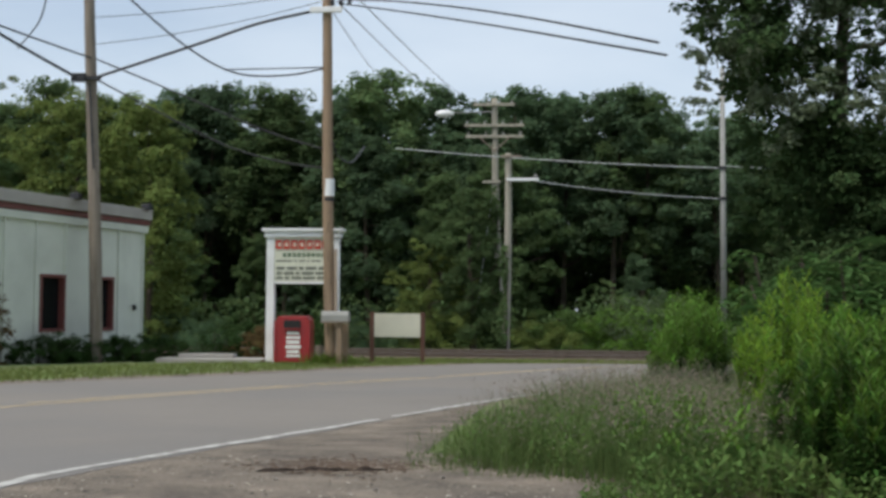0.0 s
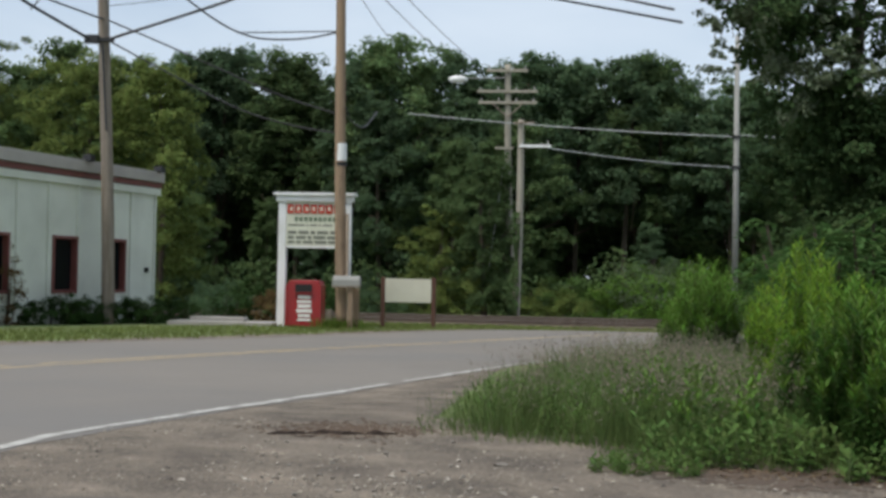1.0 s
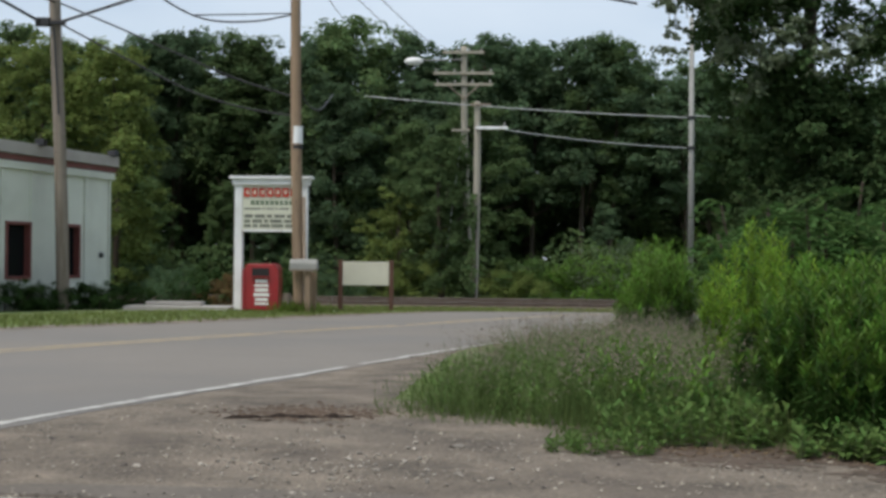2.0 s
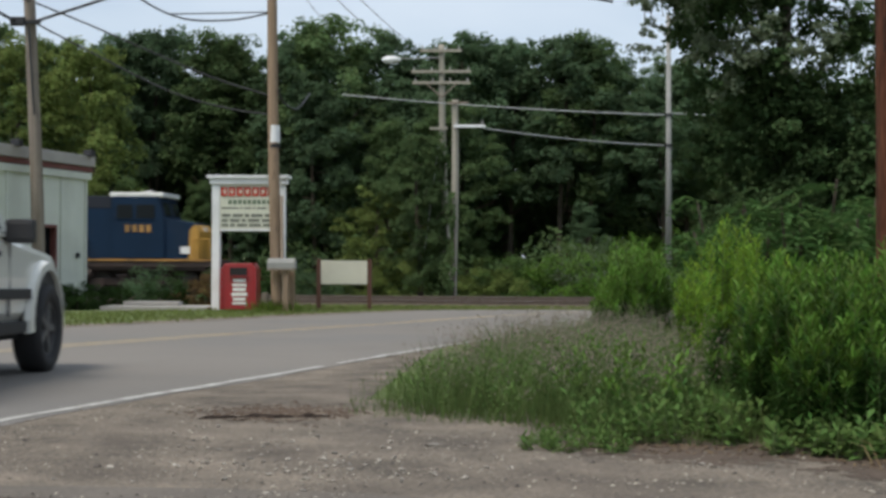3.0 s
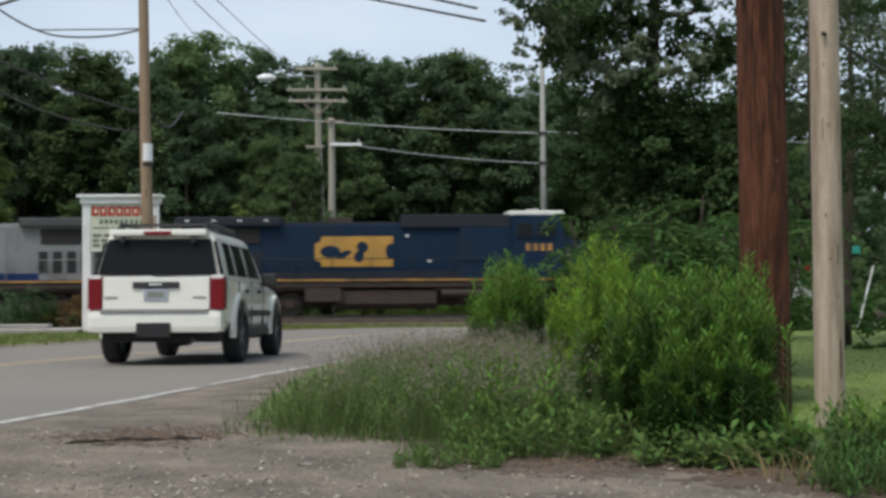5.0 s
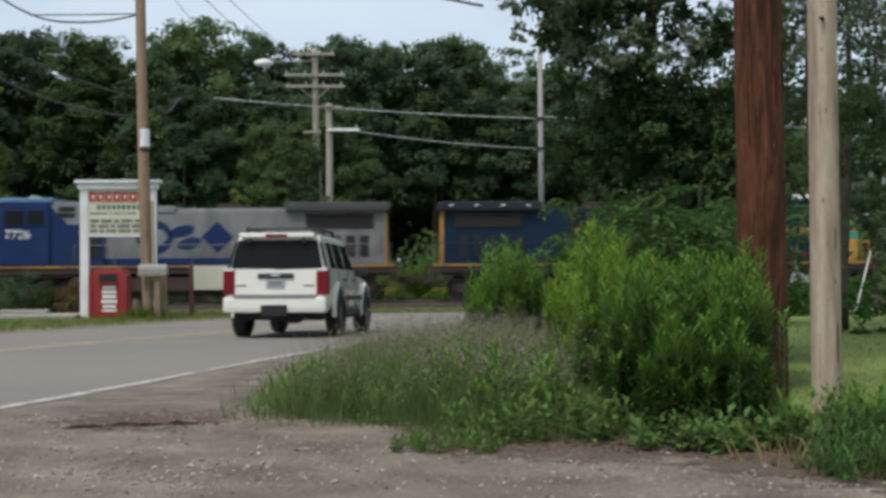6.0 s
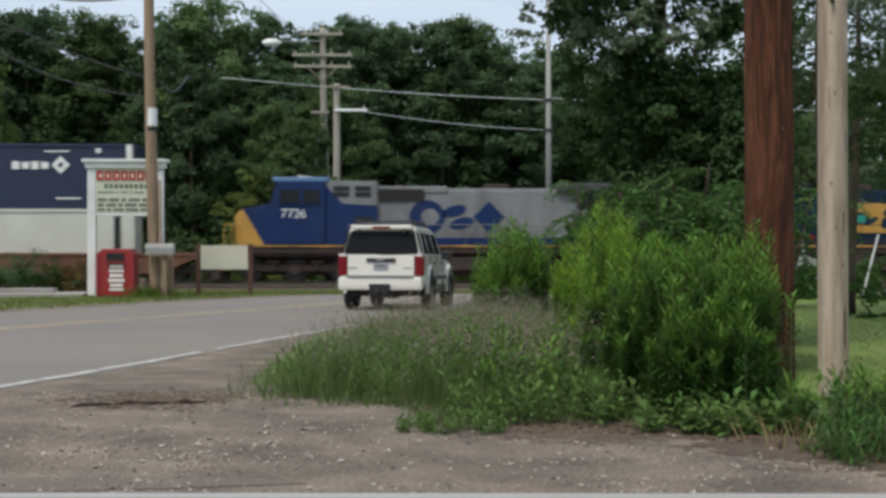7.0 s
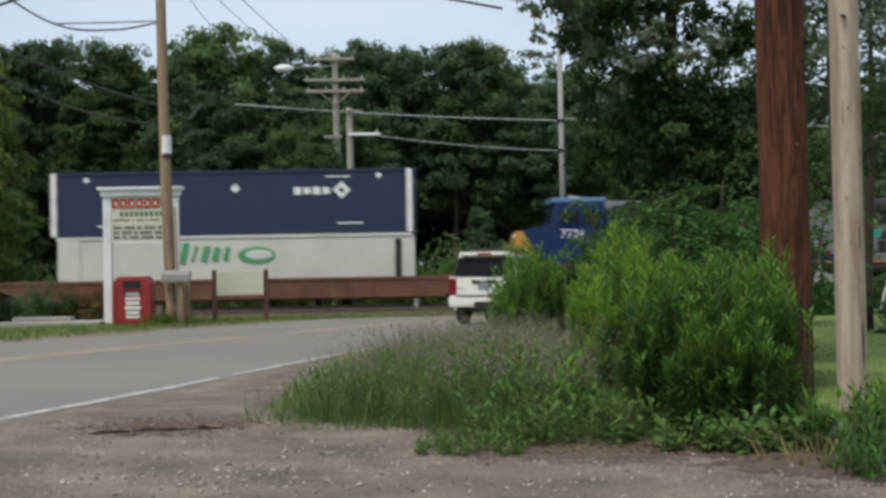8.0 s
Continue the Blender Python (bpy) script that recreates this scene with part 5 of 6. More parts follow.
    part("exhaust_stack", boxed((-f * 2.4, 0, 4.28), (1.1, 0.7, 0.25), bevel=0.04), M_TRUCK, loco)
    part("horn", rodded((f * 6.0, 0.3, 4.66), (f * 6.6, 0.3, 4.70), 0.09, 0.14, 10), M_STEEL, loco)
    # emblem on the hood side, in plain rounded shapes
    if flip:
        ring = part("emblem_disc", disc(-0.75, -1.272, 2.90, 0.80, 0.74, 0), logo, loco, "large blue ring of the emblem")
        part("emblem_gap", disc(-0.62, -1.284, 2.90, 0.40, 0.36, 0), hood, ring)
        for dx, dz, tilt in ((0.45, 0.26, 14), (0.78, -0.28, 14)):
            part("emblem_oval", disc(dx, -1.272, 2.90 + dz, 0.55, 0.24, tilt), logo, loco, "blue oval of the emblem")
        part("emblem_lozenge", boxed((2.0, -1.272, 2.90), (0.98, 0.02, 0.98), pose(0, 0, 0, 0, 45), bevel=0.009), logo, loco, "blue lozenge of the emblem")
    else:
        panel = part("emblem_panel", boxed((-1.75, -1.268, 2.86), (3.45, 0.02, 1.34), bevel=0.009), logo, loco, "large yellow panel of the emblem")
        for dx, dz, rx, rz, tilt in ((-1.05, 0.0, 0.46, 0.27, 0), (-0.45, -0.12, 0.36, 0.13, 22), (0.22, -0.22, 0.22, 0.26, -20), (0.38, 0.2, 0.26, 0.24, -20), (1.62, 0.0, 0.22, 0.36, 0), (-1.62, 0.56, 0.2, 0.16, 40), (-1.62, -0.56, 0.2, 0.16, -40)):
            part("emblem_gap", disc(-1.75 + dx, -1.281, 2.86 + dz, rx, rz, tilt), hood, panel)
    return loco, sets


train = []
FRONT_X, REAR_X, WELL_X = 9.15, 9.42, 8.0


def text_plate(words, size, parent, m, mat, label):
    curve = bpy.data.curves.new("road_number", "FONT")
    curve.body, curve.size, curve.extrude, curve.align_x = words, size, 0.008, "CENTER"
    temp = new("road_number", curve)
    data = bpy.data.meshes.new_from_object(temp.evaluated_get(bpy.context.evaluated_depsgraph_get()))
    bpy.data.objects.remove(temp)
    data.materials.append(mat)
    ob = new("road_number", data)
    ob.parent, ob.matrix_basis = parent, m
    return tagged(ob, label)


loco1, sets1 = locomotive("dark blue locomotive with a yellow emblem and a white cab roof", M_BLUE, M_BLUE_ROOF, M_BLUE, M_CAB_WHITE, M_BLUE_ROOF, M_YELLOW, False, 0)
for k in range(4):
    part("number_bar", boxed((5.98 + k * 0.32, -1.512, 3.02), (0.19, 0.02, 0.32)), M_YELLOW_DIRTY, loco1, "yellow numeral block")
loco2, sets2 = locomotive("grey and blue locomotive with a yellow nose running backwards", M_GREY_LOCO, M_GREY_LOCO, M_BLUE2, M_BLUE_PALE, M_BLUE2, M_BLUE2, True, 0)
text_plate("7726", 0.56, loco2, pose(-6.65, -1.515, 2.85, 90, 0, 0), M_WHITE_LETTER, "pale road number")

well_car = thing("well_car", pose(0, TRACK_Y, RAIL_Z), "rust-brown double-stack well car", "railway wagon", "train")
for s in (-1, 1):
    side = part("side_sill", prism(bmesh.new(), [(-10.6, 1.02), (-9.2, 0.42), (9.2, 0.42), (10.6, 1.02), (10.6, 1.22), (-10.6, 1.22)], "y", s * 1.42 - 0.05, s * 1.42 + 0.05), M_WELL, well_car, "deep rust-brown side sill")
    part("top_chord", boxed((0, s * 1.44, 1.22), (21.0, 0.14, 0.14), bevel=0.02), M_WELL, side)
    part("bottom_chord", boxed((0, s * 1.44, 0.44), (18.4, 0.14, 0.10), bevel=0.02), M_WELL, side)
    for k in range(19):
        part("stake", boxed((-9.0 + k, s * 1.47, 0.83), (0.10, 0.08, 0.72)), M_WELL, side)
part("floor", boxed((0, 0, 0.36), (17.8, 2.7, 0.12)), M_WELL, well_car)
sets3 = []
for e in (-1, 1):
    part("end_platform", boxed((e * 10.3, 0, 1.12), (2.6, 2.6, 0.24), bevel=0.03), M_WELL, well_car)
    part("coupler", boxed((e * 11.9, 0, 0.95), (1.0, 0.24, 0.3), bevel=0.04), M_TRUCK, well_car)
    for s in (-1, 1):
        part("truck_frame", boxed((e * 10.6, s * 1.0, 0.55), (2.4, 0.14, 0.34), bevel=0.04), M_TRUCK, well_car)
    for dx in (-0.88, 0.88):
        ws = part("wheelset", rod(rod(rodded((0, -0.82, 0), (0, -0.68, 0), 0.46, 0.46, 24), (0, 0.68, 0), (0, 0.82, 0), 0.46, 0.46, 24), (0, -0.7, 0), (0, 0.7, 0), 0.09), M_WHEEL_STEEL, well_car)
        ws.location = (e * 10.6 + dx, 0, 0.46)
        sets3.append((ws, e * 10.6 + dx))


def container(name, z, length, height, mat, label):
    ob = thing(name, pose(0, TRACK_Y, RAIL_Z + z), label, "container", "train")
    part("shell", boxed((0, 0, height / 2), (length - 0.1, 2.54, height - 0.06), bevel=0.02), mat, ob)
    for k in range(34):
        x = -length / 2 + 0.45 + k * (length - 0.9) / 33
        part("side_rib", boxed((x, -1.272, height / 2), (0.04, 0.012, height - 0.3)), mat, ob)
    for s in (-1, 1):
        part("top_rail", boxed((0, s * 1.27, height - 0.06), (length, 0.09, 0.13), bevel=0.01), mat, ob)
        part("bottom_rail", boxed((0, s * 1.27, 0.08), (length, 0.09, 0.16), bevel=0.01), mat, ob)
    return ob


lower_box = container("container", 0.47, 15.7, 2.75, M_BOX_WHITE, "off-white container with green lettering in the well")
upper_box = container("container", 3.24, 16.15, 2.85, M_BOX_NAVY, "navy blue container with white end posts stacked on top")
for x in (-7.95, 7.75):
    part("end_post", boxed((x, -1.29, 1.42), (0.26, 0.08, 2.8), bevel=0.015), M_CAB_WHITE, upper_box, "white end post")
part("end_post", boxed((7.98, -1.0, -1.1), (0.12, 0.6, 2.3)), M_CAB_WHITE, lower_box, "white container door post")
part("end_post", boxed((-7.3, -1.29, 1.37), (1.0, 0.03, 2.6)), M_BOX_WHITE, lower_box)
part("end_panel", boxed((7.45, -1.0, 1.37), (1.0, 0.5, 2.6)), M_BOX_WHITE, lower_box)
part("door_gap", boxed((7.22, -1.29, 1.45), (0.28, 0.03, 2.1)), M_VENT, lower_box, "dark plate for the shaded recess beside the door")
# white mark and lettering bars
for k in range(4):
    part("emblem_bar", boxed((2.8 + k * 0.42, -1.30, 1.90), (0.32, 0.012, 0.34 - 0.05 * (k % 2))), M_WHITE_LETTER, upper_box)
d1 = part("emblem_diamond", boxed((4.75, -1.30, 1.92), (0.55, 0.012, 0.55), pose(0, 0, 0, 0, 45)), M_WHITE_LETTER, upper_box, "white diamond emblem")
part("emblem_gap", boxed((4.75, -1.308, 1.92), (0.2, 0.008, 0.2), pose(0, 0, 0, 0, 45)), M_BOX_NAVY, d1)
part("emblem_diamond", boxed((0.05, -1.30, 2.05), (0.30, 0.012, 0.30), pose(0, 0, 0, 0, 45)), M_WHITE_LETTER, upper_box)
for x, z, w, h in ((4.6, 2.52, 1.1, 0.06), (6.4, 2.55, 0.22, 0.2), (-6.5, 2.5, 0.22, 0.2), (5.1, 0.45, 1.1, 0.07), (-5.6, 0.45, 0.9, 0.07)):
    part("text_bar", boxed((x, -1.30, z), (w, 0.012, h)), M_WHITE_LETTER, upper_box)
for k, (w, h) in enumerate(((0.40, 0.95), (0.16, 0.75), (0.38, 0.72), (0.38, 0.62), (0.30, 0.62))):
    part("green_bar", boxed((-2.25 + k * 0.47, -1.30, 1.82 + h / 6), (w * 0.75, 0.012, h), pose(0, 0, 0, 0, 14)), M_GREEN_LETTER, lower_box, "slanting green lettering block")
bm = bmesh.new()
bmesh.ops.create_uvsphere(bm, u_segments=18, v_segments=8, radius=1, matrix=Matrix.Translation((0.95, -1.296, 1.85)) @ Matrix.Diagonal((0.85, 0.012, 0.38, 1)))
part("green_emblem", bm, M_GREEN_LETTER, lower_box, "faded green emblem")
bm = bmesh.new()
bmesh.ops.create_uvsphere(bm, u_segments=18, v_segments=8, radius=1, matrix=Matrix.Translation((1.05, -1.304, 1.88)) @ Matrix.Diagonal((0.62, 0.012, 0.22, 1)))
part("emblem_gap", bm, M_BOX_WHITE, lower_box)
for k in range(5):
    part("dark_bar", boxed((-0.6 + k * 0.75, -1.30, 0.30), (0.5, 0.012, 0.16)), M_DARK_LETTER, lower_box)


# ---- trees and plants ----
def trunk_mesh(height, r0, r1, seed, limbs=5, seg=10, limb_from=0.35, spread=0.45):
    rng = random.Random(seed)
    bm = bmesh.new()
    rings = []
    for i in range(9):
        t = i / 8
        c = Vector((math.sin(t * 3 + seed) * 0.02 * height, math.cos(t * 2 + seed) * 0.02 * height - 0.02 * height * math.cos(seed), t * height))
        r = r0 + (r1 - r0) * t
        if i == 0:
            r *= 1.35
        rings.append([c + Vector((r * math.cos(2 * math.pi * k / seg), r * math.sin(2 * math.pi * k / seg), 0)) for k in range(seg)])
    loft(bm, rings)
    for k in range(limbs):
        t = limb_from + (0.95 - limb_from) * k / max(limbs - 1, 1)
        a = rng.uniform(0, 6.28)
        base = Vector((0, 0, t * height))
        tip = base + Vector((math.cos(a), math.sin(a), 0.75)) * height * spread * (1.1 - t) * rng.uniform(0.7, 1.2)
        mid = (base + tip) / 2 + Vector((0, 0, -0.04 * height))
        r = (r0 + (r1 - r0) * t) * 0.55
        rod(bm, base, mid, r, r * 0.7, 7)
        rod(bm, mid, tip, r * 0.7, r * 0.25, 7)
    return bm


def crown_points(rng, height, width, base, boughs, per_bough, per_spray, spray=0.5):
    """Leaf places of a crown: boughs fan out from the stem, each ends in flat drooping sprays of leaves."""
    cs, ns = [], []
    lop = rng.uniform(0, 6.28)
    for i in range(boughs):
        t = ((i + rng.random()) / boughs) ** 0.85
        a = i * 2.4 + rng.uniform(-0.5, 0.5)
        full = math.sin(math.pi * (0.22 + 0.74 * t)) ** 0.75 * (1 + 0.28 * math.cos(a - lop))
        reach = width / 2 * full * rng.uniform(0.62, 1.08)
        foot = np.array([0, 0, base + (height - base) * t - 0.10 * height])
        tip = np.array([reach * math.cos(a), reach * math.sin(a), base + (height - base) * min(t * rng.uniform(0.95, 1.03), 1)])
        for k in range(per_bough):
            q = rng.uniform(0.45, 1.0)
            c = foot + (tip - foot) * q + rng.normal(0, 0.055 * width, 3) * np.array([1, 1, 0.75])
            c[2] = min(c[2], height * rng.uniform(0.96, 1.0))
            r = spray * rng.uniform(0.55, 1.25)
            d = rng.normal(size=(per_spray, 3))
            d /= np.linalg.norm(d, axis=1, keepdims=True)
            p = d * r * rng.random((per_spray, 1)) ** 0.45
            p[:, 2] = p[:, 2] * 0.55 - 0.25 * (p[:, 0] ** 2 + p[:, 1] ** 2) / r
            cs.append(c + p)
            ns.append(d * 0.5 + np.array([math.cos(a) * 0.35, math.sin(a) * 0.35, 0.8]) + rng.normal(size=(per_spray, 3)) * 0.35)
    return np.concatenate(cs), np.concatenate(ns)


def tree(name, m, height, width, base, leaf, mat, seed, label, trunk_r=0.2, boughs=30, per_bough=8, per_spray=50, spray=0.55, group="woodland trees", limbs=5):
    rng = np.random.default_rng(seed)
    ob = thing(name, m, label, "tree", group)
    part("trunk", trunk_mesh(height * 0.88, trunk_r, 0.05, seed, limbs, spread=0.3), M_BARK, ob, smooth=True)
    c, n = crown_points(rng, height, width, base, boughs, per_bough, per_spray, spray)
    raw("crown", *leaves(rng, c, n, leaf, leaf * 0.75), mat, ob, "leafy crown with gaps")
    return ob


# a wood behind the railway: five full trees and three high-crowned ones, the rest copied at other turns
kinds = []
for i in range(8):
    mat = M_FOREST[(0, 1, 0, 0, 1, 1, 0, 1)[i]]
    h = (15.5, 16.5, 14.5, 16.0, 15.0, 15.5, 16.0, 15.0)[i]
    base = 2.2 if i < 5 else 6.4
    kinds.append((h, tree("deciduous_tree", pose(-300 - 20 * i, 300, -0.25), h, 7.2 + 0.8 * (i % 3), base, 0.27, mat, 40 + i, "tall leafy green deciduous tree of the wood", 0.2, 38 if i < 5 else 30, 8, 48, 0.72)))
rng = random.Random(77)
# outline of the wood: x and the height of the treetops seen against the sky
OUTLINE = ((-70, 17), (-50, 16), (-41, 15.0), (-36, 15.2), (-32.5, 16.4), (-28.7, 15.6), (-25, 14.9), (-22, 15.8), (-18, 15.5), (-16, 15.0), (-12, 16.8), (-9.4, 15.8), (-5, 14.9), (-1.8, 15.4), (1.8, 15.4), (4, 15.8), (6, 14.3), (9, 14.0), (14, 12.6), (18, 11.0), (24, 10.0), (34, 10.5), (60, 10))
# stretches where the wood is hollow below its crowns
HOLLOWS = ((-24.5, -12.0), (-3.0, 10.5))
spots = []
for row, (y0, step) in enumerate(((73, 3.7), (77.5, 2.7), (84, 3.4))):
    x = -48 + row * 1.7
    while x < 34:
        spots.append((x + rng.uniform(-0.8, 0.8), y0 + rng.uniform(-1.3, 1.3), row))
        x += step
for i, (x, y, row) in enumerate(spots):
    hollow = any(a < x * 75 / y < b for a, b in HOLLOWS)
    low = row == 0 and hollow
    if low and rng.random() < 0.35:
        continue
    h, src = kinds[rng.randrange(5, 8) if hollow and row == 1 else rng.randrange(5)]
    want = float(np.interp(x * 75 / y, [o[0] for o in OUTLINE], [o[1] for o in OUTLINE])) * (y / 75) * rng.uniform(0.91, 1.02)
    if row != 1:
        want *= rng.uniform(0.30, 0.45) if low else rng.uniform(0.62, 0.90) if row == 0 else rng.uniform(0.90, 0.99)
    made = copy_thing(src, pose(x, y, -0.3, 0, 0, rng.uniform(0, 360)))
    k = want / h
    made.scale = (k * rng.uniform(0.9, 1.1), k * rng.uniform(0.9, 1.1), k)
for h, src in kinds:
    src.location = (rng.uniform(-120, -75), rng.uniform(75, 110), -0.3)

# dark undergrowth at the foot of the wood
rg = np.random.default_rng(8)
c = np.stack([rg.uniform(-50, 40, 22000), rg.uniform(69, 75, 22000), 3.4 * rg.random(22000) ** 1.4 - 0.3], 1)
c[:, 2] *= 0.75 + 0.4 * np.sin(c[:, 0] * 0.9) * np.sin(c[:, 0] * 0.37 + 1)
tagged(raw("undergrowth", *leaves(rg, c, np.array([0, -0.4, 0.9]) + rg.normal(size=c.shape) * 0.5, 0.24, 0.19), M_FOREST[0]), "dark undergrowth at the foot of the wood", "undergrowth", kind="stuff")

c = np.stack([rg.uniform(-62, 34, 60000), rg.uniform(88, 97, 60000), 14.0 * rg.random(60000)], 1)
tagged(raw("far_wood", *leaves(rg, c, np.array([0, -0.3, 0.9]) + rg.normal(size=c.shape) * 0.4, 0.8, 0.65), M_FOREST[0]), "dense dark leaves deep in the wood", "woodland", kind="stuff")

# tall trees beside and behind the building
for x, y, h, w, mat, seed in ((-26.0, 65, 13.4, 10.0, M_FOREST[2], 61), (-33, 66, 15.2, 10.5, M_FOREST[2], 62), (-21.6, 64, 13.0, 7.6, M_FOREST[2], 63), (-39.5, 67, 16.0, 9.5, M_FOREST[0], 64)):
    tree("deciduous_tree", pose(x, y, -0.2), h, w, 0.8, 0.21, mat, seed, "broad leafy yellow-green tree beside the building", 0.2, 46, 9, 46, 0.62, "trees by the building")
tree("deciduous_tree", pose(-4.9, 63.3, -0.3), 8.2, 5.0, 0.4, 0.17, M_FOREST[0], 71, "vine-covered young tree behind the railway", 0.14, 32, 8, 46, 0.42, "trees behind the railway")
tree("deciduous_tree", pose(-7.0, 64.5, -0.3), 5.6, 4.4, 0.3, 0.17, M_FOREST[2], 72, "low bright green tree behind the railway", 0.12, 22, 7, 44, 0.40, "trees behind the railway")


def bush(name, m, blobs, count, leaf, mat, seed, label, category="bush", group="", width=0.6, stems=6, shell=0.6):
    """A bush of many small leafy sprays spread over a few lumps."""
    rng = np.random.default_rng(seed)
    ob = thing(name, m, label, category, group)
    sprays = max(count // 34, 12)
    at, up = blob_points(rng, blobs, sprays, shell)
    size = float(np.mean([b[3] for b in blobs]))
    pick = rng.integers(0, sprays, count)
    d = rng.normal(size=(count, 3))
    d /= np.linalg.norm(d, axis=1, keepdims=True)
    c = at[pick] + d * rng.random((count, 1)) ** 0.5 * size * 0.36 * np.array([1, 1, 0.7])
    n = up[pick] * 0.7 + d * 0.4 + np.array([0, 0, 0.5]) + rng.normal(size=(count, 3)) * 0.35
    c[:, 2] = np.maximum(c[:, 2], 0.02)
    raw("foliage", *leaves(rng, c, n, leaf, leaf * width), mat, ob, "dense small leaves")
    for k in range(stems):
        b = blobs[k % len(blobs)]
        a = rng.uniform(0, 6.28)
        part("stem", rodded((b[0] * 0.6, b[1] * 0.6, -0.05), (b[0] + 0.2 * math.cos(a) * b[3], b[1] + 0.2 * math.sin(a) * b[3], b[2] + 0.3 * b[3]), 0.025, 0.008, 6), M_BARK, ob)
    return ob


def lumps(rng, x0, x1, depth, lo, hi, count):
    made = []
    for i in range(count):
        s = rng.uniform(lo, hi)
        made.append((rng.uniform(x0, x1), rng.uniform(-depth, depth), s * rng.uniform(0.55, 1.0), s, 0.9))
    return made


# creeper climbing the two poles behind the railway
for x, y, lean, top, seed in ((-3.5, 63.9, -0.033, 8.3, 701), (-3.1, 60.8, 0.007, 5.2, 702)):
    rg = np.random.default_rng(seed)
    z = top * rg.random(900) ** 1.25
    a = rg.uniform(1.6, 5.2, 900)
    r = (0.16 + 0.55 * rg.random(900) ** 2 * np.clip(1.15 - z / top, 0.12, 1)) * (0.7 + 0.5 * np.sin(z * 2.1 + seed))
    c = np.stack([lean * z + r * np.cos(a), r * np.sin(a) - 0.1, z], 1)
    vine = thing("creeper", pose(x, y, -0.3), "green creeper climbing a pole behind the railway", "creeper", "creepers on the poles")
    part("stem", rodded((0.1, -0.24, 0), (0.1 + lean * top, -0.24, top * 0.9), 0.03, 0.012, 6), M_BARK, vine)
    raw("foliage", *leaves(rg, c, np.stack([np.cos(a), np.sin(a), 0.6 + 0 * a], 1), 0.17, 0.14), M_FOREST[0], vine, "dense small leaves")

# scrub along the far side of the line
rng = random.Random(31)
for i, (x, w, h, mat) in enumerate(((-22, 3.5, 1.2, M_FOREST[1]), (-15, 3, 1.1, M_HEDGE), (-9, 3, 1.2, M_FOREST[1]), (-6.8, 1.6, 1.6, M_FOREST[2]), (-1.5, 2.0, 1.3, M_FOREST[2]), (0.5, 1.8, 1.4, M_WEED_LOW), (2.6, 1.8, 1.8, M_WEED_LIGHT), (5.0, 2.2, 2.2, M_WEED_LOW),
                                    (3.4, 1.7, 1.9, M_SILVER), (8.2, 2.6, 2.1, M_WEED_LIGHT), (12.5, 3, 1.8, M_FOREST[0]), (18, 3.4, 1.5, M_FOREST[1]), (25, 4, 1.6, M_FOREST[0]), (32, 4, 1.6, M_FOREST[1]))):
    bush("shrub", pose(x, 63.6 + (i % 3) * 0.6, -0.3), lumps(rng, -w, w, 0.9, h * 0.45, h, 10), 4200, 0.15, mat, 200 + i, "tangled green scrub behind the railway", "shrub", "scrub behind the railway")

# hedge and shrubs in front of the building
for i in range(8):
    x, y = -12.4 - i * 0.75, 38.6 - i * 1.35
    bush("hedge_shrub", pose(x, y, rise(x, y)), lumps(rng, -0.7, 0.7, 0.45, 0.32, 0.5, 8), 3400, 0.085, M_HEDGE, 240 + i, "clipped dark green hedge shrub before the building", "hedge", "hedge by the building")
for x, y, s, mat in ((-11.6, 41.5, 0.75, M_HEDGE), (-10.2, 41.5, 0.75, M_RUSSET), (-9.2, 41.8, 0.85, M_HEDGE), (-12.7, 44, 1.0, M_FOREST[1]), (-10.8, 46, 0.8, M_FOREST[0])):
    bush("garden_shrub", pose(x, y, rise(x, y)), lumps(rng, -0.5, 0.5, 0.4, s * 0.6, s, 6), 1700, 0.11, mat, int(abs(x * 10)), "small rounded garden shrub beside the drive", "shrub", "garden shrubs")
bush("russet_shrub", pose(-15.15, 32.6, rise(-15.1, 32.6)), [(0, 0, 0.9, 0.6), (0.1, 0, 1.6, 0.5), (-0.2, 0, 2.0, 0.35), (0.2, 0, 0.5, 0.6)], 900, 0.09, M_RUSSET, 290, "thin reddish shrub against the building wall", "shrub")


# ---- the big tree behind the poles ----
rng = np.random.default_rng(9)
big = thing("poplar_tree", pose(4.6, 22, rise(4.6, 22)), "large dark tree with silvery leaves overhanging the roadside", "tree")
part("trunk", trunk_mesh(9.5, 0.2, 0.06, 4, 7, 14, 0.5, 0.35), M_BARK, big, smooth=True)
blobs = []
for i in range(70):
    z = rng.uniform(1.5, 10.5)
    reach = 2.6 if z > 5.4 else 1.0
    x = rng.uniform(-reach, 6.5)
    if (x > -0.6 and z > 4.8 and rng.random() < 0.65) or (x > 1.3 and z < 4.4):
        continue
    blobs.append((x, rng.uniform(-1.6, 2.2), z, rng.uniform(0.5, 0.95), 0.8))
for i in range(30):
    blobs.append((rng.uniform(-1.7, 1.3), rng.uniform(-1.5, 1.0), rng.uniform(2.6, 5.6), rng.uniform(0.45, 0.8), 0.9))
for i in range(20):
    blobs.append((rng.uniform(-0.6, 1.2), rng.uniform(-1.0, 1.0), rng.uniform(0.5, 3.2), rng.uniform(0.5, 0.8), 0.9))
for i in range(16):
    blobs.append((rng.uniform(-0.7, 1.2), rng.uniform(-2.2, -0.9), rng.uniform(1.8, 6.0), rng.uniform(0.4, 0.75), 0.85))
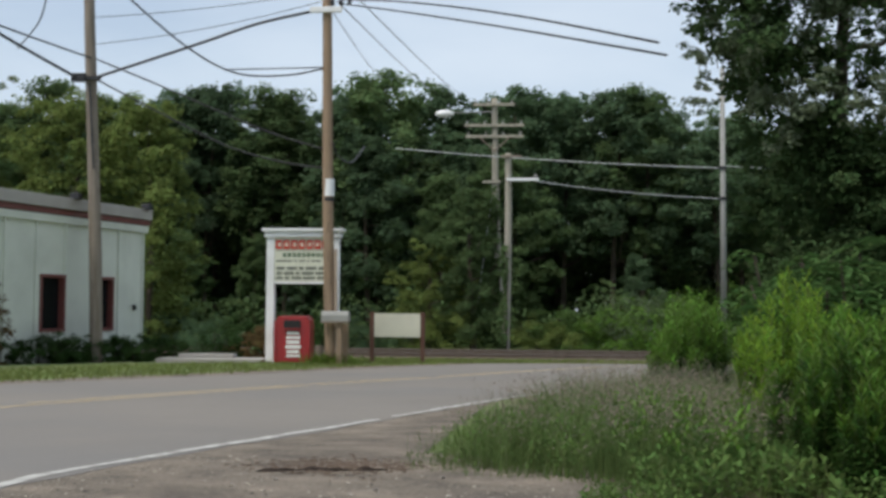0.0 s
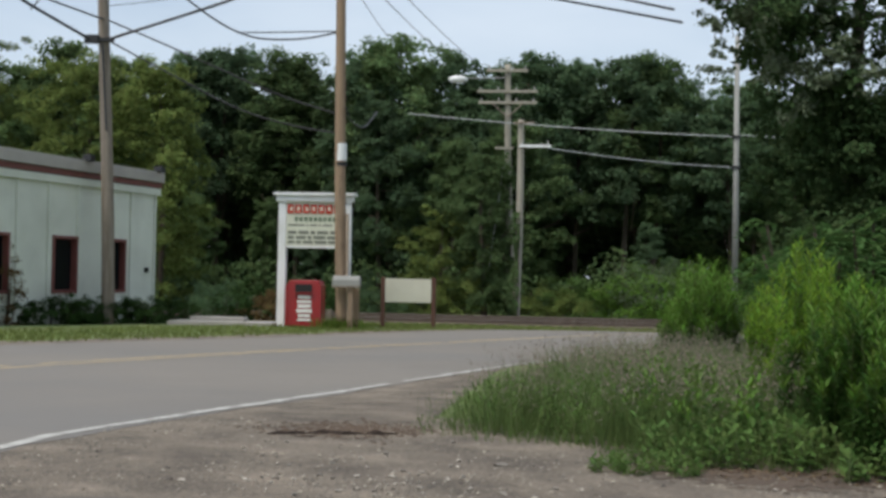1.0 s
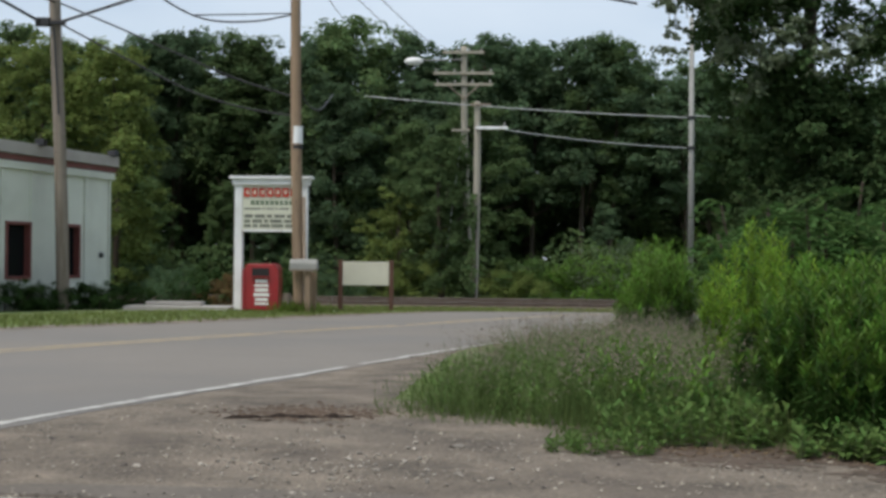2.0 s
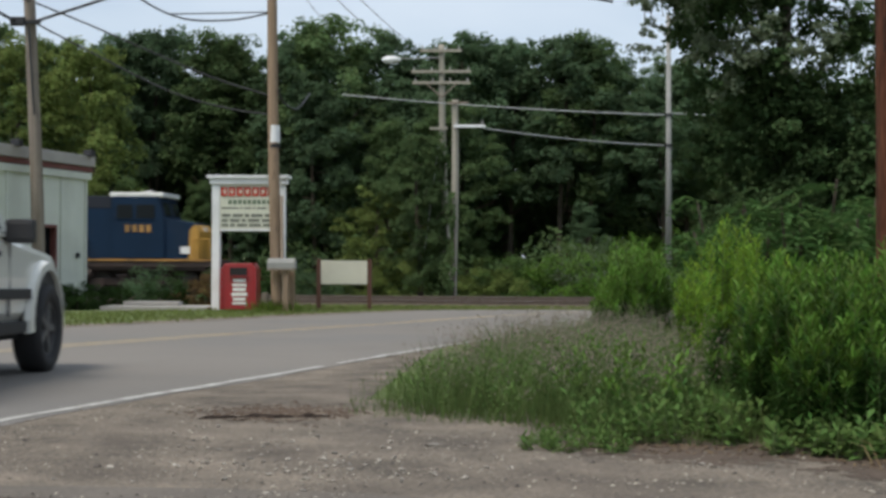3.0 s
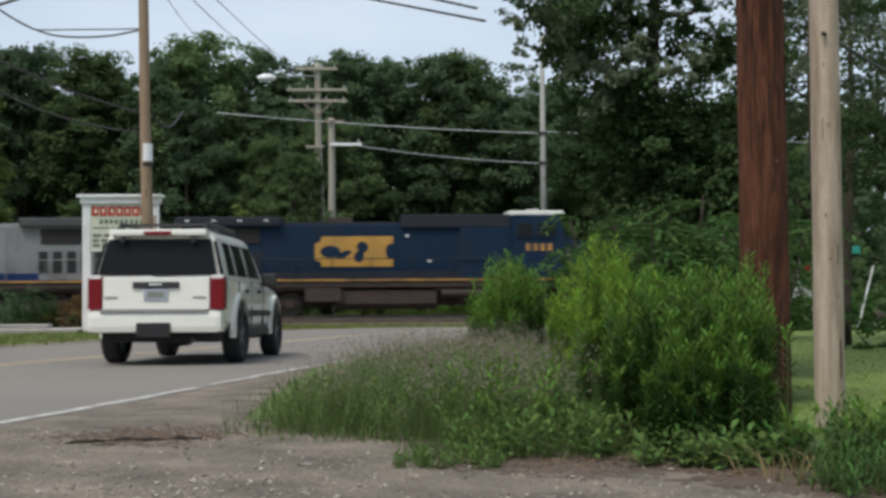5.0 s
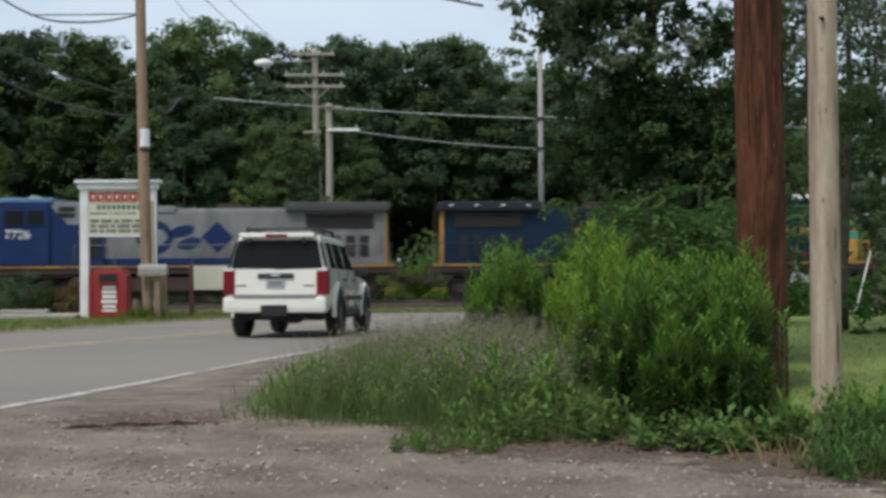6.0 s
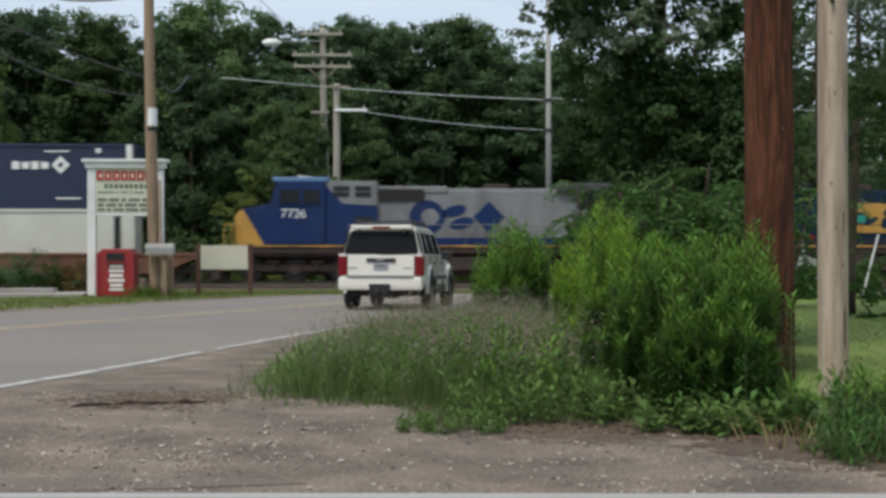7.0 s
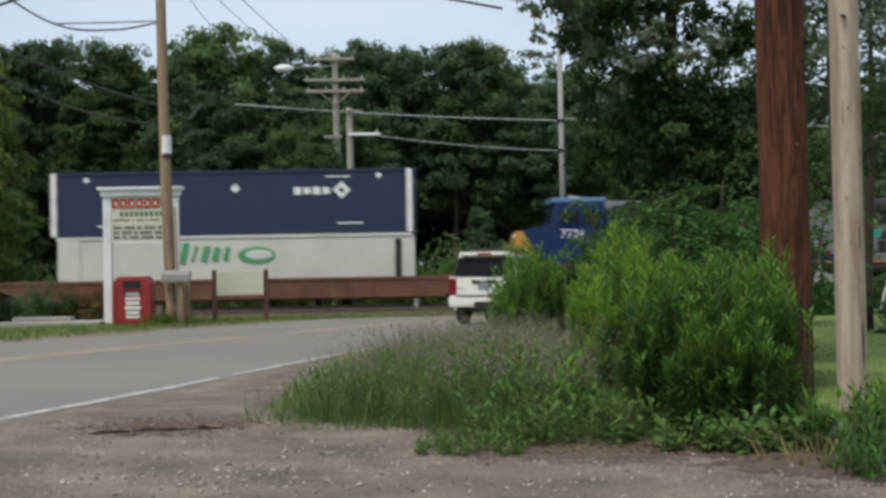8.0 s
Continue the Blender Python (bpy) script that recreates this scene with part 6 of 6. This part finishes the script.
for i in range(30):
    blobs.append((rng.uniform(-3.0, 0.6), rng.uniform(-2.0, 1.0), rng.uniform(5.7, 10.0), rng.uniform(0.45, 0.8), 0.85))


def sprayed(blobs, sprays, each, size, shell=0.3):
    """Leaf places gathered in small flat sprays over the lumps."""
    at, up = blob_points(rng, blobs, sprays, shell)
    at, up = np.repeat(at, each, 0), np.repeat(up, each, 0)
    d = rng.normal(size=at.shape)
    d /= np.linalg.norm(d, axis=1, keepdims=True)
    r = np.repeat(size * rng.uniform(0.5, 1.3, (sprays, 1)), each, 0)
    q = d * r * rng.random((len(at), 1)) ** 0.5
    q[:, 2] *= 0.6
    return at + q, up * 0.6 + d * 0.5 + np.array([0, 0, 0.4]) + rng.normal(size=at.shape) * 0.4


for i in range(26):
    blobs.append((rng.uniform(-2.4, 2.2), rng.uniform(-1.2, 1.5), rng.uniform(4.4, 8.6), rng.uniform(0.45, 0.8), 0.85))
c, n = sprayed(blobs, 3600, 34, 0.26)
# the crown overhangs further towards its top, with open gaps on the other side
def inside(c):
    edge = np.interp(c[:, 2], (3.5, 4.3, 5.3, 6.1, 6.7, 8), (-1.7, -1.75, -1.95, -2.15, -3.0, -3.2))
    wave = np.array([noise.noise((p[2] * 1.6, p[1] * 0.8, 4.0)) + 0.5 * noise.noise((p[2] * 5, p[1] * 3, 9.0)) for p in c])
    return c[:, 0] > edge + 0.45 * wave


keep = inside(c)
for i, (x, y, z) in enumerate(c):
    if x > (-0.5 if z < 5 else -1.2) and 4.6 < z < 7.0 and noise.noise((x * 1.9, y * 0.25, z * 1.9)) + 0.5 * noise.noise((x * 5, y * 0.4, z * 5)) > -0.17:
        keep[i] = keep[i] and rng.random() < 0.12
c, n = c[keep], n[keep]
raw("crown", *leaves(rng, c, n, 0.105, 0.075), M_DARK_LEAF, big, "dark leafy crown with sky gaps")
silver = [(rng.uniform(-2.6, 0.4), rng.uniform(-2.1, -1.2), rng.uniform(4.7, 8.5), rng.uniform(0.4, 0.7), 0.9) for k in range(34)]
c, n = sprayed(silver, 520, 30, 0.20)
keep = inside(c)
c, n = c[keep], n[keep]
raw("silver_leaves", *leaves(rng, c, n, 0.095, 0.065), M_SILVER, big, "silvery outer leaves")
wisps = [(rng.uniform(-2.6, -1.7), rng.uniform(-1.6, -0.6), rng.uniform(4.9, 6.4), 0.22, 0.9) for k in range(12)]
c, n = sprayed(wisps, 46, 16, 0.13)
tagged(raw("outer_spray", *leaves(rng, c, n, 0.09, 0.06), M_SILVER, big), "thin outer sprays of silvery leaves", kind="stuff")
low = [(-1.0 + rng.uniform(-0.4, 1.3), rng.uniform(-1.5, 0.2), z, rng.uniform(0.35, 0.6), 0.9) for z in np.linspace(0.8, 4.8, 14)]
c, n = sprayed(low, 260, 30, 0.20)
keep = inside(c)
c, n = c[keep], n[keep]
raw("lower_leaves", *leaves(rng, c, n, 0.10, 0.075), M_FOREST[0], big, "lower green leaves")
for k in range(5):
    x = -2.0 - 0.13 * k
    twig = rodded((x + 0.25, -0.6, 6.35), (x, -0.6, 6.02 - 0.04 * k), 0.012, 0.009, 5)
    rod(twig, (x, -0.6, 6.02 - 0.04 * k), (x - 0.07 + 0.05 * (k % 3), -0.6, 5.72 - 0.05 * (k % 2)), 0.009, 0.005, 5)
    part("hanging_twig", twig, M_BARK, big)

# woodland beyond the lawn on that side
for x, y, h, w, seed in ((11, 31, 9, 6.5, 81), (15.5, 36, 10, 7.5, 82), (20, 34, 9.5, 7, 83), (9.0, 27, 8.5, 5, 84), (13, 24, 10, 6, 85), (24, 42, 11, 8, 86)):
    tree("deciduous_tree", pose(x, y, rise(x, y)), h, w, 3.3 if x > 10 else 5.0, 0.13, M_DARK_LEAF if seed % 2 else M_SILVER, seed, "dark leafy tree beyond the lawn", 0.16, 26, 7, 34, 0.45, "trees beyond the lawn")


# feathery sumac: arching fronds of paired leaflets
def sumac(m, height, fronds, seed, label):
    rng = np.random.default_rng(seed)
    ob = thing("sumac_shrub", m, label, "shrub", "sumac")
    cs, ns = [], []
    for s in range(5):
        a = rng.uniform(0, 6.28)
        foot, top = Vector((0.25 * math.cos(a), 0.25 * math.sin(a), 0)), Vector((0.8 * math.cos(a), 0.8 * math.sin(a), height * rng.uniform(0.65, 0.95)))
        part("stem", rodded(foot, top, 0.03, 0.015, 7), M_BARK, ob)
        for f in range(fronds // 5):
            b = rng.uniform(0, 6.28)
            start = foot + (top - foot) * rng.uniform(0.45, 1.0)
            length = rng.uniform(0.5, 0.95)
            for k in range(12):
                t = (k + 1) / 12
                p = start + Vector((math.cos(b) * length * t, math.sin(b) * length * t, length * (0.35 * t - 0.75 * t * t)))
                side = Vector((-math.sin(b), math.cos(b), -0.25))
                for q in (-1, 1):
                    cs.append(p + side * q * 0.09 * (1.15 - t * 0.6))
                    ns.append((0.15 * math.cos(b), 0.15 * math.sin(b), 1.0))
    raw("fronds", *leaves(rng, np.array(cs), np.array(ns) + rng.normal(size=(len(ns), 3)) * 0.2, 0.17, 0.06), M_SUMAC, ob, "feathery green fronds")
    return ob


for i, (x, y, h) in enumerate(((3.3, 15.2, 2.4), (4.1, 16.0, 2.8), (3.0, 16.6, 2.2), (3.9, 18.0, 2.8), (3.3, 19.0, 2.5), (4.8, 17.2, 2.7))):
    sumac(pose(x, y, rise(x, y)), h, 75, 300 + i, "feathery green sumac shrub below the large tree")
bush("shrub", pose(3.0, 20.5, rise(3.0, 20.5)), lumps(random.Random(5), -0.8, 0.8, 0.6, 0.4, 0.7, 8), 3500, 0.11, M_FOREST[0], 321, "bright green rounded shrub at the bend of the road", "shrub", width=0.4)
bush("shrub", pose(4.6, 27, rise(3.7, 27)), lumps(random.Random(6), -0.9, 0.9, 0.6, 0.5, 0.9, 8), 3000, 0.12, M_FOREST[0], 322, "bright green rounded shrub at the bend of the road", "shrub", width=0.4)
for i, (x, y) in enumerate(((6.5, 30), (9.5, 34), (12.5, 38), (16, 40), (20, 40), (17.5, 33), (12, 30))):
    bush("shrub", pose(x, y, rise(x, y)), lumps(random.Random(60 + i), -1.5, 1.5, 0.6, 0.4, 0.75, 9), 2400, 0.13, M_WEED, 330 + i, "low green scrub at the far side of the lawn", "shrub", "scrub by the lawn")


# leafy weeds: upright stems with long narrow leaves all the way up
def weed_clump(name, x0, x1, y0, y1, count, height, mat, seed, label, leaf=0.085, lean=0.12, tip_mat=None, per_stem=46, profile=None, tip_from=0.87, broad=0.07):
    rng = np.random.default_rng(seed)
    cx, cy = (x0 + x1) / 2, (y0 + y1) / 2
    cz = rise(cx, cy)
    ob = thing(name, pose(cx, cy, cz), label, "weeds", "roadside weeds")
    v_stem, f_stem = [], []
    cs, ns, tips, tipn = [], [], [], []
    for i in range(count):
        a = rng.uniform(0, 6.28)
        q = math.sqrt(rng.random())
        out = q * 1.15 * (1 + 0.55 * noise.noise((math.cos(a) * 1.6, math.sin(a) * 1.6, seed * 1.7)))
        x, y = cx + (x1 - x0) / 2 * out * math.cos(a), cy + (y1 - y0) / 2 * out * math.sin(a)
        u = min(max((x - x0) / (x1 - x0), 0), 1)
        h = height * (0.58 + 0.56 * rng.random() ** 1.4) * (1.03 - 0.20 * q ** 3) * (profile(u) if profile else 1)
        a = rng.uniform(0, 6.28)
        tilt = np.array([math.cos(a), math.sin(a), 0]) * lean * rng.random()
        foot = np.array([x - cx, y - cy, rise(x, y) - cz])
        k = len(v_stem)
        r = 0.006
        for t in (0, 0.5, 1):
            p = foot + np.array([0, 0, h * t]) + tilt * h * t * t
            v_stem += [p + np.array([r, 0, 0]) * (1 - 0.7 * t), p + np.array([-r * 0.5, r * 0.87, 0]) * (1 - 0.7 * t), p + np.array([-r * 0.5, -r * 0.87, 0]) * (1 - 0.7 * t)]
        for s in (0, 3):
            f_stem += [(k + s + j, k + s + (j + 1) % 3, k + s + 3 + (j + 1) % 3, k + s + 3 + j) for j in range(3)]
        for j in range(per_stem):
            t = 0.08 + 0.92 * (j + rng.random()) / per_stem
            b = j * 2.4 + a
            out = np.array([math.cos(b), math.sin(b), 0.15 + 0.35 * rng.random() + 1.5 * t ** 4])
            p = foot + np.array([0, 0, h * t]) + tilt * h * t * t + out * leaf * 0.45 * (1.25 - 0.6 * t)
            (tips if (tip_mat and t > tip_from) else cs).append(p)
            (tipn if (tip_mat and t > tip_from) else ns).append(out)
    raw("stems", v_stem, f_stem, M_STEM, ob, "thin green stems")

    def blades(points, outs, m, nm):
        points, outs = np.array(points), np.array(outs)
        k = len(points)
        ln = leaf * rng.uniform(0.65, 1.3, (k, 1))
        o = outs + rng.normal(size=(k, 3)) * 0.25
        o /= np.linalg.norm(o, axis=1, keepdims=True)
        side = np.cross(o, np.array([0, 0, 1.0])) + 1e-6
        side /= np.linalg.norm(side, axis=1, keepdims=True)
        w = ln * broad
        v = np.stack([points - o * ln * 0.5, points + side * w, points + o * ln * 0.5 - np.array([0, 0, 1]) * ln * 0.22, points - side * w], 1).reshape(-1, 3)
        raw(nm, v, np.arange(4 * k).reshape(k, 4), m, ob, "long narrow leaves")
    blades(cs, ns, mat, "leaves")
    # yellow-green upper leaves, with light from above put into their paler colour
    if tips:
        blades(tips, tipn, tip_mat, "young_tips")
    return ob


for k, (x0, x1, y0, y1, count, h, label) in enumerate((
        (1.06, 1.32, 8.1, 8.9, 44, 0.84, "tall yellow-green leafy weeds beside the poles"), (1.20, 1.60, 8.0, 9.0, 90, 1.04, "tall yellow-green leafy weeds beside the poles"),
        (1.55, 1.80, 8.2, 9.0, 46, 0.90, "tall yellow-green leafy weeds beside the poles"), (1.08, 1.40, 6.7, 7.4, 52, 0.70, "dense dark green leafy weeds with long narrow leaves"),
        (1.30, 1.68, 6.35, 7.3, 105, 0.86, "dense dark green leafy weeds with long narrow leaves"), (1.58, 1.86, 6.4, 7.2, 85, 0.82, "dense dark green leafy weeds with long narrow leaves"),
        (1.30, 1.75, 6.05, 6.5, 60, 0.55, "dense dark green leafy weeds with long narrow leaves"), (1.80, 2.02, 6.5, 7.4, 60, 0.86, "dense dark green leafy weeds with long narrow leaves"))):
    weed_clump("leafy_weeds", x0, x1, y0, y1, count, h, M_WEED_LIGHT if k < 3 else M_WEED, 410 + k, label, 0.088, 0.09, M_BRIGHT if k < 3 else M_WEED_LIGHT, 96, None, 0.78 if k < 3 else 0.86, 0.085)
weed_clump("leafy_weeds", 1.0, 1.85, 15.6, 17.0, 230, 1.12, M_WEED, 440, "feathery yellow-green weeds at the bend of the road", 0.14, 0.16, M_WEED_LIGHT, 60, lambda u: 0.78 + 0.9 * u * (1.15 - u), 0.68, 0.075)
weed_clump("leafy_weeds", -0.6, 0.3, 7.2, 9.6, 260, 0.30, M_WEED_LOW, 420, "scattered leafy weeds among the tall grass", 0.06, 0.5, None, 20)
weed_clump("leafy_weeds", 0.2, 1.05, 6.9, 9.0, 190, 0.40, M_WEED, 421, "scattered leafy weeds among the tall grass", 0.07, 0.45, M_WEED_LIGHT, 26, None, 0.8, 0.12)
weed_clump("low_weeds", 0.3, 1.3, 6.2, 6.9, 120, 0.22, M_WEED_LOW, 404, "low pale green weeds with broad leaves at the gravel edge", 0.066, 0.6, None, 9, None, 0.7, 0.20)
weed_clump("low_weeds", 1.2, 2.0, 5.75, 6.2, 80, 0.16, M_WEED_LOW, 409, "low pale green weeds with broad leaves at the gravel edge", 0.07, 0.7, None, 8, None, 0.7, 0.24)
weed_clump("low_weeds", 0.05, 0.5, 5.85, 6.3, 60, 0.075, M_WEED_LOW, 405, "low pale green weeds at the gravel edge", 0.05, 0.7, None, 10, broad=0.14)
weed_clump("low_weeds", 1.74, 2.3, 4.9, 5.55, 130, 0.14, M_WEED, 406, "low tufted green weeds at the gravel edge", 0.08, 0.6, None, 14)
weed_clump("low_weeds", 2.02, 3.4, 5.0, 6.6, 330, 0.25, M_WEED, 407, "low tufted green weeds at the gravel edge", 0.10, 0.4, M_WEED_LIGHT, 22)
weed_clump("low_weeds", 3.9, 5.2, 8.8, 10.4, 170, 0.20, M_WEED, 408, "low tufted green weeds at the lawn edge", 0.10, 0.5, M_BRIGHT, 14)


# grass: many thin bent blades
def grass(name, spots, height, width, mat, seed, label, droop=0.45):
    rng = np.random.default_rng(seed)
    verts, faces = [], []
    for x, y, k in spots:
        z = rise(x, y)
        h = height * k * rng.uniform(0.55, 1.1)
        a = rng.uniform(0, 6.28)
        d = np.array([math.cos(a), math.sin(a)]) * droop * h * rng.random()
        s = np.array([-math.sin(a), math.cos(a)]) * width * rng.uniform(0.7, 1.3)
        b = rng.uniform(0, 6.28)
        s = np.array([math.cos(b), math.sin(b)]) * width * rng.uniform(0.7, 1.3)
        i = len(verts)
        verts += [(x - s[0], y - s[1], z), (x + s[0], y + s[1], z), (x + d[0] * 0.3 + s[0] * 0.8, y + d[1] * 0.3 + s[1] * 0.8, z + h * 0.55), (x + d[0] * 0.3 - s[0] * 0.8, y + d[1] * 0.3 - s[1] * 0.8, z + h * 0.55), (x + d[0], y + d[1], z + h * (1 - 0.25 * droop))]
        faces += [(i, i + 1, i + 2, i + 3), (i + 3, i + 2, i + 4)]
    return tagged(raw(name, verts, faces, mat), label, "grass", kind="stuff")


rs = np.random.default_rng(21)


def verge_spots(count, y0, y1, x_off, x_right):
    made = []
    while len(made) < count:
        y = y0 + (y1 - y0) * rs.random() ** 1.35
        lo = max(edge_x(y) + x_off, -1.05 if y < 12 else -9)
        lo += 0.5 * abs(noise.noise((y * 1.7, 2.0, 5.0))) - 0.3 * rs.random() ** 3
        x = rs.uniform(lo, x_right(y))
        if y > plant_front(x) + 0.25 * noise.noise((x * 3, 1.0, 1.0)) + 0.1 * rs.random():
            edge = min((y - plant_front(x)) / 1.1, (x - lo) / 0.9, 1)
            tuft = 0.5 + 0.5 * noise.noise((x * 3.1, y * 2.2, 8.0)) + 0.25 * noise.noise((x * 9, y * 7, 3.0))
            if rs.random() > 0.08 + max(edge, 0) * 1.1 or rs.random() > 0.35 + 1.1 * tuft:
                continue
            made.append((x, y, (0.16 + 0.84 * max(edge, 0) ** 1.2) * (0.66 + 0.6 * tuft)))
    return made


grass("tall_grass", verge_spots(30000, 6.1, 15, 1.0, lambda y: 1.75), 0.42, 0.0022, M_GRASS, 51, "tall fine green verge grass", 0.95)
grass("tall_grass", verge_spots(7000, 12, 30, 0.7, lambda y: edge_x(y) + 5.0), 0.46, 0.008, M_GRASS, 52, "tall fine green verge grass")

# seed heads: stalks with a small spray of specks
verts, faces, sv, sf = [], [], [], []
for x, y, k in verge_spots(1700, 6.9, 14, 0.9, lambda y: 1.4):
    if k < 0.6 and rs.random() < 0.7:
        continue
    z, h = rise(x, y), 0.46 * (0.4 + 0.6 * k) * rs.uniform(0.7, 1.3)
    dx, dy = rs.normal(0, 0.09, 2)
    i = len(sv)
    sv += [(x - 0.0022, y, z), (x + 0.0022, y, z), (x + dx, y + dy, z + h)]
    sf += [(i, i + 1, i + 2)]
    for j in range(20):
        t = 0.62 + 0.4 * rs.random()
        a, r = rs.uniform(0, 6.28), 0.055 * rs.random() * (1.25 - t)* 3
        p = np.array([x + dx * t + r * math.cos(a), y + dy * t + r * math.sin(a), z + h * t])
        q = rs.normal(0, 0.005, (3, 3))
        i = len(verts)
        verts += [p + q[0], p + q[1], p + q[2]]
        faces.append((i, i + 1, i + 2))
tagged(raw("grass_seed_heads", verts, faces, M_SEED), "hazy purplish grass seed heads above the verge", "grass", kind="stuff")
tagged(raw("grass_stalks", sv, sf, M_GRASS), "thin stalks of the flowering grass", "grass", kind="stuff")

M_TURF = material("turf", (0.116, 0.166, 0.030), 0.9, vary=0.3, scale=0.5, fine=20, bump=0.5, bump_distance=0.03)
tagged(raw("lawn", *sheet(spaced((2.7, 9, 0.5), (9, 31, 2)), spaced((7.5, 40, 0.5)), 0.006, lambda x, y: x > edge_x(y) + 2.2), M_TURF), "bright mown lawn beyond the poles", "lawn", kind="structure")
lawn = [(rs.uniform(3.0, 16), 8.5 + 26 * rs.random() ** 1.4, 1) for i in range(24000)]
grass("lawn_grass", lawn, 0.05, 0.007, M_LAWN, 53, "short bright mown lawn grass", 0.8)
far = []
while len(far) < 11000:
    i = rs.integers(0, len(LINE))
    off = 9.1 + 5.5 * rs.random()
    p = LINE[i] + SIDE[i] * off
    if 20 < p.y < 50 and p.x > -20:
        far.append((p.x + rs.uniform(-0.3, 0.3), p.y + rs.uniform(-0.3, 0.3), 1))
far += [(rs.uniform(-12, 8), rs.uniform(45.5, 50.4), 1.7) for i in range(7000)]
grass("verge_grass", far, 0.12, 0.012, M_VERGE, 54, "short light green grass of the far verge", 0.7)
base_tufts = [(-6.95 + rs.normal(0, 0.35), 36.8 + rs.normal(0, 0.2), rs.uniform(0.6, 1.2)) for i in range(500)]
grass("verge_grass", base_tufts, 0.42, 0.012, M_LAWN, 55, "rough grass tuft round the pole base", 0.5)
straw = [(rs.normal(1.75, 0.12), rs.normal(5.55, 0.12), 1) for i in range(40)]
grass("dry_straw", straw, 0.2, 0.004, M_STRAW, 56, "flattened dry straw under the weeds", 1.1)


# ---- what moves ----
TRAIN_SPEED = 11.71


def car_place(x, y, heading):
    h = radians(heading)
    fx, fy = x + 2.78 * math.sin(h), y + 2.78 * math.cos(h)
    pitch = math.degrees(math.atan2(rise(fx, fy) - rise(x, y), 2.78))
    return pose(x, y, rise(x, y) + 0.003, 0, 0, -heading) @ pose(0, 0, 0, pitch)


CAR_PATH = [(0.0, -6.00, -6.6, -1), (0.6, -5.80, -3.5, -1), (1.2, -5.60, -0.5, -1), (1.8, -5.33, 2.4, -1), (2.4, -5.05, 5.3, -5), (3.0, -4.68, 7.95, -5), (3.5, -4.37, 10.12, -3.8), (4.0, -4.00, 12.38, -0.8), (4.5, -3.57, 15.0, 2.2),
            (5.15, -2.80, 18.3, 4.8), (5.8, -2.00, 21.4, 7.2), (6.0, -1.79, 22.4, 7.8), (6.5, -0.91, 24.7, 10.0), (7.0, -0.20, 27.3, 10.0), (7.5, 0.72, 29.6, 11.0), (8.0, 1.98, 32.0, 18)]


def motions():
    walk(car, [(t, car_place(x, y, h)) for t, x, y, h in CAR_PATH])
    way = [0.0]
    for a, b in zip(CAR_PATH, CAR_PATH[1:]):
        way.append(way[-1] + math.hypot(b[1] - a[1], b[2] - a[2]))
    for wheel, x, y in car_wheels:
        rows = []
        for k in range(81):
            t = k / 10
            turn = -math.degrees(float(np.interp(t, [p[0] for p in CAR_PATH], way)) / WHEEL_R)
            rows.append((t, pose(x, y, WHEEL_R) @ pose(0, 0, 0, turn)))
        walk(wheel, rows)
    times = [0.0, 0.1] + [0.5 * k for k in range(1, 16)] + [7.9, 8.0]
    for ob, at_8, z in ((loco1, 44.25 - 9.2, 0), (loco2, 4.47 + 9.2, 0), (well_car, -7.95, 0), (lower_box, -7.95, 0.47), (upper_box, -7.95, 3.24)):
        walk(ob, [(t, pose(at_8 + TRAIN_SPEED * (t - 8.0), TRACK_Y, RAIL_Z + z)) for t in times])
    for sets, r in ((sets1, 0.53), (sets2, 0.53), (sets3, 0.46)):
        for ws, x in sets:
            walk(ws, [(k / 15, pose(x, 0, r) @ pose(0, 0, 0, 0, math.degrees(TRAIN_SPEED * k / 15 / r) % 360)) for k in range(121)])


motions()
